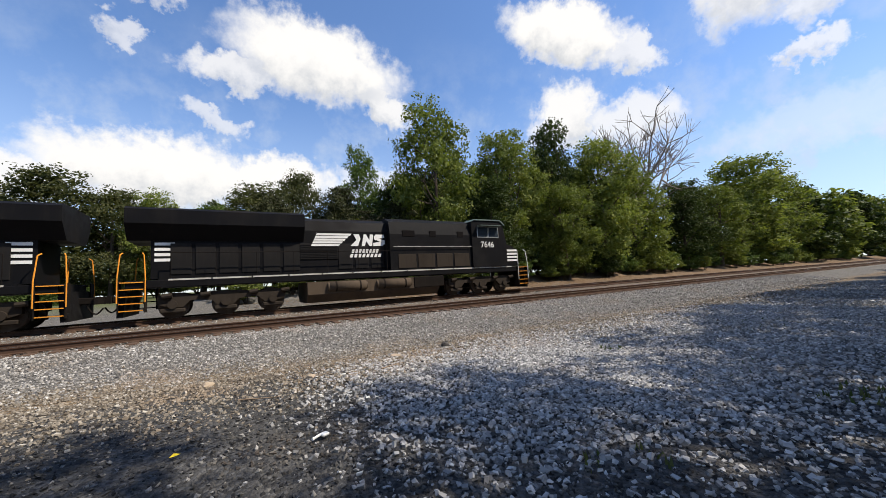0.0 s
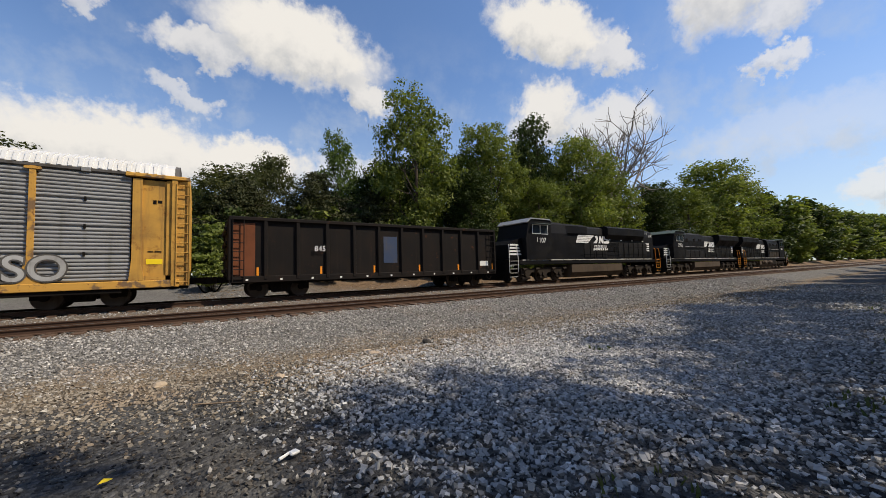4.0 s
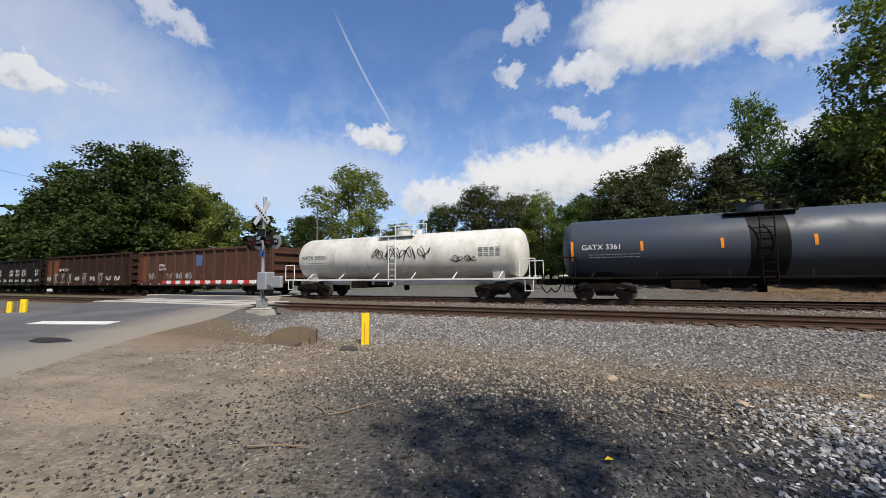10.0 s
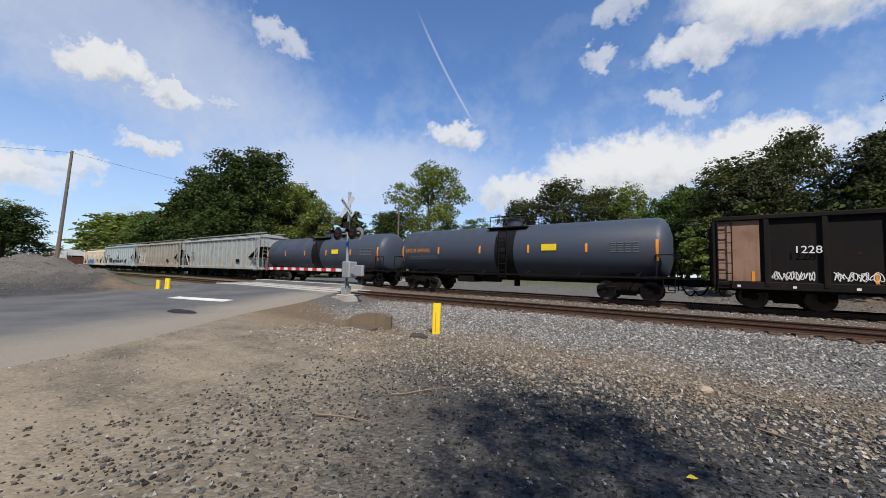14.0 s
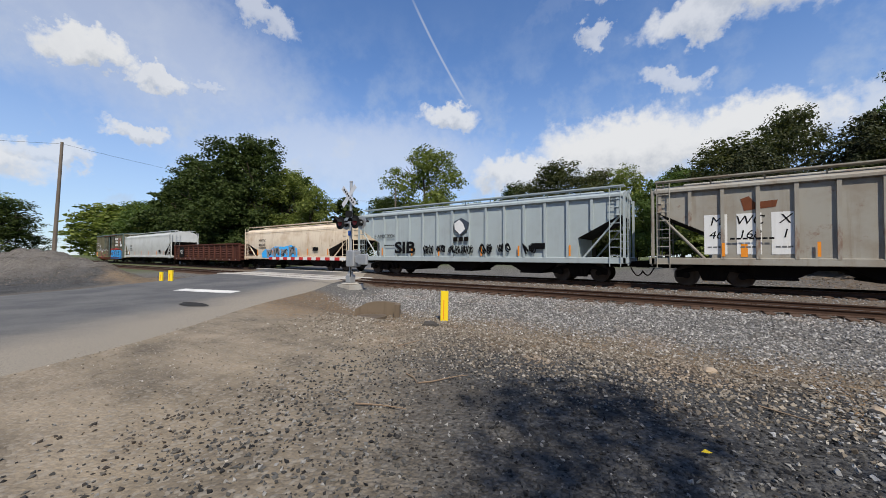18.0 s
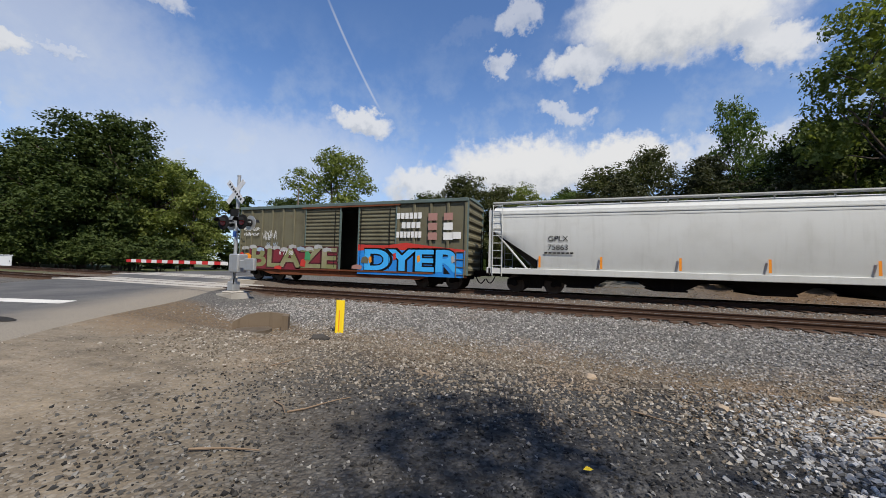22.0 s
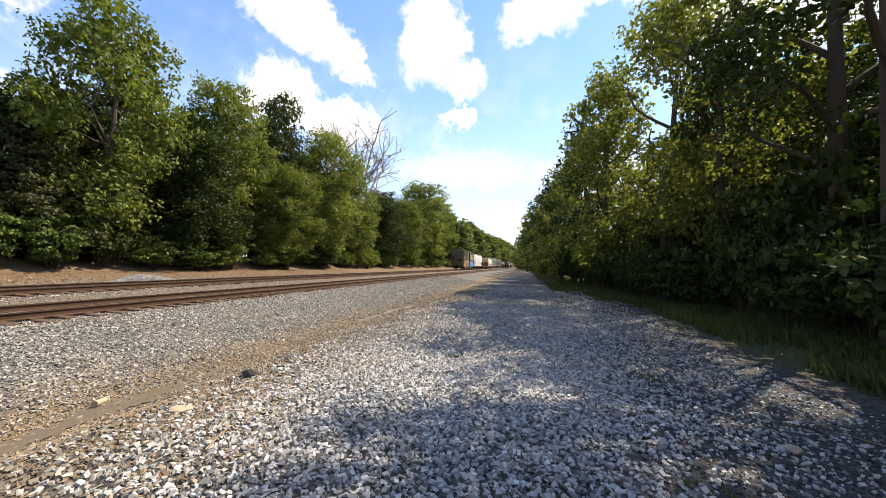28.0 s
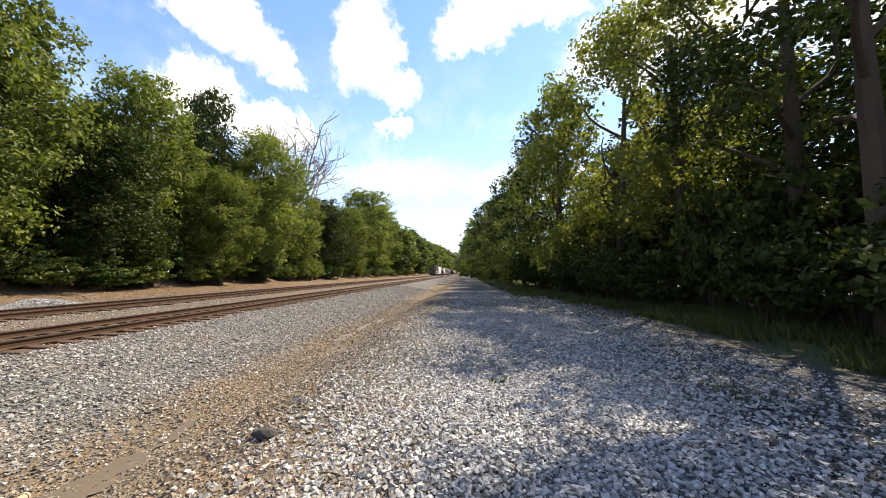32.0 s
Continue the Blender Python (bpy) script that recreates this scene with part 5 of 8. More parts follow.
# -- gondolas --
def gondola(label, L, top, mat, nribs, number=None, mark="", end=None, ends=2, z0=0.85, mark_pan=2):
    ob = car("gondola", label, L, L / 2 - 2.7)
    h = L / 2 - 0.6
    for s in (-1, 1):
        part("side_wall", B().box(-h, h, min(s * 1.44, s * 1.36), max(s * 1.44, s * 1.36), z0, top), M[mat], ob)
        part("top_chord", B().box(-h, h, min(s * 1.34, s * 1.56), max(s * 1.34, s * 1.56), top - 0.04, top + 0.12, 0.02), M[mat], ob)
        part("side_sill", B().box(-h, h, min(s * 1.38, s * 1.53), max(s * 1.38, s * 1.53), z0 - 0.14, z0 + 0.14, 0.02), M[mat], ob)
        part("end_wall", B().box(min(s * h, s * (h - 0.1)), max(s * h, s * (h - 0.1)), -1.36, 1.36, z0, top), M[mat], ob)
        eb = B()
        for k in range(4):
            eb.box(min(s * h, s * (h + 0.12)), max(s * h, s * (h + 0.12)), -1.4, 1.4, z0 + 0.3 + k * (top - z0) / 4.4, z0 + 0.48 + k * (top - z0) / 4.4, 0.03)
        part("end_ribs", eb, M[mat], ob)
        for e in (-1, 1):
            ladder(ob, e * (h - 0.35), s * 1.58, 0.75, top, M[mat])
    rib = B().prism([(-0.11, -1.44), (-0.06, -1.55), (0.06, -1.55), (0.11, -1.44)], z0, top - 0.04, "z").mesh("side_post", M[mat])
    for i in range(nribs + 1):
        x = -h + 0.06 + i * (2 * h - 0.12) / nribs
        for s in (-1, 1):
            put("side_post", rib, ob, (x, 0, 0), 0 if s < 0 else 180)
    part("floor", B().box(-h + 0.1, h - 0.1, -1.36, 1.36, z0, z0 + 0.12), M["truck"], ob)
    part("centre_sill", B().box(-L / 2 + 0.8, L / 2 - 0.8, -0.3, 0.3, 0.62, z0 - 0.02), M["truck"], ob)
    w = 2 * h / nribs
    pan = lambda i: -h + (i + 0.5) * w
    if end:
        for i in range(ends):
            plate(ob, "patch_panel", [(pan(i) - w / 2 + 0.13, z0 + 0.16), (pan(i) + w / 2 - 0.13, z0 + 0.16), (pan(i) + w / 2 - 0.13, top - 0.06), (pan(i) - w / 2 + 0.13, top - 0.06)], -1.442, M[end], "rust-orange repainted panel")
    if number:
        words((mark + " " if mark else "") + number, 0.36 if len(mark + number) < 9 else 0.3, M["stripe"], ob, pan(mark_pan) + 0.35, -1.56, z0 + (top - z0) * 0.52, "white car number")
    strips(ob, [pan(i) + 0.42 for i in range(0, nribs, 2)], -1.456, z0 + 0.16, z0 + 0.52)
    for i in range(nribs):
        part("lading_tag", B().box(pan(i) - 0.05, pan(i) + 0.05, -1.536, -1.53, z0 - 0.06, z0 + 0.02), M["stripe"], ob)
    return ob, h, pan, w


# -- tank cars --
def tank_body(name, half, r, zc, mat, parent, dome=0.55, x0=None, x1=None):
    b = B()
    prof = [(-half, 0.0), (-half + dome * 0.06, r * 0.45), (-half + dome * 0.3, r * 0.78), (-half + dome * 0.65, r * 0.95), (-half + dome, r)]
    prof = prof + [(-x, y) for x, y in prof[::-1]]
    n = 36
    rings = []
    for x, rr in prof:
        rr = max(rr, 0.01)
        rings.append([b.bm.verts.new((x, rr * math.cos(2 * math.pi * k / n), zc + rr * math.sin(2 * math.pi * k / n))) for k in range(n)])
    for p, q in zip(rings, rings[1:]):
        for k in range(n):
            b.bm.faces.new((p[k], p[(k + 1) % n], q[(k + 1) % n], q[k]))
    bmesh.ops.recalc_face_normals(b.bm, faces=b.bm.faces)
    return part(name, b, M[mat], parent, smooth=True)


def arc_strip(parent, x, r, zc, a0, a1, mat, w=0.1, name="reflector", label="orange-yellow reflective strip"):
    b = B()
    seg = 5
    vs = []
    for i in range(seg + 1):
        a = radians(a0 + (a1 - a0) * i / seg)
        vs.append([b.bm.verts.new((x + s * w / 2, -r * math.cos(a), zc + r * math.sin(a))) for s in (-1, 1)])
    for p, q in zip(vs, vs[1:]):
        b.bm.faces.new((p[0], p[1], q[1], q[0]))
    return part(name, b, M[mat], parent, label)


def tank_car(label, L, half, r, zc, mat, number, mark, dark_text=False, rails="truck", walk_rails=False, band=None, strips_n=5, saddle=None, gear=None, rise=0.45, ink=None):
    gear = gear or rails
    ob = car("tank_car", label, L, L / 2 - 2.45)
    tank_body("tank", half, r, zc, mat, ob)
    part("centre_sill", B().box(-L / 2 + 0.7, L / 2 - 0.7, -0.3, 0.3, 0.72, 1.02, 0.03), M[rails], ob)
    for s in (-1, 1):
        x = s * (L / 2 - 2.45)
        part("saddle", B().prism([(-0.9, 0.95), (0.9, 0.95), (1.15, zc - 0.35), (0.9, zc - 1.0), (-0.9, zc - 1.0), (-1.15, zc - 0.35)], x - 0.3, x + 0.3, "x"), M[saddle or mat], ob)
        part("end_platform", B().box(min(s * (L / 2 - 1.6), s * (L / 2 - 0.5)), max(s * (L / 2 - 1.6), s * (L / 2 - 0.5)), -1.45, 1.45, 1.02, 1.1), M[rails], ob)
        gb = B()
        for y in (-1.42, 1.42):
            xs = s * (L / 2 - 0.9)
            gb.cyl((xs - 0.4, y, 1.1), (xs - 0.4, y, 2.0), 0.025, 6).cyl((xs + 0.35, y, 1.1), (xs + 0.35, y, 2.0), 0.025, 6).cyl((xs - 0.4, y, 2.0), (xs + 0.35, y, 2.0), 0.025, 6)
            gb.cyl((xs - 0.15, y, 0.45), (xs - 0.15, y, 1.05), 0.02, 5).cyl((xs + 0.25, y, 0.45), (xs + 0.25, y, 1.05), 0.02, 5).cyl((xs - 0.15, y, 0.45), (xs + 0.25, y, 0.45), 0.02, 5)
        part("end_railing", gb, M[rails], ob)
        part("side_rail", B().box(-L / 2 + 1.5, L / 2 - 1.5, min(s * 1.4, s * 1.46), max(s * 1.4, s * 1.46), 1.0, 1.08), M[rails], ob)
        for k in range(6):
            xx = -half + (k + 0.5) * 2 * half / 6
            part("rail_bracket", B().cyl((xx, s * 1.42, 1.06), (xx + 0.12, s * 1.05, zc - r * 0.72), 0.03, 5), M[rails], ob)
        ladder(ob, 0.0, s * (r + 0.06), 0.75, zc + r * 0.8, M[gear], 0.45, 0.34)
    # dome, platform and rails on top
    part("manway", B().cyl((0, 0, zc + r - 0.1), (0, 0, zc + r + 0.28), 0.45, 20).cyl((0, 0, zc + r + 0.28), (0, 0, zc + r + 0.34), 0.5, 20), M[mat if mat != "tankw" else "tankband"], ob)
    part("valve_box", B().cyl((1.0, 0, zc + r - 0.1), (1.0, 0, zc + r + 0.22), 0.22, 14), M[gear], ob)
    for y in (-0.85, 0.85):
        rb = B()
        for x in (-1.1, 1.1):
            rb.cyl((x, y, zc + r * 0.75), (x, y, zc + r + rise), 0.024, 6)
        rb.cyl((-1.1, y, zc + r + rise), (1.1, y, zc + r + rise), 0.024, 6).cyl((-1.1, y, zc + r + rise * 0.55), (1.1, y, zc + r + rise * 0.55), 0.018, 5)
        part("top_railing", rb, M[gear], ob)
        part("top_platform", B().box(-1.15, 1.15, y - 0.2, y + 0.2, zc + r * 0.86, zc + r * 0.86 + 0.05), M[gear], ob)
    if band:
        bx0, bx1, bm_ = band
        b = B()
        n = 36
        rings = [[b.bm.verts.new((x, (r + 0.012) * math.cos(2 * math.pi * k / n), zc + (r + 0.012) * math.sin(2 * math.pi * k / n))) for k in range(n)] for x in (bx0, bx1)]
        for k in range(n):
            b.bm.faces.new((rings[0][k], rings[0][(k + 1) % n], rings[1][(k + 1) % n], rings[1][k]))
        part("centre_band", b, M[bm_], ob, smooth=True)
    if strips_n:
        for i in range(strips_n):
            x = -half + 0.5 + i * (2 * half - 1.0) / (strips_n - 1)
            tall = i in (0, strips_n - 1)
            arc_strip(ob, x, r + 0.006, zc, -22 if tall else -6, 14 if tall else 10, "orange", 0.11)
    if number:
        words((mark + " " + number).strip(), 0.33, M[ink] if ink else M["black"] if dark_text else M["stripe"], ob, -half + 1.72, -r - 0.015, zc + 0.05, "reporting mark and number")
        bars(ob, "stencil_bar", -half + 1.2, -half + 3.3, zc - 0.30, 0.035, 9, -r + 0.005 - 0.02, M["galv"])
        bars(ob, "stencil_bar", -half + 1.2, -half + 3.3, zc - 0.42, 0.035, 8, -r + 0.005, M["galv"])
    for k in range(5):
        bars(ob, "stencil_bar", half - 2.3, half - 1.1, zc + 0.24 - k * 0.1, 0.04, 4, -r - 0.006 + 0.01 * (k == 4), M["galv"])
    part("bottom_outlet", B().cyl((0.2, 0, 0.4), (0.2, 0, zc - r + 0.05), 0.16, 10), M["truck"], ob)
    part("brake_gear", B().box(-3.2, -2.1, -0.9, 0.3, 0.55, 0.95, 0.05).cyl((-1.6, -0.6, 0.75), (-0.5, -0.6, 0.75), 0.16, 10), M["truck"], ob)
    return ob


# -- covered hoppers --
def grime_and_shade_slopes(body, x_from):
    """Dark steel on a hopper's end slope sheets: grime plus painted-in underside shade."""
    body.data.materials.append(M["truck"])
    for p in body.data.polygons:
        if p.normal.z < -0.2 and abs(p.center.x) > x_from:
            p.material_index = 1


def hopper(label, L, top, mat, ribs, number, mark, bays=3, dark=True):
    ob = car("covered_hopper", label, L, L / 2 - 2.6)
    h = L / 2 - 0.6
    z0 = 1.12
    if ribs:
        # tub: sides with cut corners over the trucks
        side = [(-h + 0.1, top), (-h + 0.1, top - 0.9), (-h + 1.95, z0 + 0.95), (-h + 1.95, z0), (h - 1.95, z0), (h - 1.95, z0 + 0.95), (h - 0.1, top - 0.9), (h - 0.1, top)]
        grime_and_shade_slopes(part("body", B().prism(side, -1.45, 1.45), M[mat], ob), h - 2.3)
        rib = B().box(-0.06, 0.06, -1.54, -1.45, 0.0, 1.0).mesh("side_post", M[mat])
        for i in range(ribs + 1):
            x = -h + 0.2 + i * (2 * h - 0.4) / ribs
            lo = z0 if abs(x) < h - 1.95 else max(z0, z0 + 0.95 + (abs(x) - h + 1.95) * (top - 0.9 - z0 - 0.95) / 1.85)
            for s in (-1, 1):
                o = put("side_post", rib, ob, (x, 0, lo), 0 if s < 0 else 180)
                o.scale = (1, 1, top - lo)
        for s in (-1, 1):
            part("top_chord", B().box(-h, h, min(s * 1.4, s * 1.57), max(s * 1.4, s * 1.57), top - 0.1, top + 0.04, 0.02), M[mat], ob)
        part("roof", B().prism([(-1.55, top + 0.03), (-1.3, top + 0.12), (-0.6, top + 0.3), (0.6, top + 0.3), (1.3, top + 0.12), (1.55, top + 0.03)], -h, h, "x"), M[mat], ob)
        face = -1.545
    else:
        # rounded tub, lofted
        def ring(x, zmin):
            pts = []
            for k in range(21):
                a = -1 + 2 * k / 20
                z = z0 + (top - z0) * (k / 20)
                pts.append((-(1.36 + 0.17 * math.sin(math.pi * min(1, 0.12 + 0.76 * k / 20))), z))
            pts += [(-1.2, top + 0.16), (-0.7, top + 0.32)]
            pts = [(y, max(z, zmin)) for y, z in pts]
            return [(x, y, z) for y, z in pts] + [(x, -y, z) for y, z in pts[::-1]]
        b = B()
        rings = []
        for x, zm in ((-h + 0.1, top - 1.0), (-h + 2.2, z0), (h - 2.2, z0), (h - 0.1, top - 1.0)):
            rings.append([b.bm.verts.new(v) for v in ring(x, zm)])
        n = len(rings[0])
        for p, q in zip(rings, rings[1:]):
            for k in range(n):
                b.bm.faces.new((p[k], p[(k + 1) % n], q[(k + 1) % n], q[k]))
        b.bm.faces.new(rings[0])
        b.bm.faces.new(rings[-1])
        bmesh.ops.remove_doubles(b.bm, verts=b.bm.verts, dist=0.0005)
        bmesh.ops.recalc_face_normals(b.bm, faces=b.bm.faces)
        grime_and_shade_slopes(part("body", b, M[mat], ob), h - 2.3)
        for s in (-1, 1):
            for dz in (0.0, 0.14):
                part("side_bead", B().box(-h + 0.15, h - 0.15, min(s * 1.44, s * 1.475), max(s * 1.44, s * 1.475), top - 0.32 + dz, top - 0.27 + dz), M[mat], ob)
        face = -1.545
    for s in (-1, 1):
        part("side_sill", B().box(-h - 0.2, h + 0.2, min(s * 1.36, s * 1.53), max(s * 1.36, s * 1.53), 0.88, 1.16, 0.02), M[mat], ob)
        part("end_frame", B().box(min(s * (h - 0.02), s * (h + 0.14)), max(s * (h - 0.02), s * (h + 0.14)), -1.5, 1.5, 0.9, 1.14).box(min(s * (h - 1.8), s * h), max(s * (h - 1.8), s * h), -1.3, 1.3, 0.98, 1.06), M[mat], ob)
        for y in (-1.48, 1.48):
            part("corner_post", B().box(min(s * h, s * (h + 0.1)), max(s * h, s * (h + 0.1)), y - 0.05, y + 0.05, 0.9, top + 0.05), M[mat], ob)
            ladder(ob, s * (h - 0.32), y + (0.08 if y > 0 else -0.08), 0.75, top + 0.3, M[mat], 0.45, 0.36)
            part("end_strut", B().cyl((s * (h - 1.75), y * 0.95, 1.1), (s * (h - 0.15), y * 0.95, top - 0.95), 0.045, 6), M[mat], ob)
        ladder(ob, s * (h + 0.14), -0.9, 0.8, top + 0.2, M[mat], 0.45, 0.36, along="y")
        rb = B()
        y = s * 0.95
        for k in range(11):
            x = -h + 0.3 + k * (2 * h - 0.6) / 10
            rb.cyl((x, y, top + 0.1), (x, y, top + 0.46), 0.03, 5)
        rb.box(-h, h, y - 0.24, y + 0.24, top + 0.44, top + 0.49)
        part("running_board", rb, M[mat], ob)
    hb = B().box(-h + 1.0, h - 1.0, -0.3, 0.3, top + 0.28, top + 0.42, 0.04)
    part("roof_hatch", hb, M[mat], ob)
    for k in range(bays):
        x = (k - (bays - 1) / 2) * (2 * h - 4.6) / bays
        part("discharge_bay", B().prism([(x - 1.5, 0.95), (x + 1.5, 0.95), (x + 0.55, 0.42), (x - 0.55, 0.42)], -1.15, 1.15), M["truck"], ob)
        part("outlet_gate", B().box(x - 0.6, x + 0.6, -1.2, 1.2, 0.34, 0.42), M["truck"], ob)
    part("centre_sill", B().box(-L / 2 + 0.8, L / 2 - 0.8, -0.25, 0.25, 0.7, 0.98), M["truck"], ob)
    part("slope_sheet_shade", B().box(-h + 1.9, h - 1.9, -1.3, 1.3, 0.92, 1.12), M["truck"], ob)
    ink = M["black"] if dark else M["stripe"]
    for text, dz, what in ((mark, 1.42, "reporting mark"), (number, 1.02, "car number")):
        if text:
            words(text, 0.36, ink, ob, -h + 3.1, face - 0.012, z0 + dz, what)
    bars(ob, "stencil_bar", -h + 2.5, -h + 3.8, z0 + 0.74, 0.07, 7, face - 0.004, ink)
    plate(ob, "data_panel", [(h - 4.2, z0 + 0.45), (h - 3.5, z0 + 0.45), (h - 3.5, z0 + 0.75), (h - 4.2, z0 + 0.75)], face - 0.004, ink)
    strips(ob, [-h + 2.3, -h + 4.9, -1.5, 1.4, h - 4.9, h - 2.3], face - 0.004, z0 + 0.1, z0 + 0.62)
    return ob, h, face


# -- autoracks --
def autorack(label, L, number, mark, posts, roof, pale, seed):
    ob = car("autorack", label, L, L / 2 - 3.9)
    h = L / 2 - 0.75
    side = M["galv2"] if pale else M["galv"]
    zs, zt = 0.95, 4.9
    edges = [-h + 2.3] + list(posts) + [h - 1.75]
    # deeply ribbed side panels between the posts, four to a bay, with dark seams
    rows, ribs = 4, 7
    dz = (zt - zs) / rows
    for s in (-1, 1):
        for a, c in zip(edges, edges[1:]):
            prof = [(s * 1.38, zs)]
            for k in range(rows):
                st = (dz - 0.05) / ribs
                for q in range(ribs):
                    z = zs + k * dz + 0.01 + q * st
                    prof += [(s * 1.432, z), (s * 1.474, z + st * 0.3), (s * 1.474, z + st * 0.6), (s * 1.432, z + st * 0.95)]
                prof += [(s * 1.40, zs + (k + 1) * dz - 0.035), (s * 1.40, zs + (k + 1) * dz)]
            prof.append((s * 1.38, zt))
            part("side_panel", B().prism(prof, a + 0.05, c - 0.05, "x"), side, ob)
    part("side_backing", B().box(-h + 0.1, h - 0.1, -1.395, -1.385, zs, zt).box(-h + 0.1, h - 0.1, 1.385, 1.395, zs, zt), M["dark"], ob)
    post = B().prism([(-0.075, 0), (0.075, 0), (0.075, zt - zs), (-0.075, zt - zs)], -1.54, -1.45)
    post.prism([(-0.27, -0.02), (0.27, -0.02), (0.21, 0.2), (0.10, 0.75), (-0.10, 0.75), (-0.21, 0.2)], -1.55, -1.45)
    post.box(-0.2, 0.2, -1.56, -1.45, zt - zs - 0.1, zt - zs - 0.02)
    post = post.mesh("side_post", M["yellowpost"])
    for s in (-1, 1):
        for x in posts:
            put("side_post", post, ob, (x if s < 0 else x, 0, zs), 0 if s < 0 else 180)
        part("top_chord", B().box(-h + 0.1, h - 0.1, min(s * 1.4, s * 1.5), max(s * 1.4, s * 1.5), zt, zt + 0.12, 0.02), M["grimy"], ob)
        part("side_sill", B().box(-h + 0.3, h - 0.3, min(s * 1.38, s * 1.56), max(s * 1.38, s * 1.56), 0.66, 0.94, 0.02), M["yellowpost"], ob)
        part("lower_sill", B().box(-h + 2.4, h - 2.0, min(s * 1.36, s * 1.5), max(s * 1.36, s * 1.5), 0.5, 0.66, 0.02), M["truck"], ob)
        # end doors: two posts, a recessed leaf and a dark gap
        for e, w in ((-1, 2.3), (1, 1.75)):
            x0, x1 = (-h, -h + w) if e < 0 else (h - w, h)
            u = lambda q: x0 + (x1 - x0) * (q if e < 0 else 1 - q)
            span = lambda q0, q1: (min(u(q0), u(q1)), max(u(q0), u(q1)))
            yb = lambda a, c: (min(s * a, s * c), max(s * a, s * c))
            db = B()
            db.box(*span(0.0, 0.26), *yb(1.36, 1.5), 0.7, zt - 0.05, 0.015)
            for q in (0.02, 0.25, 0.3):
                db.box(u(q) - 0.045, u(q) + 0.045, *yb(1.46, 1.57), 0.7, zt - 0.05)
            part("end_door", db, M["yellow"], ob, "rust-streaked yellow end door")
            fr = B().box(*span(0.33, 0.9), *yb(1.36, 1.44), 0.95, zt - 0.12)
            fr.box(*span(0.33, 0.42), *yb(1.42, 1.5), 0.95, zt - 0.1).box(*span(0.84, 1.0), *yb(1.42, 1.53), 0.95, zt - 0.1)
            fr.prism([(u(0.78), 0.95), (u(1.04), 0.95), (u(1.0), 1.7), (u(0.86), 1.7)], s * 1.44, s * 1.545)
            fr.box(*span(0.33, 1.0), *yb(1.42, 1.5), 0.95, 1.12)
            part("corner_panel", fr, M["yellow"], ob, "yellow corner panel with rust spots")
            part("stencil_box", B().box(*span(0.48, 0.76), *yb(1.441, 1.446), 1.55, 1.75), M["safety"], ob, "small yellow stencil box")
            part("stencil_marks", B().box(*span(0.5, 0.62), *yb(1.441, 1.446), 2.0, 2.05).box(*span(0.64, 0.74), *yb(1.441, 1.446), 2.0, 2.05).box(*span(0.5, 0.58), *yb(1.441, 1.446), 3.9, 4.02).box(*span(0.6, 0.66), *yb(1.441, 1.446), 3.86, 4.02), M["truck"], ob)
            part("roof_bracket", B().box(*span(0.0, 1.12), *yb(1.4, 1.6), zt - 0.04, zt + 0.1, 0.02), M["yellowpost"], ob)
            ladder(ob, u(0.12), s * 1.58, 0.7, zt - 0.2, M["yellow"])
    for e in (-1, 1):
        part("end_wall", B().box(min(e * h, e * (h - 0.08)), max(e * h, e * (h - 0.08)), -1.4, 1.4, 0.95, zt + 0.1), M["yellow"], ob)
        part("end_roof_hood", B().prism([(-1.42, zt + 0.14), (-1.25, zt + 0.48), (-0.5, zt + 0.74), (0.5, zt + 0.74), (1.25, zt + 0.48), (1.42, zt + 0.14)], e * (h - 0.55), e * (h - 0.35), "x"), M["grimy"], ob)
    # corrugated roof sheets
    rp = [(-1.48, zt + 0.12), (-1.3, zt + 0.46), (-0.55, zt + 0.76), (0.55, zt + 0.76), (1.3, zt + 0.46), (1.48, zt + 0.12)]
    part("roof", B().prism(rp, -h + 0.5, h - 0.5, "x"), M[roof], ob)
    seam = B()
    for i in range(int((2 * h - 1.2) / 0.26)):
        x = -h + 0.6 + i * 0.26
        seam.prism([(y * 1.018, (z - zt) * 1.03 + zt + 0.014) for y, z in rp], x, x + 0.11, "x")
    part("roof_corrugation", seam, M[roof], ob)
    part("deck", B().box(-h, h, -1.35, 1.35, 0.75, 0.95), M["truck"], ob)
    part("centre_sill", B().box(-L / 2 + 0.8, L / 2 - 0.8, -0.35, 0.35, 0.55, 0.8), M["truck"], ob)
    part("brake_hose", B().cyl((-h - 0.1, -1.2, 0.62), (-h - 0.5, -0.9, 0.4), 0.03, 6).cyl((-h - 0.5, -0.9, 0.4), (-h - 0.6, -0.2, 0.55), 0.03, 6), M["dark"], ob)
    for a, c in zip(edges, edges[1:]):
        part("roof_clip", B().box((a + c) / 2 - 0.13, (a + c) / 2 + 0.13, -1.53, -1.49, zt - 0.02, zt + 0.13, 0.01), M["galv2"], ob)
        cap = B()
        for k in range(1, rows):
            cap.box((a + c) / 2 - 0.03, (a + c) / 2 + 0.03, -1.5, -1.44, zs + k * dz - 0.09, zs + k * dz + 0.07)
        part("panel_latches", cap, M["truck"], ob)
    plate(ob, "number_board", [(-7.2, 0.52), (-3.2, 0.52), (-3.2, 0.93), (-7.2, 0.93)], -1.562, M["dark"])
    words(mark, 0.36, M["stripe"], ob, -6.35, -1.574, 0.73, "white reporting mark on black")
    words(number, 0.36, M["stripe"], ob, -4.35, -1.574, 0.73, "white car number on black")
    return ob


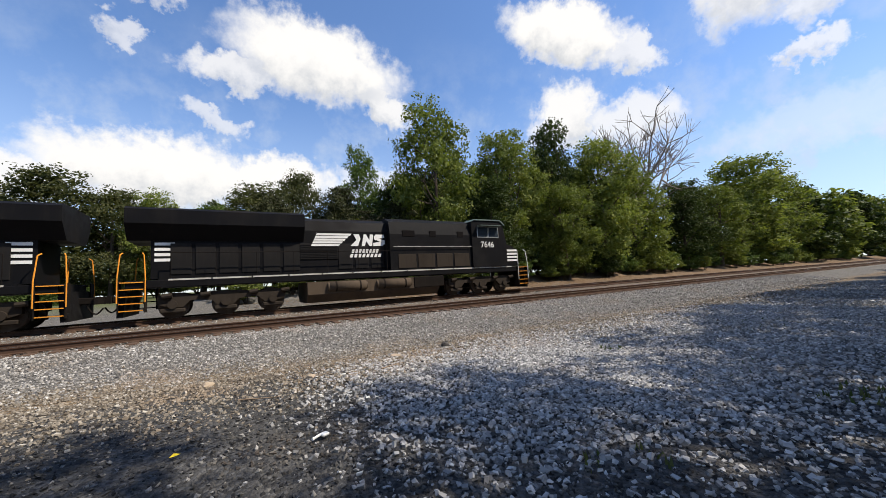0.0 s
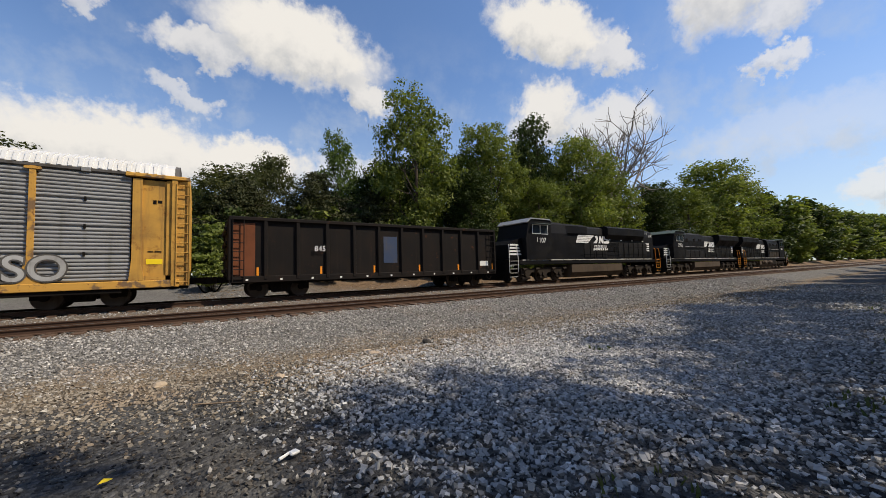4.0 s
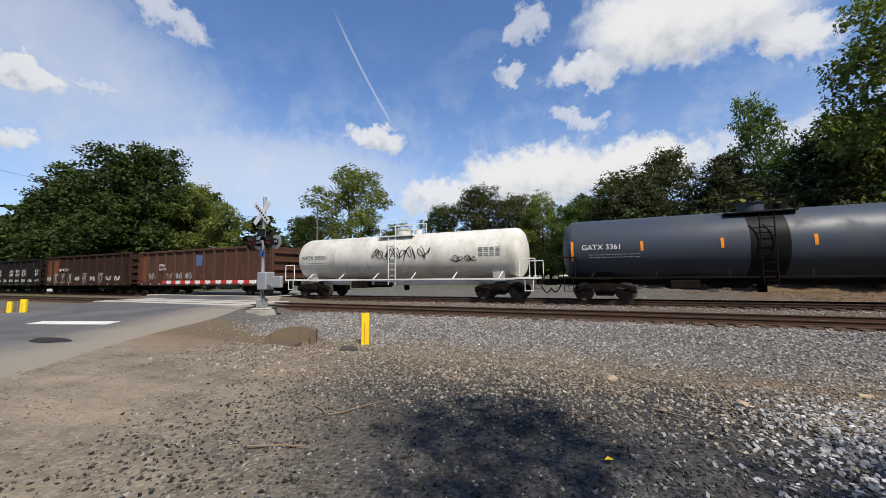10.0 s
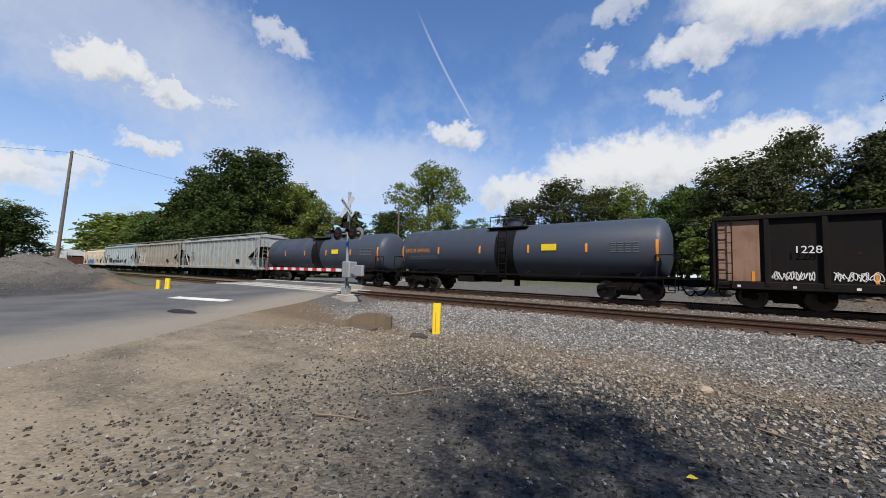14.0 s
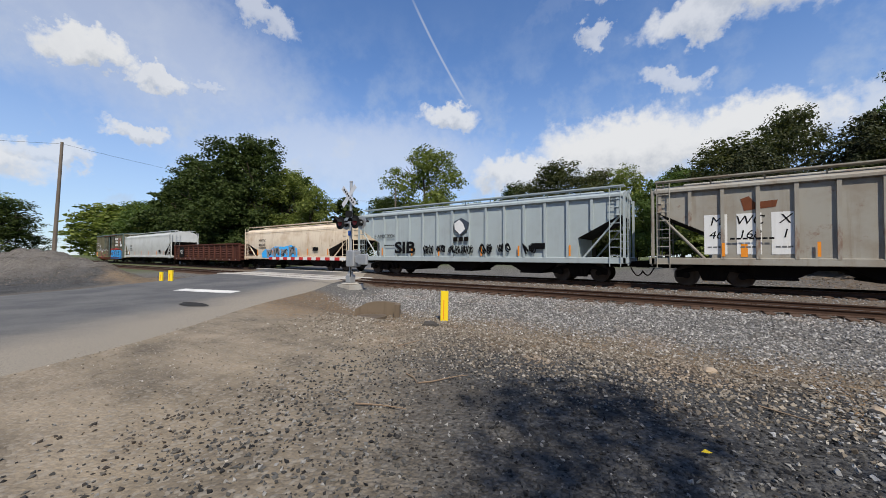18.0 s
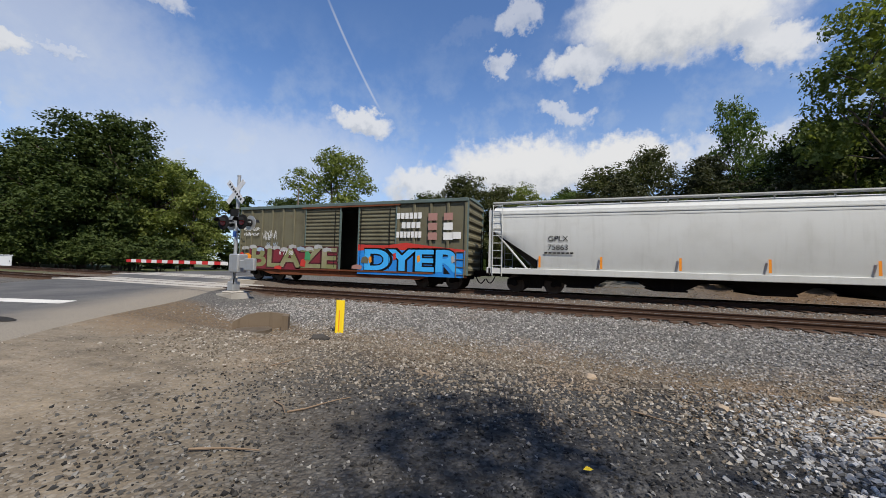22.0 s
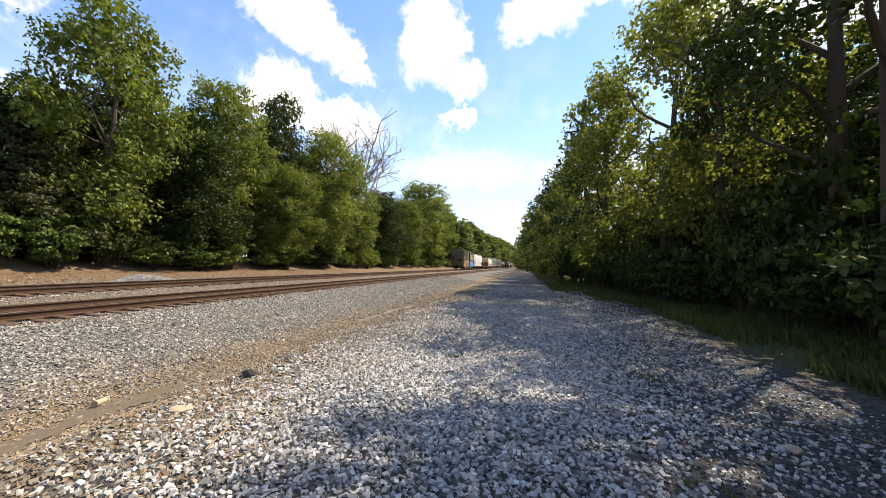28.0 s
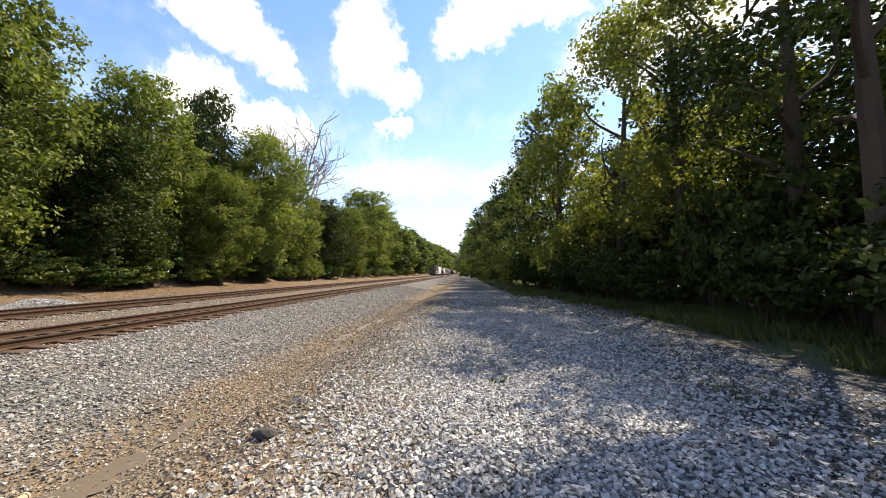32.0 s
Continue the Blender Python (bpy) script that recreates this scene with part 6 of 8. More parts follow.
def post_paint():
    """Yellow paint worn to grey and rust in broad patches."""
    m, t, p = nodes("worn_yellow_post_paint")
    c = mixc(t, ramp(t, noisy(t, 1.6, 4, coord="Object"), 0.50, 0.60, 0.0, 0.9), (0.52, 0.285, 0.06), (0.10, 0.075, 0.06))
    oi = t.nodes.new("ShaderNodeObjectInfo")
    c = mixc(t, math_(t, "MULTIPLY", oi.outputs["Random"], 0.35), c, (0.36, 0.17, 0.04))
    c = mixc(t, ramp(t, noisy(t, 5, 6, 0.7), 0.58, 0.66, 0.0, 0.85), c, (0.15, 0.05, 0.02))
    link(t, c, p.inputs["Base Color"])
    p.inputs["Roughness"].default_value = 0.7
    p.inputs["Specular IOR Level"].default_value = 0.2
    bump(t, p, noisy(t, 40, 3), 0.12, 0.01)
    return m


M["yellowpost"] = post_paint()
M["grimy"] = paint("grimy_grey_chord", (0.10, 0.095, 0.09), (0.05, 0.04, 0.03), 0.7, 0.7, rust=0.2)
M["galv2"] = paint("clean_galvanised_panel", (0.255, 0.257, 0.257), (0.13, 0.118, 0.10), 0.55, 0.55, 0.1)
M["chalk"] = paint("chalky_white_spray_paint", (0.40, 0.40, 0.39), (0.15, 0.14, 0.13), 0.7, 0.7)
M["chalkblue"] = paint("pale_blue_spray_paint", (0.30, 0.38, 0.48), (0.15, 0.16, 0.18), 0.5, 0.7)


M["olivel"] = paint("pale_olive_spray_paint", (0.19, 0.20, 0.085), (0.34, 0.30, 0.22), 0.8, 0.6, streak=False)
M["bluel"] = paint("light_blue_spray_paint", (0.05, 0.40, 0.85), (0.03, 0.2, 0.5), 0.2, 0.5, streak=False)
M["maroon"] = paint("maroon_spray_paint", (0.075, 0.018, 0.022), (0.05, 0.02, 0.02), 0.3, 0.6, streak=False)
M["greenspray"] = paint("green_spray_paint", (0.06, 0.28, 0.12), (0.05, 0.12, 0.06), 0.3, 0.6, streak=False)
M["darkred"] = paint("dark_red_spray_paint", (0.17, 0.02, 0.03), (0.1, 0.02, 0.02), 0.2, 0.5, streak=False)


def fat(text, size, parent, x, y, z, edge, fill, width, grow, inner=0.0):
    """Bold spray-painted letters with a contrasting edge."""
    for k, (m, off) in enumerate(((edge, grow), (fill, inner or grow * 0.25))):
        cu = bpy.data.curves.new("t", "FONT")
        cu.body, cu.size, cu.extrude, cu.offset = text, size, 0.0, off
        cu.align_x, cu.align_y = "CENTER", "CENTER"
        o = new("t", cu)
        bpy.context.view_layer.update()
        me = bpy.data.meshes.new_from_object(o.evaluated_get(bpy.context.evaluated_depsgraph_get()))
        bpy.data.objects.remove(o)
        xs = [v.co.x for v in me.vertices]
        sx = (width - 2 * (grow - off)) / (max(xs) - min(xs))
        me.transform(Matrix.Rotation(radians(90), 4, "X") @ Matrix.Diagonal((sx, 1, 1, 1)))
        me.materials.clear()
        me.materials.append(m)
        put("graffiti", me, parent, (x, y - 0.006 * k, z), label="bold spray-painted graffiti letters")


def boxcar(label, L):
    ob = car("boxcar", label, L, L / 2 - 2.4)
    h = L / 2 - 0.62
    z0, top = 0.72, 4.52
    d0, o0, o1, d1 = -2.44, 0.1, 1.28, 3.69
    for s in (-1, 1):
        if s < 0:
            part("side_wall", B().box(-h, d0, -1.46, -1.38, z0, top), M["olive"], ob)
            part("side_wall", B().box(d1, h, -1.46, -1.38, z0, top), M["olive"], ob)
            for a, c in ((d0, o0), (o1, d1)):
                db = B()
                prof = [(-1.42, z0 + 0.1)]
                n = 17
                for k in range(n):
                    z = z0 + 0.1 + (top - 0.25 - z0) * k / n
                    dz = (top - 0.25 - z0) / n
                    prof += [(-1.50, z + dz * 0.15), (-1.50, z + dz * 0.45), (-1.46, z + dz * 0.6), (-1.46, z + dz)]
                prof.append((-1.42, top - 0.15))
                db.prism(prof, a + 0.03, c - 0.03, "x")
                part("door", db, M["olive"], ob, "corrugated olive sliding door, half open")
                part("door_frame", B().box(a, a + 0.06, -1.54, -1.42, z0, top).box(c - 0.06, c, -1.54, -1.42, z0, top), M["teal"], ob)
            part("door_rail", B().box(d0 - 0.2, d1 + 2.2, -1.58, -1.46, z0 + 0.02, z0 + 0.1).box(d0 - 0.2, d1 + 0.2, -1.58, -1.46, top - 0.16, top - 0.08), M["rusty"], ob)
            lb = B()
            for x in (o0 - 0.35, o1 + 0.2, d1 - 0.4):
                lb.cyl((x, -1.55, z0 + 0.2), (x, -1.55, top - 0.3), 0.02, 6)
            part("door_bars", lb, M["truck"], ob)
        else:
            part("side_wall", B().box(-h, h, 1.38, 1.46, z0, top), M["olive"], ob)
        part("side_sill", B().prism([(-h, z0 + 0.02), (h, z0 + 0.02), (h, z0 - 0.12), (h - 2.0, z0 - 0.12), (h - 2.6, z0 - 0.3), (-h + 2.6, z0 - 0.3), (-h + 2.0, z0 - 0.12), (-h, z0 - 0.12)], s * 1.4, s * 1.47), M["rusty"], ob)
        part("eave", B().box(-h - 0.05, h + 0.05, min(s * 1.4, s * 1.58), max(s * 1.4, s * 1.58), top - 0.08, top + 0.1, 0.02), M["teal"], ob)
    post = B().box(-0.07, 0.07, -1.54, -1.45, z0, top - 0.08, 0.02).mesh("side_post", M["olive"])
    for x in [-h + 0.08 + i * (d0 + h - 0.1) / 6 for i in range(7)] + [d1 + 0.07 + i * (h - d1 - 0.14) / 4 for i in range(5)]:
        put("side_post", post, ob, (x, 0, 0))
        put("side_post", post, ob, (x, 0, 0), 180)
    roof = [(-1.56, top + 0.08), (-0.8, top + 0.2), (0, top + 0.25), (0.8, top + 0.2), (1.56, top + 0.08)]
    part("roof", B().prism(roof, -h - 0.05, h + 0.05, "x"), M["teal"], ob)
    seam = B()
    for i in range(14):
        x = -h + 0.3 + i * (2 * h - 0.6) / 13
        seam.prism([(y, z + 0.035) for y, z in roof], x - 0.05, x + 0.05, "x")
    part("roof_seams", seam, M["teal"], ob)
    for e in (-1, 1):
        part("end_wall", B().box(min(e * h, e * (h - 0.08)), max(e * h, e * (h - 0.08)), -1.4, 1.4, z0, top + 0.12), M["olive"], ob)
        eb = B()
        for k in range(9):
            z = z0 + 0.15 + k * 0.42
            eb.prism([(e * h, z), (e * (h + 0.09), z + 0.08), (e * (h + 0.09), z + 0.2), (e * h, z + 0.28)], -1.4, 1.4)
        part("end_corrugation", eb, M["olive"], ob)
        for s in (-1, 1):
            ladder(ob, e * (h - 0.32), s * 1.58, 0.6, 1.9 if s * e < 0 else 3.0, M["olive"])
            part("corner_post", B().box(min(e * h, e * (h + 0.06)), max(e * h, e * (h + 0.06)), s * 1.46 - 0.06, s * 1.46 + 0.06, z0, top), M["teal"], ob)
        ladder(ob, e * (h + 0.13), 1.05, 0.7, 3.2, M["truck"], along="y")
    part("floor", B().box(-h + 0.1, h - 0.1, -1.37, 1.37, z0 - 0.1, z0 + 0.06), M["truck"], ob)
    part("brake_wheel", B().cyl((-h - 0.12, -0.7, 2.2), (-h - 0.17, -0.7, 2.2), 0.26, 18), M["truck"], ob)
    part("uncoupling_lever", B().cyl((-L / 2 + 0.5, -1.4, 0.75), (-L / 2 + 0.35, -0.2, 0.85), 0.02, 6).cyl((-L / 2 + 0.45, -1.45, 0.75), (-L / 2 + 0.35, -1.45, 0.4), 0.02, 6), M["truck"], ob)
    part("centre_sill", B().box(-L / 2 + 0.7, L / 2 - 0.7, -0.3, 0.3, 0.5, z0 - 0.08), M["truck"], ob)
    # painted-out panels and three rows of letter blocks, number bars, tags
    y = -1.548
    for i, (z, n, w) in enumerate(((3.62, 6, 1.5), (3.12, 4, 1.15), (2.62, 7, 1.5))):
        bars(ob, "lettering_bar", d1 + 0.02 + (0.3 if i == 1 else 0.0), d1 + 0.02 + w + (0.3 if i == 1 else 0), z, 0.32, n, y, M["stripe"])
    for k in range(6):
        x, z = d1 + 1.85 + (k % 2) * 0.85, 2.5 + (k // 2) * 0.5
        plate(ob, "painted_square", [(x, z), (x + 0.5, z), (x + 0.5, z + 0.38), (x, z + 0.38)], y - 0.002, M["stripe"] if k in (1, 3) else M["pinkw"])
    plate(ob, "graffiti", [(d1 - 2.35, 0.62), (h - 0.1, 0.6), (h - 0.05, 1.95), (d1 + 0.5, 2.1), (d1 - 2.35, 2.0)], y - 0.004, M["blue"], "bright blue graffiti background", 0.003)
    plate(ob, "graffiti", [(d1 - 2.35, 1.9), (d1 - 1.2, 2.02), (d1 + 0.5, 1.95), (h - 0.1, 1.85), (h - 0.1, 2.0), (h - 1.4, 2.12), (d1 + 0.6, 2.35), (d1 - 0.6, 2.2), (d1 - 2.35, 2.25)], y - 0.0075, M["red"], "red upper edge of a graffiti piece", 0.002)
    fat("DYER", 1.5, ob, (d1 - 2.2 + h - 0.15) / 2, y - 0.011, 1.36, M["black2"], M["bluel"], h - d1 + 1.9, 0.14, 0.05)
    for k, (x, z, m) in enumerate(((d1 - 1.6, 1.4, "orange"), (d1 - 0.1, 1.6, "red"), (d1 + 1.3, 1.5, "orange"), (h - 0.75, 1.5, "chalk"))):
        plate(ob, "graffiti", [(x, z - 0.2), (x + 0.16, z - 0.1), (x + 0.12, z + 0.22), (x - 0.04, z + 0.15)], y - 0.019, M[m], "bright accent in a graffiti piece", 0.002)
    plate(ob, "graffiti", [(-h + 0.9, 0.72), (-0.05, 0.72), (-0.05, 1.95), (-2.4, 2.0), (-h + 0.9, 2.0)], y - 0.003, M["darkred"], "dark red graffiti background", 0.002)
    fat("BLAZE", 1.6, ob, (-h + 0.95) / 2, y - 0.008, 1.38, M["maroon"], M["olivel"], h - 1.0, 0.13, 0.045)
    for k in range(11):                   # white caps along the tops of the letters
        x = -h + 0.55 + k * (h - 1.0) / 10.5
        top_z = 2.0 + 0.09 * math.sin(k * 2.3)
        plate(ob, "graffiti", [(x - 0.28, top_z - 0.06), (x - 0.1, top_z - 0.13), (x + 0.12, top_z - 0.05), (x + 0.34, top_z - 0.1), (x + 0.3, top_z + 0.08), (x, top_z + 0.15), (x - 0.25, top_z + 0.08)], y - 0.024 - 0.002 * (k % 2), M["chalk"] if k not in (2, 7) else M["chalkblue"], "white cap of spray paint", 0.0015)
    for k, (x0, x1, z0_, z1, m) in enumerate(((0.1, 0.55, 1.2, 1.75, "red"), (0.5, 1.1, 1.3, 1.7, "orange"), (0.15, 1.2, 0.95, 1.2, "safety"), (0.1, 0.9, 0.7, 0.9, "greenspray"), (0.9, 1.5, 0.72, 0.95, "chalk"), (5.3, 5.75, 1.35, 1.85, "greenspray"), (5.0, 5.4, 0.95, 1.4, "red"), (8.6, 9.3, 0.9, 1.15, "pinkw"), (9.2, 9.7, 1.25, 1.6, "olive"), (3.0, 3.6, 0.75, 0.95, "red"))):
        w = x1 - x0
        plate(ob, "graffiti", [(-h + x0, z0_), (-h + x1 - 0.1 * w, z0_ - 0.04), (-h + x1, z0_ + (z1 - z0_) * 0.6), (-h + x0 + 0.55 * w, z1), (-h + x0 + 0.05, z1 - 0.08)], y - 0.030, M[m], "bright patch of spray paint", 0.002)
    for r in range(2):
        scrawl(ob, -h + 0.35, -h + 1.7, 2.75 + r * 0.33, 3.0 + r * 0.33, y - 0.003, M["stripe"], 4, 9 + r, t=0.022)
    scrawl(ob, -h + 1.9, -h + 3.1, 2.45, 3.15, y - 0.003, M["stripe"], 3, 14, t=0.022)
    words("SS  W", 0.36, M["chalkblue"], ob, -h + 2.75, y - 0.028, 2.2, "faded reporting mark")
    words("6 77 88", 0.36, M["stripe"], ob, -h + 3.9, y - 0.034, 1.72, "faded white car number")
    plate(ob, "data_panel", [(h - 0.75, 2.55), (h - 0.3, 2.55), (h - 0.3, 2.9), (h - 0.75, 2.9)], y - 0.002, M["stripe"])
    return ob


# -- the consist --
ENDS = [20.7, -1.55, -23.8, -46.0, -62.2, -91.2, -119.5, -134.25, -148.8, -165.2, -182.2, -198.6, -214.6, -230.7, -247.3, -263.6, -282.75, -301.0, -319.2, -335.3, -352.9, -372.8, -389.3]
LEN = [a - b for a, b in zip(ENDS, ENDS[1:])]
CARS = []


def consist():
    c = []
    c.append((locomotive("7646", LEN[0], "black diesel locomotive with white stripes and brown dust", dusty=True), 0))
    c.append((locomotive("7592", LEN[1], "black diesel locomotive with white nose stripes"), 180))
    c.append((locomotive("1107", LEN[2], "glossy black diesel locomotive with white stripes", emd=True), 180))
    g, h, pan, w = gondola("dark grey high-sided gondola with orange reflectors", LEN[3], 3.45, "gondk", 11, "845")
    plate(g, "blue_patch", [(pan(5) - 0.4, 1.5), (pan(5) + 0.4, 1.5), (pan(5) + 0.4, 2.9), (pan(5) - 0.4, 2.9)], -1.446, paint("faded_blue_patch", (0.03, 0.05, 0.10), amount=0.5))
    plate(g, "rusty_end", [(-h + 0.1, 1.0), (-h + 1.0, 1.0), (-h + 1.0, 3.3), (-h + 0.1, 3.3)], -1.447, M["rusty"])
    plate(g, "data_panel", [(h - 1.4, 1.25), (h - 0.6, 1.25), (h - 0.6, 1.55), (h - 1.4, 1.55)], -1.446, M["stripe"])
    c.append((g, 0))
    P = [-8.9, -6.85, -4.03, -1.17, 1.66, 4.59, 7.48, 9.44]
    a = autorack("yellow and galvanised autorack with pale roof and black graffiti", LEN[4], "543066", "CPAA", P, "roofw", True, 1)
    fat("INFORIK", 1.45, a, 2.9, -1.57, 1.35, M["chalk"], M["black2"], 6.6, 0.16, 0.085)
    fat("ROKSO", 1.2, a, 8.35, -1.57, 1.4, M["grimy"], M["chalk"], 4.0, 0.06)
    scrawl(a, -11.0, -7.5, 1.1, 1.9, -1.575, M["pinkw"], 4, 33, "faded pink scrawl")
    c.append((a, 0))
    a = autorack("yellow and galvanised autorack with grey roof and rusty posts", LEN[5], "970682", "TTGX", P, "galv2", False, 2)
    plate(a, "shield", [(-8.5, 2.9), (-8.2, 2.75), (-7.5, 2.75), (-7.2, 2.9), (-7.15, 3.9), (-7.3, 4.1), (-7.85, 4.2), (-8.4, 4.1), (-8.55, 3.9)], -1.565, M["stripe"], "faded white shield emblem")
    plate(a, "shield_band", [(-8.5, 3.55), (-7.2, 3.55), (-7.18, 3.95), (-8.52, 3.95)], -1.573, M["chalkblue"])
    plate(a, "shield_board", [(-8.75, 2.55), (-6.95, 2.55), (-6.95, 4.35), (-8.75, 4.35)], -1.545, M["grimy"], "rusty board behind the shield")
    for k in range(6):
        plate(a, "shield_bar", [(-8.35 + k * 0.19, 2.85), (-8.27 + k * 0.19, 2.85), (-8.27 + k * 0.19, 3.5), (-8.35 + k * 0.19, 3.5)], -1.571, M["galv"])
    for k, (word, x0, x1, fill) in enumerate((("OR", -3.85, -2.2, "chalk"), ("KIK", -1.6, 0.6, "chalk"), ("WITHR", 2.1, 7.2, "chalkblue"))):
        plate(a, "graffiti", [(x0 - 0.1, 0.62), (x0 + 0.5 * (x1 - x0), 0.55), (x1 + 0.1, 0.62), (x1 + 0.15, 1.3), (x0 + 0.6 * (x1 - x0), 1.6), (x0 + 0.1, 1.55)], -1.562, M["chalkblue" if k < 2 else "grimy"], "pale spray-paint fill behind graffiti letters", 0.003)
        fat(word, 1.3, a, (x0 + x1) / 2, -1.57, 1.12, M["black2"], M[fill], x1 - x0, 0.15, 0.035)
        scrawl(a, x0, x1, 0.7, 1.65, -1.582, M["black2"], 2 + 2 * (k // 2), 33 + k, "black spray-paint line", 0.05)
    c.append((a, 0))
    t = tank_car("white tank car with a brown middle band", LEN[6], 6.25, 1.38, 2.42, "tankw", "112066", "TILX", True, "white", band=(-1.45, 1.5, "tankband"), strips_n=6, gear="tankband", rise=0.22)
    plate(t, "placard", [(2.0, 2.3), (2.9, 2.3), (2.9, 2.55), (2.0, 2.55)], -1.395, M["safety"])
    c.append((t, 0))
    c.append((tank_car("black tank car with orange reflectors", LEN[7], 6.45, 1.5, 2.37, "tankb", "73330", "GATX", band=(-0.4, 0.45, "dark"), saddle="tankb"), 0))
    c.append((tank_car("blue-black tank car with orange reflectors", LEN[8], 7.55, 1.44, 2.35, "tanku", "3361", "GATX", band=(-0.5, 0.7, "tankb"), saddle="tankb", strips_n=6), 0))
    t = tank_car("dirty white tank car with railings and a ladder", LEN[9], 7.4, 1.34, 2.37, "tankd", "205021", "NATX", True, "white", strips_n=0, rise=0.75)
    scrawl(t, -1.4, 2.4, 2.1, 2.9, -1.36, M["black2"], 4, 51, "dark spray-paint scrawl", 0.045)
    scrawl(t, 3.6, 5.0, 1.9, 2.3, -1.36, M["black2"], 2, 52, "dark spray-paint scrawl", 0.04)
    c.append((t, 0))
    g, h, pan, w = gondola("rusty brown gondola with white numbers and blue patch", LEN[10], 3.32, "brown", 13, "101419", "SWIX\n", "rusty", 1)
    plate(g, "blue_patch", [(pan(6) - 0.35, 2.15), (pan(6) + 0.3, 2.2), (pan(6) + 0.4, 2.95), (pan(6) - 0.4, 3.0)], -1.446, paint("chalky_blue_patch", (0.07, 0.12, 0.25), amount=0.5))
    for i in (1, 3, 4, 5):
        scrawl(g, pan(i) - 0.4, pan(i) + 0.4, 1.15, 1.75, -1.456, M["chalk"] if i != 3 else M["olivel"], 2, 61 + i, t=0.035)
    c.append((g, 0))
    g, h, pan, w = gondola("dark brown gondola with rust-orange end and white scrawls", LEN[11], 3.4, "brown2", 11, "7214", "HPTX", "rusty")
    for i, ch in ((1, "E"), (2, "Y"), (3, "8"), (5, "R"), (7, "O")):
        plate(g, "graffiti", [(pan(i) - 0.42, 1.0), (pan(i) + 0.42, 1.0), (pan(i) + 0.4, 1.8), (pan(i) - 0.38, 1.85)], -1.452, M["chalk"], "white painted square", 0.002)
        plate(g, "graffiti", [(pan(i) - 0.37, 1.05), (pan(i) + 0.37, 1.05), (pan(i) + 0.35, 1.75), (pan(i) - 0.33, 1.8)], -1.456, M["brown2"], "dark square inside the white outline", 0.002)
        words(ch, 0.8, M["chalk"], g, pan(i), -1.462, 1.4, "white spray-painted letter", name="graffiti")
    for i in (0, 4, 6, 8, 9):
        scrawl(g, pan(i) - 0.5, pan(i) + 0.45, 1.1, 1.6, -1.46, M["stripe"], 2, 70 + i, t=0.035)
    c.append((g, 0))
    g, h, pan, w = gondola("black gondola covered with white graffiti", LEN[12], 3.3, "gondk", 10, "1228", "", "palerust", 1, mark_pan=1)
    for i in range(0, 10):
        if i:
            scrawl(g, pan(i) - 0.55, pan(i) + 0.55, 1.05, 1.4, -1.46, M["stripe"], 4, 80 + i, t=0.024)
        if i in (3, 5, 6, 7, 9):
            for r in range(2):
                scrawl(g, pan(i) - 0.5, pan(i) + 0.45, 1.65 + r * 0.36, 2.05 + r * 0.36, -1.46, M["stripe"], 3, 90 + 7 * r + i, t=0.026)
    c.append((g, 0))
    for i, num in ((13, "647452"), (14, "645918")):
        t = tank_car("blue-grey tank car with a yellow placard", LEN[i], 7.55, 1.45, 2.3, "tanku", num if i == 13 else "", "UTLX", band=(-0.5, 0.6, "tankb"), saddle="tankb", strips_n=6, ink="rustyrail")
        plate(t, "placard", [(2.1, 2.25), (2.85, 2.25), (2.85, 2.57), (2.1, 2.57)], -1.462, M["safety"], "yellow placard")
        c.append((t, 0))
    g, h, f = hopper("weathered grey ribbed covered hopper", LEN[15], 3.95, "hopg", 17, "21915", "PLCX", 4)
    c.append((g, 0))
    g, h, f = hopper("rust-stained white ribbed covered hopper", LEN[16], 3.95, "hopr", 16, "", "", 4)
    for x, top_w, low_w in ((-6.46, "M", "46"), (-5.46, "WC", "168"), (-4.47, "X", "1")):
        plate(g, "mark_panel", [(x - 0.36, 1.3), (x + 0.36, 1.3), (x + 0.36, 2.85), (x - 0.36, 2.85)], -1.452, M["stripe"], "white patch behind the reporting mark")
        words(top_w, 0.48, M["black2"], g, x, -1.462, 2.58, "black reporting mark", 0.2)
        words(low_w, 0.44, M["black2"], g, x, -1.462, 2.05, "black car number", 0.2)
        bars(g, "small_print", x - 0.25, x + 0.25, 1.55, 0.06, 3, -1.46, M["galv"])
    plate(g, "rust_stain", [(-5.6, 2.95), (-4.7, 3.05), (-4.65, 3.3), (-5.3, 3.25), (-5.45, 3.5), (-5.7, 3.4)], -1.456, M["rusty"], "rust stain", 0.002)
    plate(g, "reflector", [(-5.7, 1.2), (-5.5, 1.2), (-5.5, 1.7), (-5.7, 1.7)], -1.456, M["orange"])
    c.append((g, 0))
    g, h, f = hopper("blue-grey ribbed covered hopper with dark graffiti", LEN[17], 3.98, "hopb", 15, "", "", 3)
    words("E AMX 8004", 0.36, M["black"], g, -6.0, f - 0.012, 2.5, "black reporting mark and number")
    plate(g, "emblem", [(-0.45, 2.75), (0.0, 2.4), (0.55, 2.75), (0.62, 3.1), (0.1, 3.4), (-0.42, 3.2)], f - 0.004, M["tanku"], "blue and white leaf emblem")
    plate(g, "emblem_leaf", [(-0.35, 2.75), (0.0, 2.45), (0.35, 2.75), (0.2, 3.1), (-0.05, 3.3), (-0.38, 3.1)], f - 0.012, M["stripe"])
    bars(g, "emblem_bar", -0.45, 0.65, 2.05, 0.26, 3, f - 0.006, M["truck"])
    fat("SIB", 1.0, g, -4.2, f - 0.004, 1.7, M["black"], M["black"], 1.75, 0.035, 0.03)
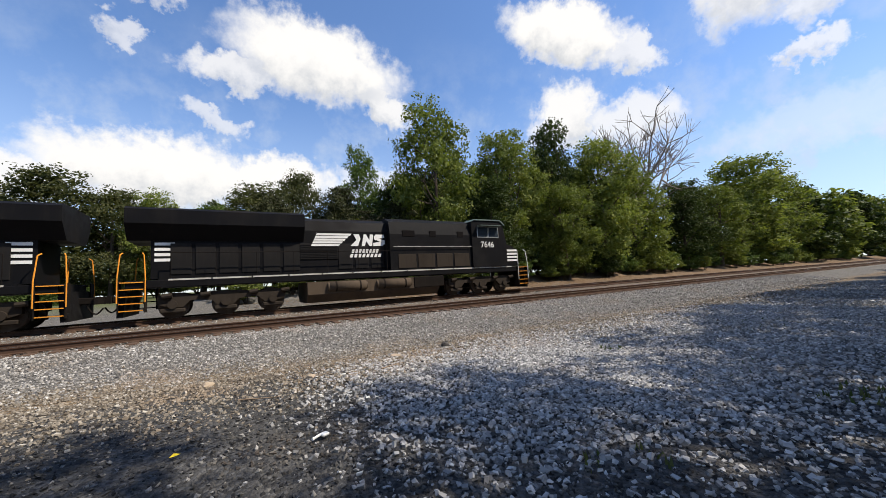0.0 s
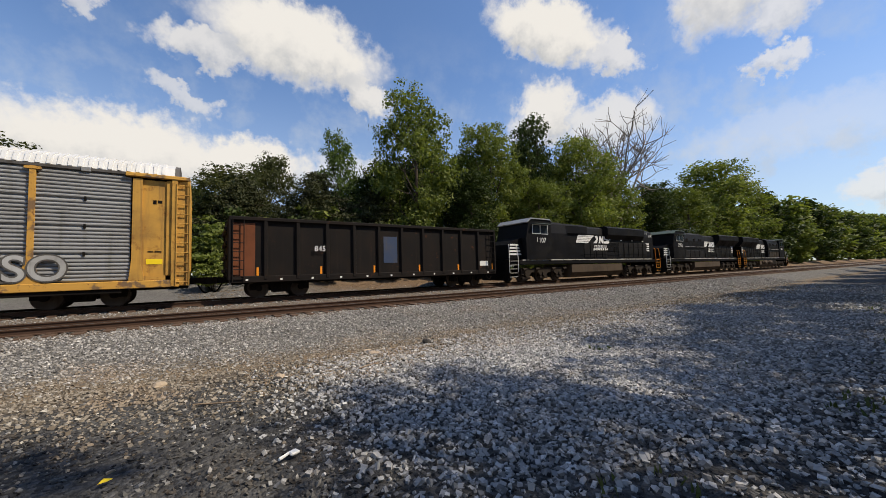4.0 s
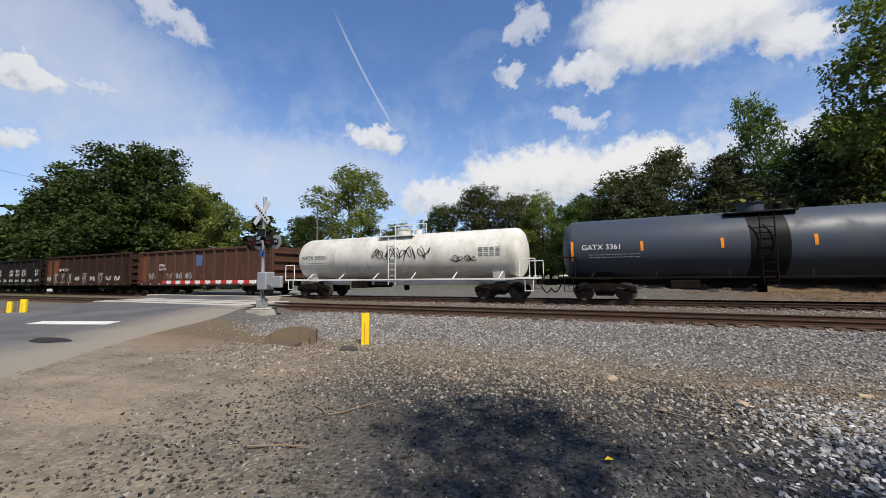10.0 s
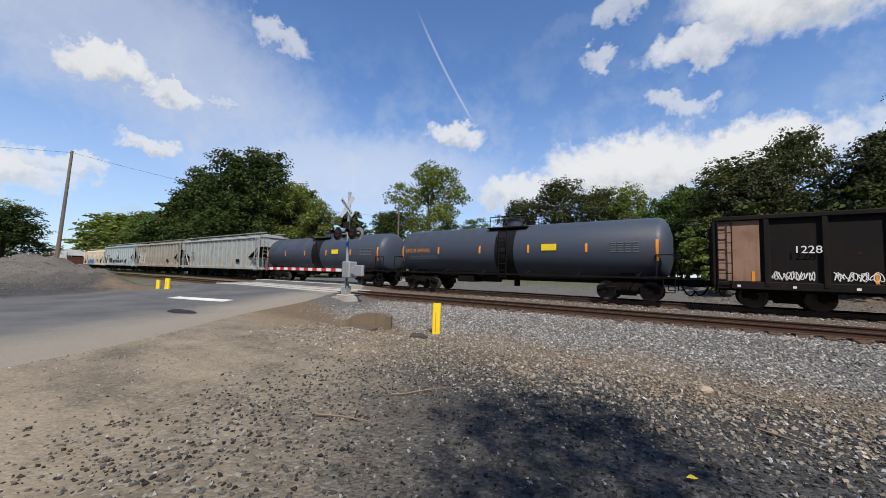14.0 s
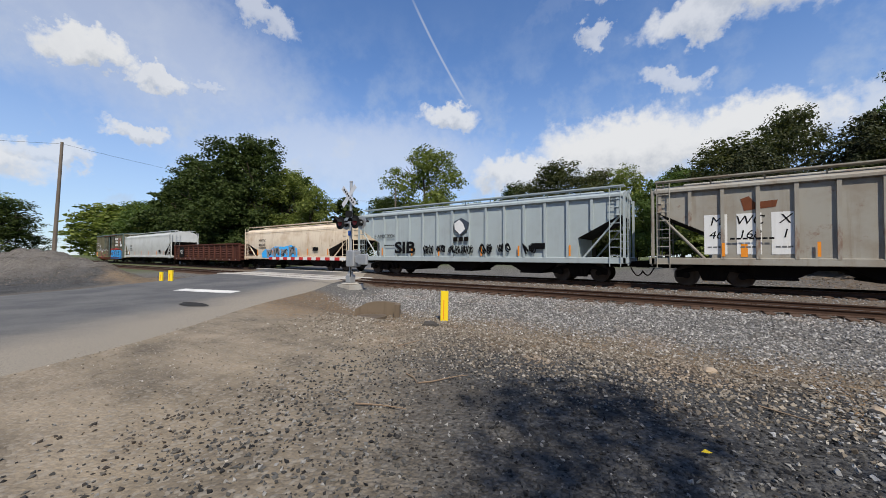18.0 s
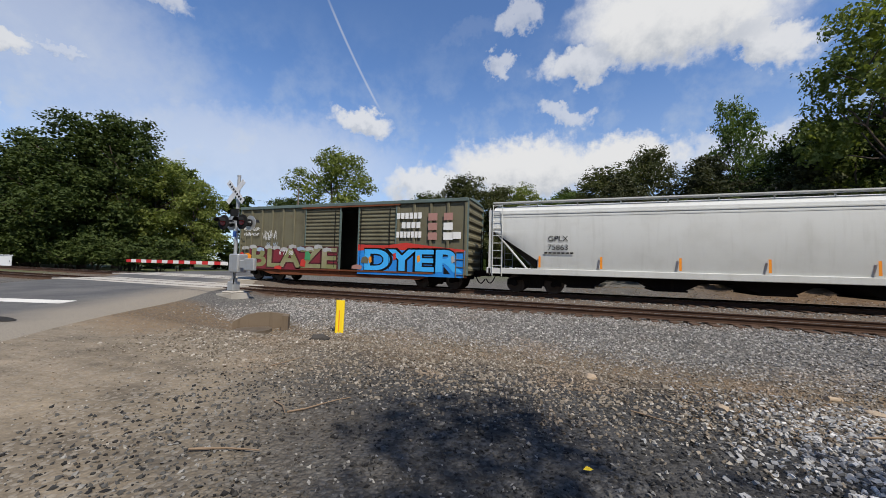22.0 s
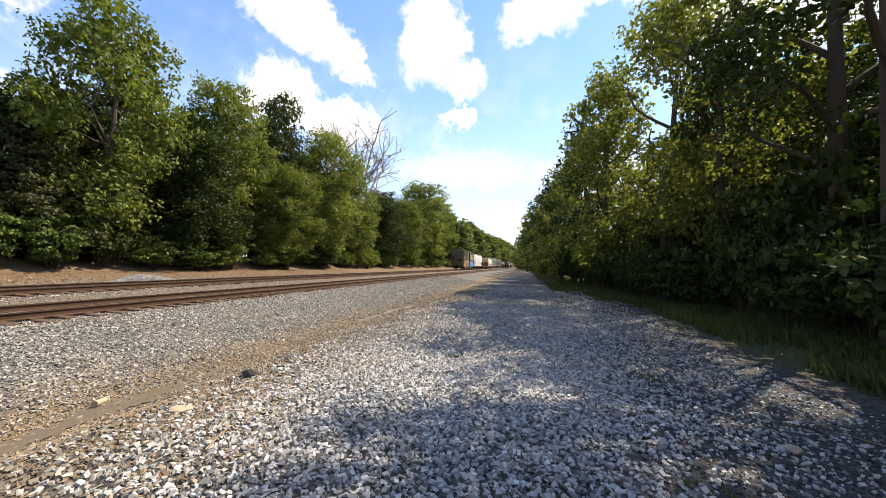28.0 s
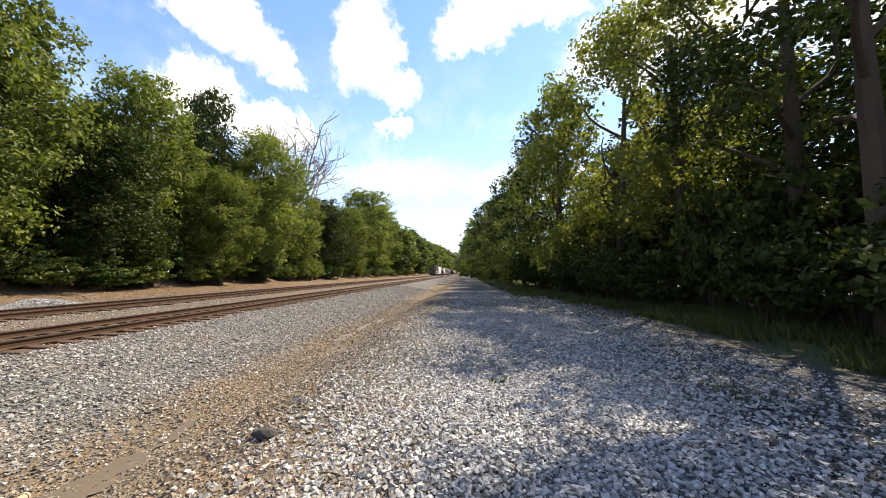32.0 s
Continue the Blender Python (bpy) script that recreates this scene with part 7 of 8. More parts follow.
    for k, (x0, x1) in enumerate(((-2.7, -1.9), (-1.7, -1.0), (1.3, 2.1), (2.4, 3.2), (3.8, 4.5))):
        scrawl(g, x0, x1, 1.3 + 0.1 * (k % 2), 1.9, f - 0.006, M["black"], 2, 101 + k, "black spray-paint scrawl", 0.06)
    scrawl(g, -0.8, 0.9, 1.3, 1.85, f - 0.006, M["black"], 4, 111, "black spray-paint scrawl", 0.05)
    c.append((g, 0))
    g, h, f = hopper("tan rust-streaked covered hopper with blue graffiti", LEN[18], 3.42, "hopt", 0, "461740", "MWCX", 3)
    plate(g, "graffiti", [(-4.3, 1.0), (-4.4, 1.4), (-3.8, 1.75), (-3.0, 1.7), (-2.2, 2.0), (-0.8, 1.95), (0.3, 2.1), (1.1, 1.8), (1.2, 1.1), (-1.0, 1.0)], f - 0.004, M["bluel"], "blue cloud of spray paint", 0.003)
    for k, (x0, z1) in enumerate(((-3.5, 1.75), (-2.4, 1.95), (-1.2, 1.8), (0.0, 2.0))):
        plate(g, "graffiti", [(x0, 1.05), (x0 + 0.35, 1.05), (x0 + 0.4, 1.4), (x0 + 0.75, 1.3), (x0 + 0.85, 1.08), (x0 + 1.0, 1.35), (x0 + 0.8, z1), (x0 + 0.3, z1 - 0.1), (x0 - 0.1, z1)], f - 0.009, M["galv2"], "grey letter shape with dark outline", 0.003)
        scrawl(g, x0, x0 + 0.9, 1.1, z1, f - 0.012, M["black2"], 1, 140 + k, "dark outline of spray paint", 0.045)
    c.append((g, 0))
    g, h, pan, w = gondola("low red-brown gondola with louvred sides", LEN[19], 2.3, "redbrown", 12, "9110", "RMGX\n", None, z0=0.78, mark_pan=1)
    plate(g, "number_panel", [(pan(1) - 0.35, 0.95), (pan(1) + 1.05, 0.95), (pan(1) + 1.05, 2.12), (pan(1) - 0.35, 2.12)], -1.553, M["black2"], "black panel behind the car number")
    lou = B()
    for k in range(5):
        lou.prism([(-1.44, 1.0 + k * 0.24), (-1.50, 1.06 + k * 0.24), (-1.44, 1.16 + k * 0.24)], -0.45, 0.45, "x")
    lou = lou.mesh("louvre_panel", M["redbrown"])
    for i in range(12):
        if i not in (1, 11):
            put("louvre_panel", lou, g, (pan(i), 0, 0))
    c.append((g, 0))
    g, h, f = hopper("clean light grey covered hopper", LEN[20], 3.9, "hopw", 0, "75863", "GPLX", 4)
    c.append((g, 0))
    c.append((boxcar("olive boxcar with half-open door and colourful graffiti", LEN[21]), 0))
    for i, (o, turn) in enumerate(c):
        CARS.append((o, (ENDS[i] + ENDS[i + 1]) / 2, turn))


consist()


def motions():
    for o, off, turn in CARS:
        walk(o, [(t, pose(off + 16.3 * t + 0.025 * t * t, FAR, ZF, 0, 0, turn)) for t in range(0, 33)])


# ---- things beside the track ----
M["signal"] = paint("signal_black", (0.012, 0.012, 0.012), (0.05, 0.05, 0.05), 0.3, 0.6)
M["lens"] = paint("red_signal_lens", (0.25, 0.02, 0.02), (0.1, 0.02, 0.02), 0.2, 0.2, streak=False)
M["gatered"] = paint("red_reflective_tape", (0.55, 0.03, 0.03), (0.2, 0.03, 0.03), 0.2, 0.5, streak=False)
M["bluesign"] = paint("blue_sign", (0.03, 0.10, 0.35), (0.05, 0.08, 0.2), 0.2, 0.5, streak=False)
M["signwhite"] = paint("dull_white_sign_sheet", (0.55, 0.57, 0.60), (0.35, 0.36, 0.38), 0.3, 0.6)
M["mud"] = paint("wet_mud", (0.125, 0.10, 0.074), (0.07, 0.056, 0.042), 0.5, 0.35, streak=False)
M["mudcon"] = paint("mud_stained_concrete", (0.155, 0.12, 0.085), (0.075, 0.055, 0.038), 0.6, 0.9)
M["rock"] = paint("tan_sandstone", (0.36, 0.285, 0.205), (0.22, 0.18, 0.135), 0.4, 0.9, streak=False)
M["rockd"] = paint("dark_slag", (0.06, 0.055, 0.05), (0.03, 0.03, 0.03), 0.4, 0.9, streak=False)
M["stick"] = paint("dry_stick", (0.22, 0.16, 0.11), (0.12, 0.09, 0.06), 0.4, 0.9, streak=False)
M["siding"] = paint("pale_siding", (0.44, 0.42, 0.38), (0.35, 0.34, 0.32), 0.3, 0.7)
M["shingle"] = paint("dark_shingles", (0.09, 0.085, 0.08), (0.06, 0.055, 0.05), 0.4, 0.9)
M["carpaint"] = paint("silver_car_paint", (0.45, 0.46, 0.47), (0.3, 0.3, 0.3), 0.1, 0.25, 0.6, streak=False)
M["tyre"] = paint("tyre_rubber", (0.015, 0.015, 0.015), (0.04, 0.04, 0.035), 0.3, 0.85, streak=False)


def gz(x, y):
    return float(ground_z(np.array(float(x)), np.array(float(y))))


def crossing_signal(x, y):
    ob = new("crossing_signal")
    ob.matrix_basis = pose(x, y, gz(x, y))
    tagged(ob, "silver crossing signal with crossbuck, lights and lowered striped gate", "crossing signal")
    S = M["silver"]
    part("foundation", B().prism([(-0.42, -0.42), (0.42, -0.42), (0.42, 0.42), (-0.42, 0.42)], -0.3, 0.16, "z").box(-0.3, 0.3, -0.3, 0.3, 0.16, 0.24, 0.03), M["concrete"], ob)
    part("mast", B().cyl((0, 0, 0.2), (0, 0, 4.95), 0.065, 14).cyl((0, 0, 0.24), (0, 0, 0.75), 0.13, 14).cyl((0, 0, 4.95), (0, 0, 5.02), 0.075, 14), S, ob)
    part("junction_base", B().box(-0.17, 0.17, -0.17, 0.17, 0.24, 0.62, 0.03), S, ob)
    # crossbuck boards
    for k, a in enumerate((45, -45)):
        b = B()
        c, s = math.cos(radians(a)), math.sin(radians(a))
        L, w = 0.62, 0.115
        pts = [(c * u - s * v, s * u + c * v + 4.3) for u, v in ((-L, -w), (L, -w), (L, w), (-L, w))]
        b.prism(pts, -0.12 - 0.012 * k, -0.13 - 0.012 * k)
        o = part("crossbuck_board", b, M["signwhite"], ob, "white crossbuck board")
        bb = B()
        for q in range(7):
            u = -L + 0.12 + q * 0.15
            p2 = [(c * uu - s * vv, s * uu + c * vv + 4.3) for uu, vv in ((u, -0.05), (u + 0.09, -0.05), (u + 0.09, 0.05), (u, 0.05))]
            bb.prism(p2, -0.132 - 0.012 * k, -0.134 - 0.012 * k)
        if k == 1:
            part("lettering_bars", bb, M["signal"], ob)
        else:
            bb.bm.free()
    part("track_count_sign", B().box(-0.22, 0.22, -0.14, -0.12, 3.3, 3.6), M["signal"], ob, "small dark plate under the crossbuck")
    part("light_arm", B().cyl((-0.75, 0, 3.05), (0.75, 0, 3.05), 0.035, 8), S, ob)
    for sx in (-0.52, 0.52):
        for sy in (-1, 1):
            lamp = part("light_unit", B().cyl((sx, sy * 0.1, 3.05), (sx, sy * 0.22, 3.05), 0.15, 18), M["signal"], ob)
            part("background_disc", B().cyl((sx, sy * 0.18, 3.05), (sx, sy * 0.2, 3.05), 0.30, 24), M["signal"] if sy < 0 else M["silver"], lamp)
            part("lens", B().cyl((sx, sy * 0.22, 3.05), (sx, sy * 0.235, 3.05), 0.14, 18), M["lens"], lamp)
            hb = B()
            for k in range(8):
                a0, a1 = radians(10 + 20 * k), radians(30 + 20 * k)
                pts = [(sx + 0.17 * math.cos(a0), 3.05 + 0.17 * math.sin(a0)), (sx + 0.17 * math.cos(a1), 3.05 + 0.17 * math.sin(a1)), (sx + 0.18 * math.cos(a1), 3.05 + 0.18 * math.sin(a1)), (sx + 0.18 * math.cos(a0), 3.05 + 0.18 * math.sin(a0))]
                hb.prism(pts, sy * 0.22, sy * 0.5)
            bmesh.ops.remove_doubles(hb.bm, verts=hb.bm.verts, dist=0.002)
            part("hood", hb, M["signal"], lamp)
    part("gate_mechanism", B().box(-0.02, 0.5, -0.28, 0.2, 1.0, 1.75, 0.04), M["silver"], ob, "grey gate mechanism box")
    part("counterweight", B().box(0.5, 1.25, -0.2, -0.12, 1.18, 1.5, 0.02).box(0.75, 1.3, -0.24, -0.08, 1.1, 1.58, 0.03), M["silver"], ob)
    part("blue_notice", B().box(-0.09, 0.09, -0.085, -0.07, 2.45, 2.68), M["bluesign"], ob)
    part("conduit", B().cyl((0.1, -0.12, 0.4), (0.25, -0.2, 0.8), 0.02, 6).cyl((0.25, -0.2, 0.8), (0.2, -0.2, 1.05), 0.02, 6), M["signal"], ob)
    n, reach = 18, 6.5
    for i in range(n):
        a, c = -0.1 - reach * i / n, -0.1 - reach * (i + 1) / n
        part("gate_arm_section", B().box(c, a, -0.27, -0.22, 1.28, 1.42), M["gatered"] if i % 2 else M["stripe"], ob)
    return ob


crossing_signal(-10.75, 10.9)


def marker_post(x, y, h, w, label):
    ob = new("marker_post")
    b = B()
    b.prism([(-w, -w * 0.35), (-w * 0.8, -w * 0.5), (w * 0.8, -w * 0.5), (w, -w * 0.35), (w, w * 0.3), (w * 0.7, w * 0.3), (w * 0.7, 0), (-w * 0.7, 0), (-w * 0.7, w * 0.3), (-w, w * 0.3)], -0.15, h, "z")
    part("post", b, M["safety"], ob)
    part("groove", B().box(-w * 0.2, w * 0.05, -w * 0.55, -w * 0.5, 0.05, h * 0.7), M["orange"], ob)
    ob.matrix_basis = pose(x, y, gz(x, y), 0, 1, 25)
    return tagged(ob, label, "marker post", "yellow marker posts")


marker_post(-3.6, 8.3, 0.88, 0.11, "bright yellow plastic marker post in the ballast")
marker_post(-21.6, 7.35, 0.62, 0.13, "bright yellow marker post beside the road")
marker_post(-22.2, 7.1, 0.5, 0.10, "bright yellow marker post beside the road")


def catch_basin():
    ob = new("culvert_headwall")
    # a low slab of stained concrete across the ditch, its wing falling away at one end, over a wet hollow
    wall = B().prism([(-0.62, -0.3), (0.62, -0.3), (0.64, 0.30), (0.30, 0.35), (0.0, 0.345), (-0.30, 0.29), (-0.64, 0.10)], 0.0, 0.17)
    wall.prism([(0.62, -0.3), (0.80, -0.3), (0.80, 0.27), (0.64, 0.30)], -0.34, 0.17)
    part("headwall", wall, M["mudcon"], ob, "mud-stained concrete slab")
    part("hollow", B().cyl((-0.05, -0.34, -0.2), (-0.05, -0.34, -0.04), 0.46, 20), M["mud"], ob, "wet muddy hollow")
    x, y = -5.9, 7.75
    ob.matrix_basis = pose(x, y, gz(x, y) + 0.10, 0, 0, 38)
    return tagged(ob, "small mud-stained concrete culvert headwall in the ditch", "culvert")


catch_basin()


def utility_pole(x, y, h, lean, label, wires=()):
    ob = new("utility_pole")
    part("pole", B().cyl((0, 0, -0.5), (lean * h, 0, h), 0.16, 10, 0.1), M["wood"], ob)
    for dx, dy, dz in wires:
        b = B()
        p = Vector((lean * h, 0, h - 0.15))
        q = p + Vector((dx, dy, dz))
        prev = p
        for i in range(1, 13):
            k = i / 12
            c = p.lerp(q, k) - Vector((0, 0, 1.2 * 4 * k * (1 - k)))
            b.cyl(prev, c, 0.011, 4)
            prev = c
        part("wire", b, M["signal"], ob)
    ob.matrix_basis = pose(x, y, gz(x, y), 0, 0, 73)
    return tagged(ob, label, "utility pole")


utility_pole(-42.4, 5.6, 11.2, 0.036, "weathered wooden utility pole with thin wires", ((42.4, 16.9, 1.0), (-46.7, 2.3, -0.5)))
utility_pole(-34.8, 40.2, 12.0, 0.0, "weathered wooden utility pole beyond the tracks")


def street_lamp(x, y):
    ob = new("street_lamp")
    part("pole", B().cyl((0, 0, -0.3), (0, 0, 8.2), 0.1, 8, 0.07), M["wood"], ob)
    part("arm", B().cyl((0, 0, 7.6), (1.5, 0, 8.0), 0.035, 6), M["silver"], ob)
    part("lamp_head", B().box(1.4, 2.1, -0.13, 0.13, 7.92, 8.06, 0.05), M["silver"], ob)
    ob.matrix_basis = pose(x, y, gz(x, y))
    return tagged(ob, "street lamp on a wooden pole beyond the tracks", "street lamp")


street_lamp(-28.6, 51.0)


def house(x, y, w, d, hw, hr, rz, label, wins):
    ob = new("house")
    part("wall", B().box(-w / 2, w / 2, -d / 2, d / 2, -0.5, hw), M["siding"], ob)
    part("roof", B().prism([(-d / 2 - 0.5, hw - 0.05), (0, hw + hr), (d / 2 + 0.5, hw - 0.05), (d / 2 + 0.4, hw + 0.12), (0, hw + hr + 0.2), (-d / 2 - 0.4, hw + 0.12)], -w / 2 - 0.4, w / 2 + 0.4, "x"), M["shingle"], ob)
    part("gable", B().prism([(-d / 2, hw), (0, hw + hr), (d / 2, hw)], -w / 2 + 0.01, w / 2 - 0.01, "x"), M["siding"], ob)
    sb = B()
    z = 0.3
    while z < hw:
        sb.box(-w / 2, w / 2, -d / 2 - 0.02, -d / 2, z, z + 0.03)
        z += 0.25
    part("siding_laps", sb, M["siding"], ob)
    for wx, wz in wins:
        f = part("window", B().box(wx - 0.55, wx + 0.55, -d / 2 - 0.06, -d / 2 - 0.02, wz - 0.7, wz + 0.7), M["stripe"], ob)
        part("pane", B().box(wx - 0.45, wx + 0.45, -d / 2 - 0.075, -d / 2 - 0.06, wz - 0.6, wz + 0.6), M["glass"], f)
    ob.matrix_basis = pose(x, y, gz(x, y), 0, 0, rz)
    return tagged(ob, label, "house")


house(21, 43, 15, 9, 6.6, 2.6, -6, "pale grey house behind the trees on the bank", ((-5, 2), (-5, 5), (-1, 5), (2.5, 2), (3.5, 5), (6, 5)))
house(-27, 58, 9, 8, 5.2, 2.4, 10, "white house with dark roof beyond the tracks", ((-3, 1.6), (-3, 4), (0, 4), (2.6, 1.6), (2.6, 4)))
house(-24, 62, 10, 8, 3.2, 2.2, 20, "low pale house beyond the lawn", ((-3, 1.6), (0, 1.6), (3, 1.6)))


def parked_car(x, y, rz):
    ob = new("car")
    body = [(-2.2, 0.35), (2.2, 0.35), (2.25, 0.75), (2.1, 0.98), (1.2, 1.05), (0.55, 1.52), (-1.5, 1.58), (-2.15, 1.05), (-2.25, 0.7)]
    part("body", B().prism(body, -0.88, 0.88), M["carpaint"], ob)
    for s in (-1, 1):
        part("side_window", B().prism([(-1.75, 1.08), (1.0, 1.06), (0.5, 1.46), (-1.45, 1.5)], s * 0.885, s * 0.895), M["glass"], ob)
        for wx in (-1.4, 1.4):
            w = part("wheel", B().cyl((wx, s * 0.72, 0.33), (wx, s * 0.92, 0.33), 0.33, 20), M["tyre"], ob)
            part("rim", B().cyl((wx, s * 0.91, 0.33), (wx, s * 0.935, 0.33), 0.2, 14), M["silver"], w)
        part("headlight", B().box(2.1, 2.24, s * 0.7 - 0.14, s * 0.7 + 0.14, 0.72, 0.86), M["stripe"], ob)
    part("windscreen", B().prism([(1.15, 1.08), (0.6, 1.5), (0.64, 1.52), (1.2, 1.09)], -0.75, 0.75), M["glass"], ob)
    part("bumper", B().box(2.18, 2.3, -0.85, 0.85, 0.38, 0.6, 0.03), M["tyre"], ob)
    ob.matrix_basis = pose(x, y, gz(x, y), 0, 0, rz)
    return tagged(ob, "silver car parked beyond the tracks by a hedge", "car")


parked_car(-14.6, 42.5, -70)


def cabinet(x, y, w, h, rz, label):
    ob = new("equipment_cabinet")
    part("plinth", B().box(-w / 2 - 0.06, w / 2 + 0.06, -0.36, 0.36, -0.4, 0.12, 0.02), M["concrete"], ob)
    part("body", B().box(-w / 2, w / 2, -0.3, 0.3, 0.12, h, 0.02), M["signwhite"], ob)
    part("lid", B().prism([(-0.38, h), (0.38, h), (0.3, h + 0.07), (-0.3, h + 0.07)], -w / 2 - 0.05, w / 2 + 0.05, "x"), M["signwhite"], ob)
    d = part("door", B().box(-w / 2 + 0.06, w / 2 - 0.06, -0.325, -0.3, 0.22, h - 0.1, 0.01), M["signwhite"], ob)
    part("handle", B().box(w / 2 - 0.2, w / 2 - 0.15, -0.36, -0.325, h * 0.5, h * 0.5 + 0.18), M["signal"], d)
    ob.matrix_basis = pose(x, y, gz(x, y), 0, 0, rz)
    return tagged(ob, label, "cabinet")


cabinet(-43.0, 1.5, 0.95, 3.0, 88, "tall white steel equipment cabinet beyond the spoil heap")
cabinet(-62.5, 22.2, 1.1, 1.6, 70, "small pale grey cabinet beside the tracks")


def hedge(x, y, L, d, h, seed):
    rng = np.random.default_rng(seed)
    n = 9000
    p = rng.uniform(-1, 1, (n, 3))
    ax = rng.integers(0, 3, n)
    p[np.arange(n), ax] = np.sign(p[np.arange(n), ax])
    p = p * np.array([L / 2, d / 2, h / 2]) * rng.uniform(0.9, 1.03, (n, 1))
    p[:, 2] = np.abs(p[:, 2] + h / 2)
    o = new("hedge", leaf_cloud("hedge", p, 1, 0.05, 0.09, M["leafl"], seed))
    o.matrix_basis = pose(x, y, gz(x, y), 0, 0, 18)
    return tagged(o, "clipped green hedge on the lawn", "hedge", "clipped hedges")


hedge(-8.7, 38.8, 3.0, 1.8, 1.4, 1)
hedge(-11.6, 38.4, 2.3, 1.8, 1.4, 2)


# -- small things on the ground --
def lump(name, x, y, r, mat, label, cat, seed, flat=0.5, dz=0.0):
    rng = random.Random(seed)
    bm = bmesh.new()
    bmesh.ops.create_icosphere(bm, subdivisions=2, radius=r)
    for v in bm.verts:
        k = 1 + 0.35 * noise.noise(v.co / r * 1.4 + Vector((seed, 0, 0)))
        v.co = Vector((v.co.x * k, v.co.y * k * 0.75, v.co.z * k * flat))
    me = bpy.data.meshes.new(name)
    bm.to_mesh(me)
    bm.free()
    me.materials.append(M[mat])
    o = new(name, me)
    o.matrix_basis = pose(x, y, gz(x, y) + r * flat * 0.5 + dz, 0, 0, rng.uniform(0, 360))
    return tagged(o, label, cat)


lump("flat_stone", 5.51, 5.54, 0.13, "rock", "flat tan stone lying on the gravel", "stone", 3, 0.16)
lump("slag_lump", 6.7, 5.74, 0.12, "rockd", "dark lump of slag on the gravel", "stone", 4, 0.5)
lump("slag_lump", -2.5, 6.15, 0.2, "rockd", "dark clump of debris by the ditch", "stone", 5, 0.5)
lump("stone", 6.45, -0.25, 0.09, "rock", "pale flat stone on the dark gravel", "stone", 6, 0.35)
lump("stone", 3.9, 4.9, 0.08, "rock", "small tan stone on the gravel", "stone", 7, 0.5)
lump("stone", 2.6, 5.6, 0.10, "rock", "pale flat stone on the gravel", "stone", 8, 0.35)


def stick(x, y, L, rz, seed):
    rng = random.Random(seed)
    b = B()
    p = Vector((-L / 2, 0, 0.012))
    for i in range(4):
        q = p + Vector((L / 4, rng.uniform(-0.05, 0.05) * L, 0))
        b.cyl(p, q, 0.010 - 0.0015 * i, 5)
        p = q
    o = new("stick", b.mesh("stick", M["stick"]))
    o.matrix_basis = pose(x, y, gz(x, y) + 0.012, 0, 0, rz)
    return tagged(o, "dry brown stick lying on the gravel", "stick", "sticks on the gravel")


for i, (x, y, L, r) in enumerate(((-0.16, 2.2, 0.55, 20), (-0.17, 3.35, 0.7, 60), (-0.5, 3.1, 0.4, -30), (6.67, -1.26, 0.7, 40), (3.2, 4.4, 0.5, -20), (-1.6, 4.4, 0.6, 80), (5.1, 4.6, 0.5, 15), (7.4, 6.2, 0.8, 60), (19.6, -1.2, 1.6, 10))):
    stick(x, y, L, r, i)


def litter():
    o = new("fallen_leaf", quads("fallen_leaf", np.array([[-0.04, 0, 0], [0, -0.025, 0.012], [0.045, 0, 0.004], [0, 0.025, 0.014]]), np.array([[0, 1, 2, 3]]), M["safety"]))
    o.matrix_basis = pose(2.5, 3.03, gz(2.5, 3.03) + 0.03, 8, 5, 30)
    tagged(o, "small yellow leaf on the dark gravel", "leaf")
    b = B()
    b.cyl((-0.08, 0, 0.015), (0.02, 0.02, 0.02), 0.012, 6).box(0.0, 0.07, -0.03, 0.03, 0.005, 0.03, 0.008)
    o = new("plastic_scrap", b.mesh("plastic_scrap", M["stripe"]))
    o.matrix_basis = pose(3.57, 2.56, gz(3.57, 2.56) + 0.02, 0, 0, 20)
    tagged(o, "small piece of white plastic litter", "litter")
    b = B().cyl((-0.13, 0, 0), (0.13, 0, 0), 0.04, 12).cyl((0.10, 0, 0), (0.135, 0, 0), 0.047, 12)
    o = new("pipe_end", b.mesh("pipe_end", M["rock"]))
    o.matrix_basis = pose(6.26, 7.75, gz(6.26, 7.75) + 0.05, 0, 8, 30)
    tagged(o, "short broken clay pipe at the muddy ditch", "pipe")


litter()


def mud_channel(name, x0, x1, y0, wide, seed):
    """A shallow wet strip with a ragged edge, wide at its near end."""
    n = 110
    xs = np.linspace(x0, x1, n)
    rng = np.random.default_rng(seed)
    ragged = lambda: np.convolve(rng.normal(0, 0.09, n + 4), np.ones(5) / 5, "valid")
    c = y0 + 0.10 * np.sin(xs * 0.9) + 0.06 * np.sin(xs * 2.3)
    u = (xs - x0) / (x1 - x0)
    w = wide * (0.35 + 0.65 * (1 - u)) * np.clip(u * 9, 0.05, 1) * np.clip((1 - u) * 5, 0.02, 1) * (1 + 0.35 * np.sin(xs * 3.1))
    z = ground_z(xs, c)
    lo, hi = c - np.maximum(0.01, w + ragged()), c + np.maximum(0.01, w + ragged())
    zz = np.minimum(z + 0.020, -0.38)
    co = np.stack([np.stack([xs, lo, zz], 1), np.stack([xs, hi, zz], 1)], 1).reshape(-1, 3)
    i = np.arange(n - 1) * 2
    o = new(name, quads(name, co, np.stack([i, i + 2, i + 3, i + 1], 1), M["mud"]))
    tagged(o, "shallow brown muddy water in the ditch", "puddle", kind="structure")


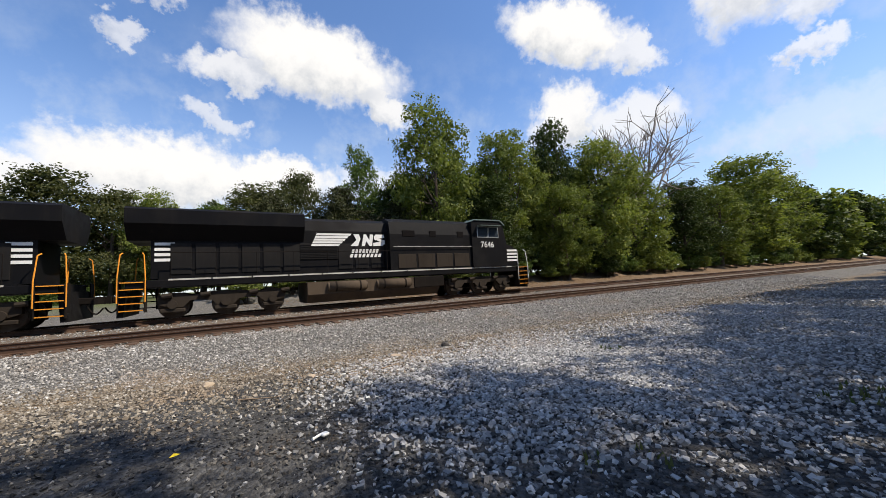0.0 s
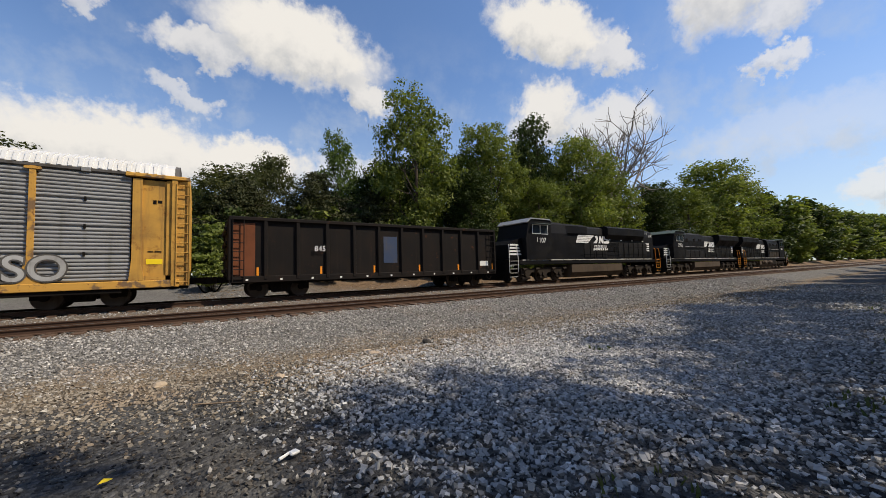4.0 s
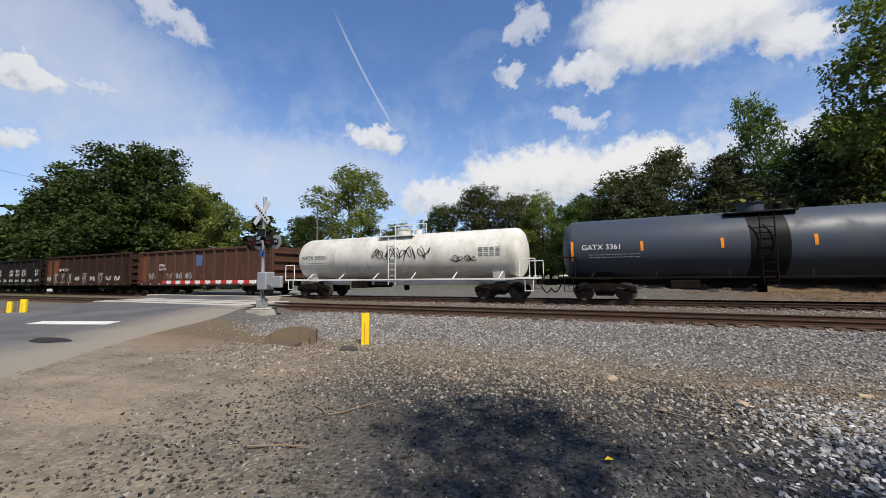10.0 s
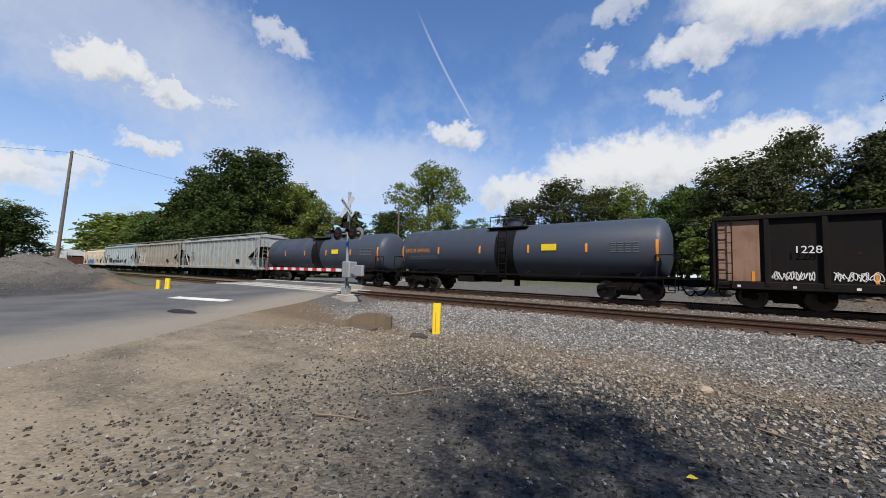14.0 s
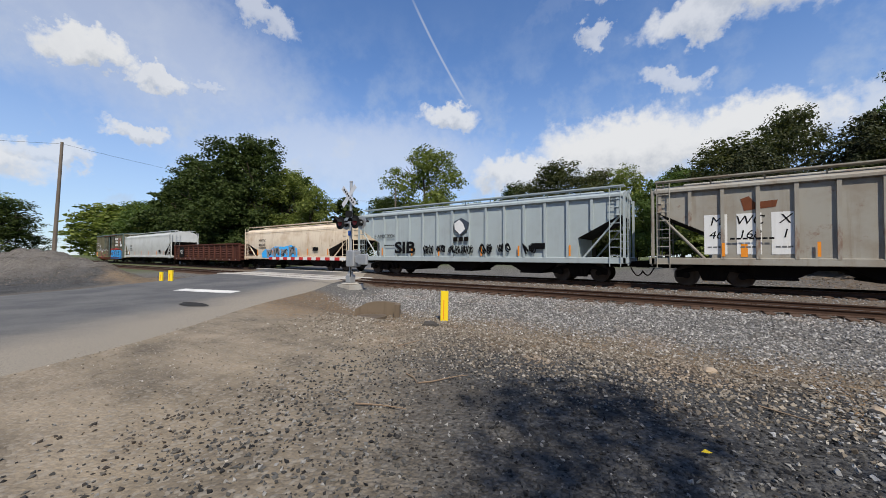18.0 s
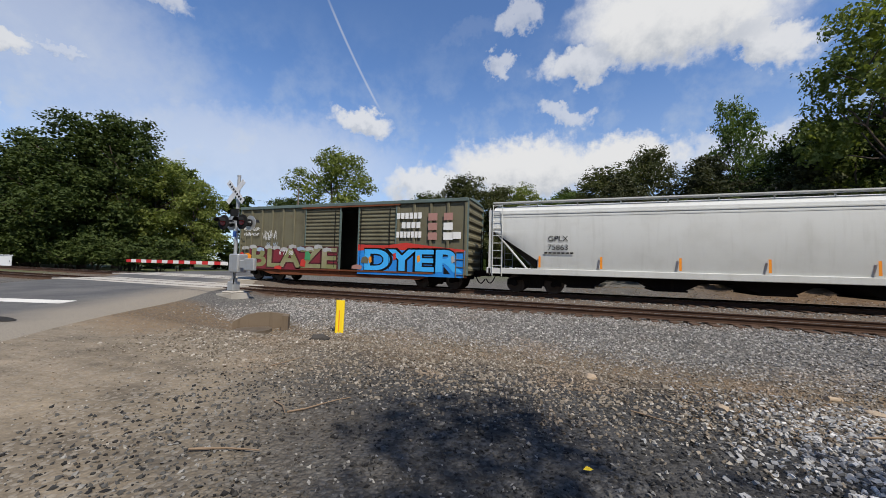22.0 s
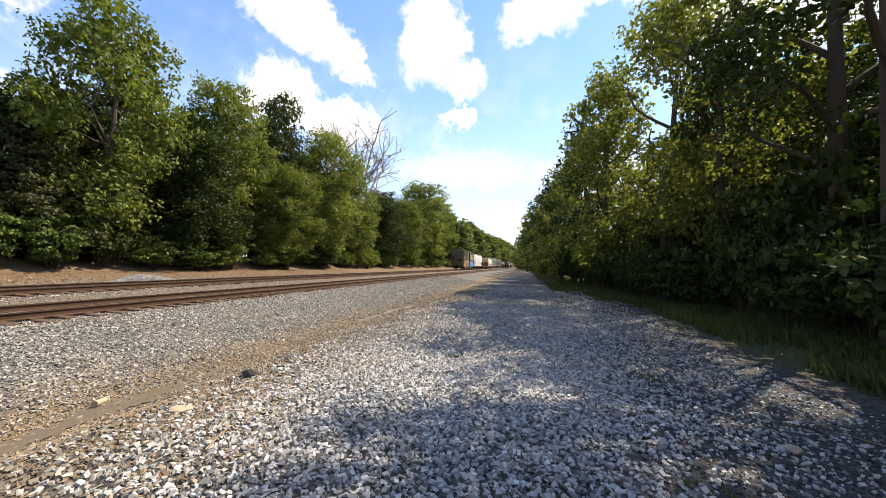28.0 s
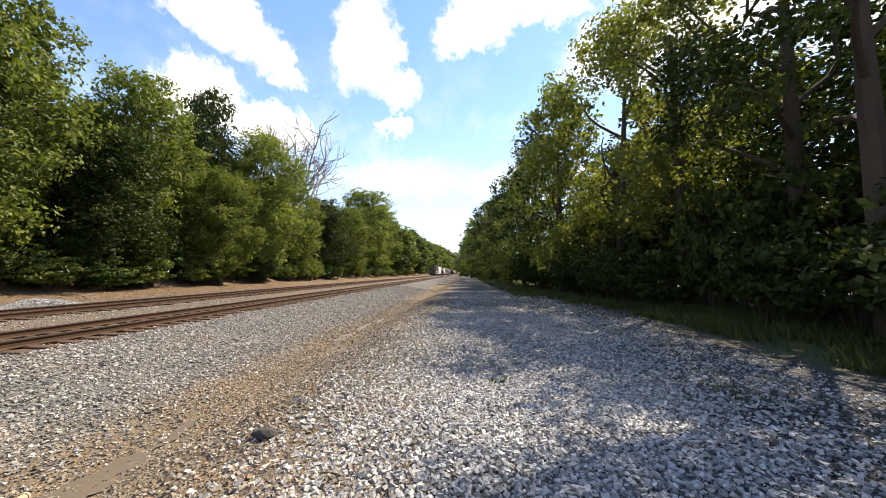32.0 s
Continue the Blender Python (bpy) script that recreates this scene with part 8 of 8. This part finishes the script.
mud_channel("mud_puddle", 3.4, 8.3, 7.5, 0.29, 4)
mud_channel("mud_puddle", 13.0, 19.5, 7.6, 0.16, 5)


def stone_scatter(name, label, zones, mat, seed, lift=0.0, blocky=False):
    """Loose crushed stones: thousands of angular pieces lying on the ground."""
    rng = np.random.default_rng(seed)
    base = np.array([[1, 0, 0], [-1, 0, 0], [0, 1, 0], [0, -1, 0], [0, 0, 1], [0, 0, -1]], float)
    tri = np.array([[0, 2, 4], [2, 1, 4], [1, 3, 4], [3, 0, 4], [2, 0, 5], [1, 2, 5], [3, 1, 5], [0, 3, 5]])
    if blocky:
        base = np.array([[x, y, z] for x in (-1, 1) for y in (-1, 1) for z in (-1, 1)], float) * 0.62
        tri = np.array([[0, 1, 3], [0, 3, 2], [4, 6, 7], [4, 7, 5], [0, 4, 5], [0, 5, 1], [2, 3, 7], [2, 7, 6], [0, 2, 6], [0, 6, 4], [1, 5, 7], [1, 7, 3]])
    k = len(base)
    cos, fs, off = [], [], 0
    for x0, x1, y0, y1, n, r0, r1 in zones:
        soft = min(0.55, 0.12 * min(x1 - x0, y1 - y0))
        x, y = rng.uniform(x0, x1, n) + rng.normal(0, soft, n), rng.uniform(y0, y1, n) + rng.normal(0, soft, n)
        z = ground_z(x, y)
        r = r0 * (r1 / r0) ** rng.random(n)
        q = rng.normal(size=(n, 4))
        q /= np.linalg.norm(q, axis=1, keepdims=True)
        w, a, b, c = q.T
        R = np.stack([1 - 2 * (b * b + c * c), 2 * (a * b - w * c), 2 * (a * c + w * b), 2 * (a * b + w * c), 1 - 2 * (a * a + c * c), 2 * (b * c - w * a), 2 * (a * c - w * b), 2 * (b * c + w * a), 1 - 2 * (a * a + b * b)], 1).reshape(n, 3, 3)
        s = rng.uniform(0.55, 1.25, (n, k, 1)) * base[None] * np.array([1.15, 0.9, 0.65])
        v = np.einsum("nij,nkj->nki", R, s) * r[:, None, None]
        v[..., 2] *= 0.8
        v += np.stack([x, y, z + r * 0.2 + lift], 1)[:, None]
        cos.append(v.reshape(-1, 3))
        fs.append((tri[None] + k * np.arange(n)[:, None, None]).reshape(-1, 3) + off)
        off += k * n
    o = new(name, quads(name, np.concatenate(cos), np.concatenate(fs), mat))
    return tagged(o, label, "gravel", kind="stuff")


def stone_mat(name, a, b, c, warm=0.0):
    m, t, p = nodes(name)
    g = t.nodes.new("ShaderNodeNewGeometry")
    r = g.outputs["Random Per Island"]
    col = mixc(t, ramp(t, r, 0.0, 0.75), a, b)
    col = mixc(t, ramp(t, r, 0.86, 0.99), col, c)
    col = mixc(t, math_(t, "MULTIPLY", noisy(t, 25, 3), 0.35), col, a)
    col = mixc(t, ramp(t, noisy(t, 0.6, 4), 0.5, 0.7, 0.0, warm), col, (0.30, 0.22, 0.15))
    link(t, col, p.inputs["Base Color"])
    p.inputs["Roughness"].default_value = 0.9
    p.inputs["Specular IOR Level"].default_value = 0.12
    bump(t, p, noisy(t, 90, 3), 0.3, 0.004)
    return m


stone_scatter("ballast_stones", "loose pale grey crushed ballast stones", ((-9, 20, 8.6, 12.5, 32000, 0.024, 0.048), (-8, 24, 12.5, 20.6, 15000, 0.025, 0.042), (-8, 34, 20.2, 24.2, 12000, 0.024, 0.052), (14.5, 18.8, 20.4, 21.8, 1500, 0.03, 0.05), (20, 48, 8.4, 12.6, 11000, 0.035, 0.06)), stone_mat("ballast_stone", (0.115, 0.11, 0.105), (0.325, 0.312, 0.292), (0.54, 0.52, 0.49), 0.28), 1)
stone_scatter("verge_stones", "tan and white loose stones along the ditch", ((-5, 13, 4.4, 9.0, 36000, 0.012, 0.038), (-4, 11, 3.6, 6.0, 7000, 0.008, 0.024), (13, 30, 4.8, 8.6, 7000, 0.025, 0.05), (-8, -0.5, 0.5, 8.5, 7000, 0.005, 0.018)), stone_mat("verge_stone", (0.10, 0.083, 0.064), (0.26, 0.228, 0.185), (0.44, 0.41, 0.36), 0.5), 2, blocky=True)
stone_scatter("lot_stones", "dark grey loose chippings on the lot", ((-1.5, 7.5, 0.2, 4.6, 16000, 0.008, 0.03), (3, 8, -1.5, 2.5, 5000, 0.01, 0.03)), stone_mat("lot_stone", (0.018, 0.018, 0.019), (0.095, 0.093, 0.088), (0.30, 0.29, 0.27), 0.15), 3)
# tan dirt-stained stones scattered where the lot meets the ditch
stone_scatter("pale_gravel", "pale blue-grey crushed stones on the lot", ((4.2, 9, 1.2, 5.2, 17000, 0.014, 0.040), (6.0, 17, 0.4, 5.2, 26000, 0.016, 0.042), (5.5, 16, -1.6, 0.6, 6000, 0.012, 0.034), (15, 32, -1.5, 5, 7000, 0.03, 0.05)), stone_mat("pale_gravel", (0.15, 0.149, 0.148), (0.42, 0.415, 0.405), (0.62, 0.61, 0.59), 0.14), 5, blocky=True)
stone_scatter("spoil_stones", "rough dark stones and dirt on the spoil heap", ((-43, -24, -3, 9, 16000, 0.014, 0.045), (-31, -23, 2, 9, 4000, 0.012, 0.035)), stone_mat("spoil_stone", (0.045, 0.04, 0.035), (0.15, 0.135, 0.115), (0.30, 0.27, 0.23), 0.2), 6)
stone_scatter("gravel_heap", "small heap of blue-grey gravel by the far track", ((15.2, 18.2, 20.5, 21.9, 2600, 0.03, 0.055),), stone_mat("heap_stone", (0.08, 0.085, 0.09), (0.36, 0.37, 0.38), (0.6, 0.6, 0.6), 0.0), 7)
M["straw"] = leaf_mat("dry_leaf_litter", (0.15, 0.095, 0.05), (0.30, 0.20, 0.115), 0.1)


def leaf_litter():
    rng = np.random.default_rng(12)
    out = []
    for x0, x1, y0, y1, k in ((2, 45, 21.8, 26.5, 12000), (3.5, 9, 4.2, 6.6, 2600), (7, 20, -3.0, -0.9, 900)):
        x, y = rng.uniform(x0, x1, k), rng.uniform(y0, y1, k)
        z = ground_z(x, y) + 0.012
        a = rng.uniform(0, 2 * np.pi, k)
        ln, w = (rng.uniform(0.03, 0.10, k), rng.uniform(0.004, 0.03, k)) if y0 > 20 else (rng.uniform(0.01, 0.05, k), rng.uniform(0.002, 0.008, k))
        u = np.stack([np.cos(a), np.sin(a), rng.normal(scale=0.2, size=k)], 1)
        v = np.stack([-np.sin(a), np.cos(a), rng.normal(scale=0.3, size=k)], 1)
        p = np.stack([x, y, z + 0.01], 1)
        out.append(np.stack([p - u * ln[:, None], p - v * w[:, None], p + u * ln[:, None], p + v * w[:, None]], 1).reshape(-1, 3))
    co = np.concatenate(out)
    o = new("leaf_litter", quads("leaf_litter", co, np.arange(len(co)).reshape(-1, 4), M["straw"]))
    tagged(o, "dry brown leaf litter and straw on the dirt", "leaf litter", kind="stuff")


leaf_litter()


def grass(name, label, spots, seed, h0=0.12, h1=0.4):
    rng = np.random.default_rng(seed)
    co, n = [], 0
    for x0, x1, y0, y1, k in spots:
        x, y = rng.uniform(x0, x1, k), rng.uniform(y0, y1, k)
        keep = (np.sin(x * 1.3) * np.sin(y * 2.1 + x * 0.4) + rng.uniform(-0.7, 0.9, k)) > 0
        x, y = x[keep], y[keep]
        k = len(x)
        z = ground_z(x, y) - 0.02
        h = rng.uniform(h0, h1, k)
        a = rng.uniform(0, 2 * np.pi, k)
        dx, dy = np.cos(a), np.sin(a)
        w = 0.012 + 0.01 * rng.random(k)
        lean = rng.uniform(0.1, 0.6, k) * h
        p0 = np.stack([x - dy * w, y + dx * w, z], 1)
        p1 = np.stack([x + dy * w, y - dx * w, z], 1)
        p2 = np.stack([x + dx * lean * 0.4 + dy * w * 0.7, y + dy * lean * 0.4 - dx * w * 0.7, z + h * 0.6], 1)
        p3 = np.stack([x + dx * lean, y + dy * lean, z + h], 1)
        co.append(np.stack([p0, p1, p2, p3], 1).reshape(-1, 3))
        n += k
    o = new(name, quads(name, np.concatenate(co), np.arange(4 * n).reshape(n, 4), M["grass"]))
    return tagged(o, label, "grass", kind="stuff")


grass("verge_grass", "ragged green grass and weeds along the wood's edge", ((8, 20, -5.0, -2.4, 9000), (20, 45, -4.5, -1.2, 9000), (26, 40, -2.2, 0.6, 2500), (45, 90, -3.5, 1.0, 5000), (-30, -14, 40, 60, 1500)), 1)
grass("lot_weeds", "small weeds growing in the gravel", ((5.45, 5.75, 0.65, 0.95, 60), (8.5, 8.8, 3.1, 3.5, 50), (7.4, 9.2, 1.2, 2.4, 50), (5.0, 5.3, 0.9, 1.1, 40), (7.8, 8.6, 0.1, 0.5, 60), (12, 14, 2, 3, 40), (17, 20, 0.2, 1.4, 300), (10, 13, -0.6, 0.6, 160), (21, 27, -0.8, 0.9, 900)), 2, 0.03, 0.10)


motions()
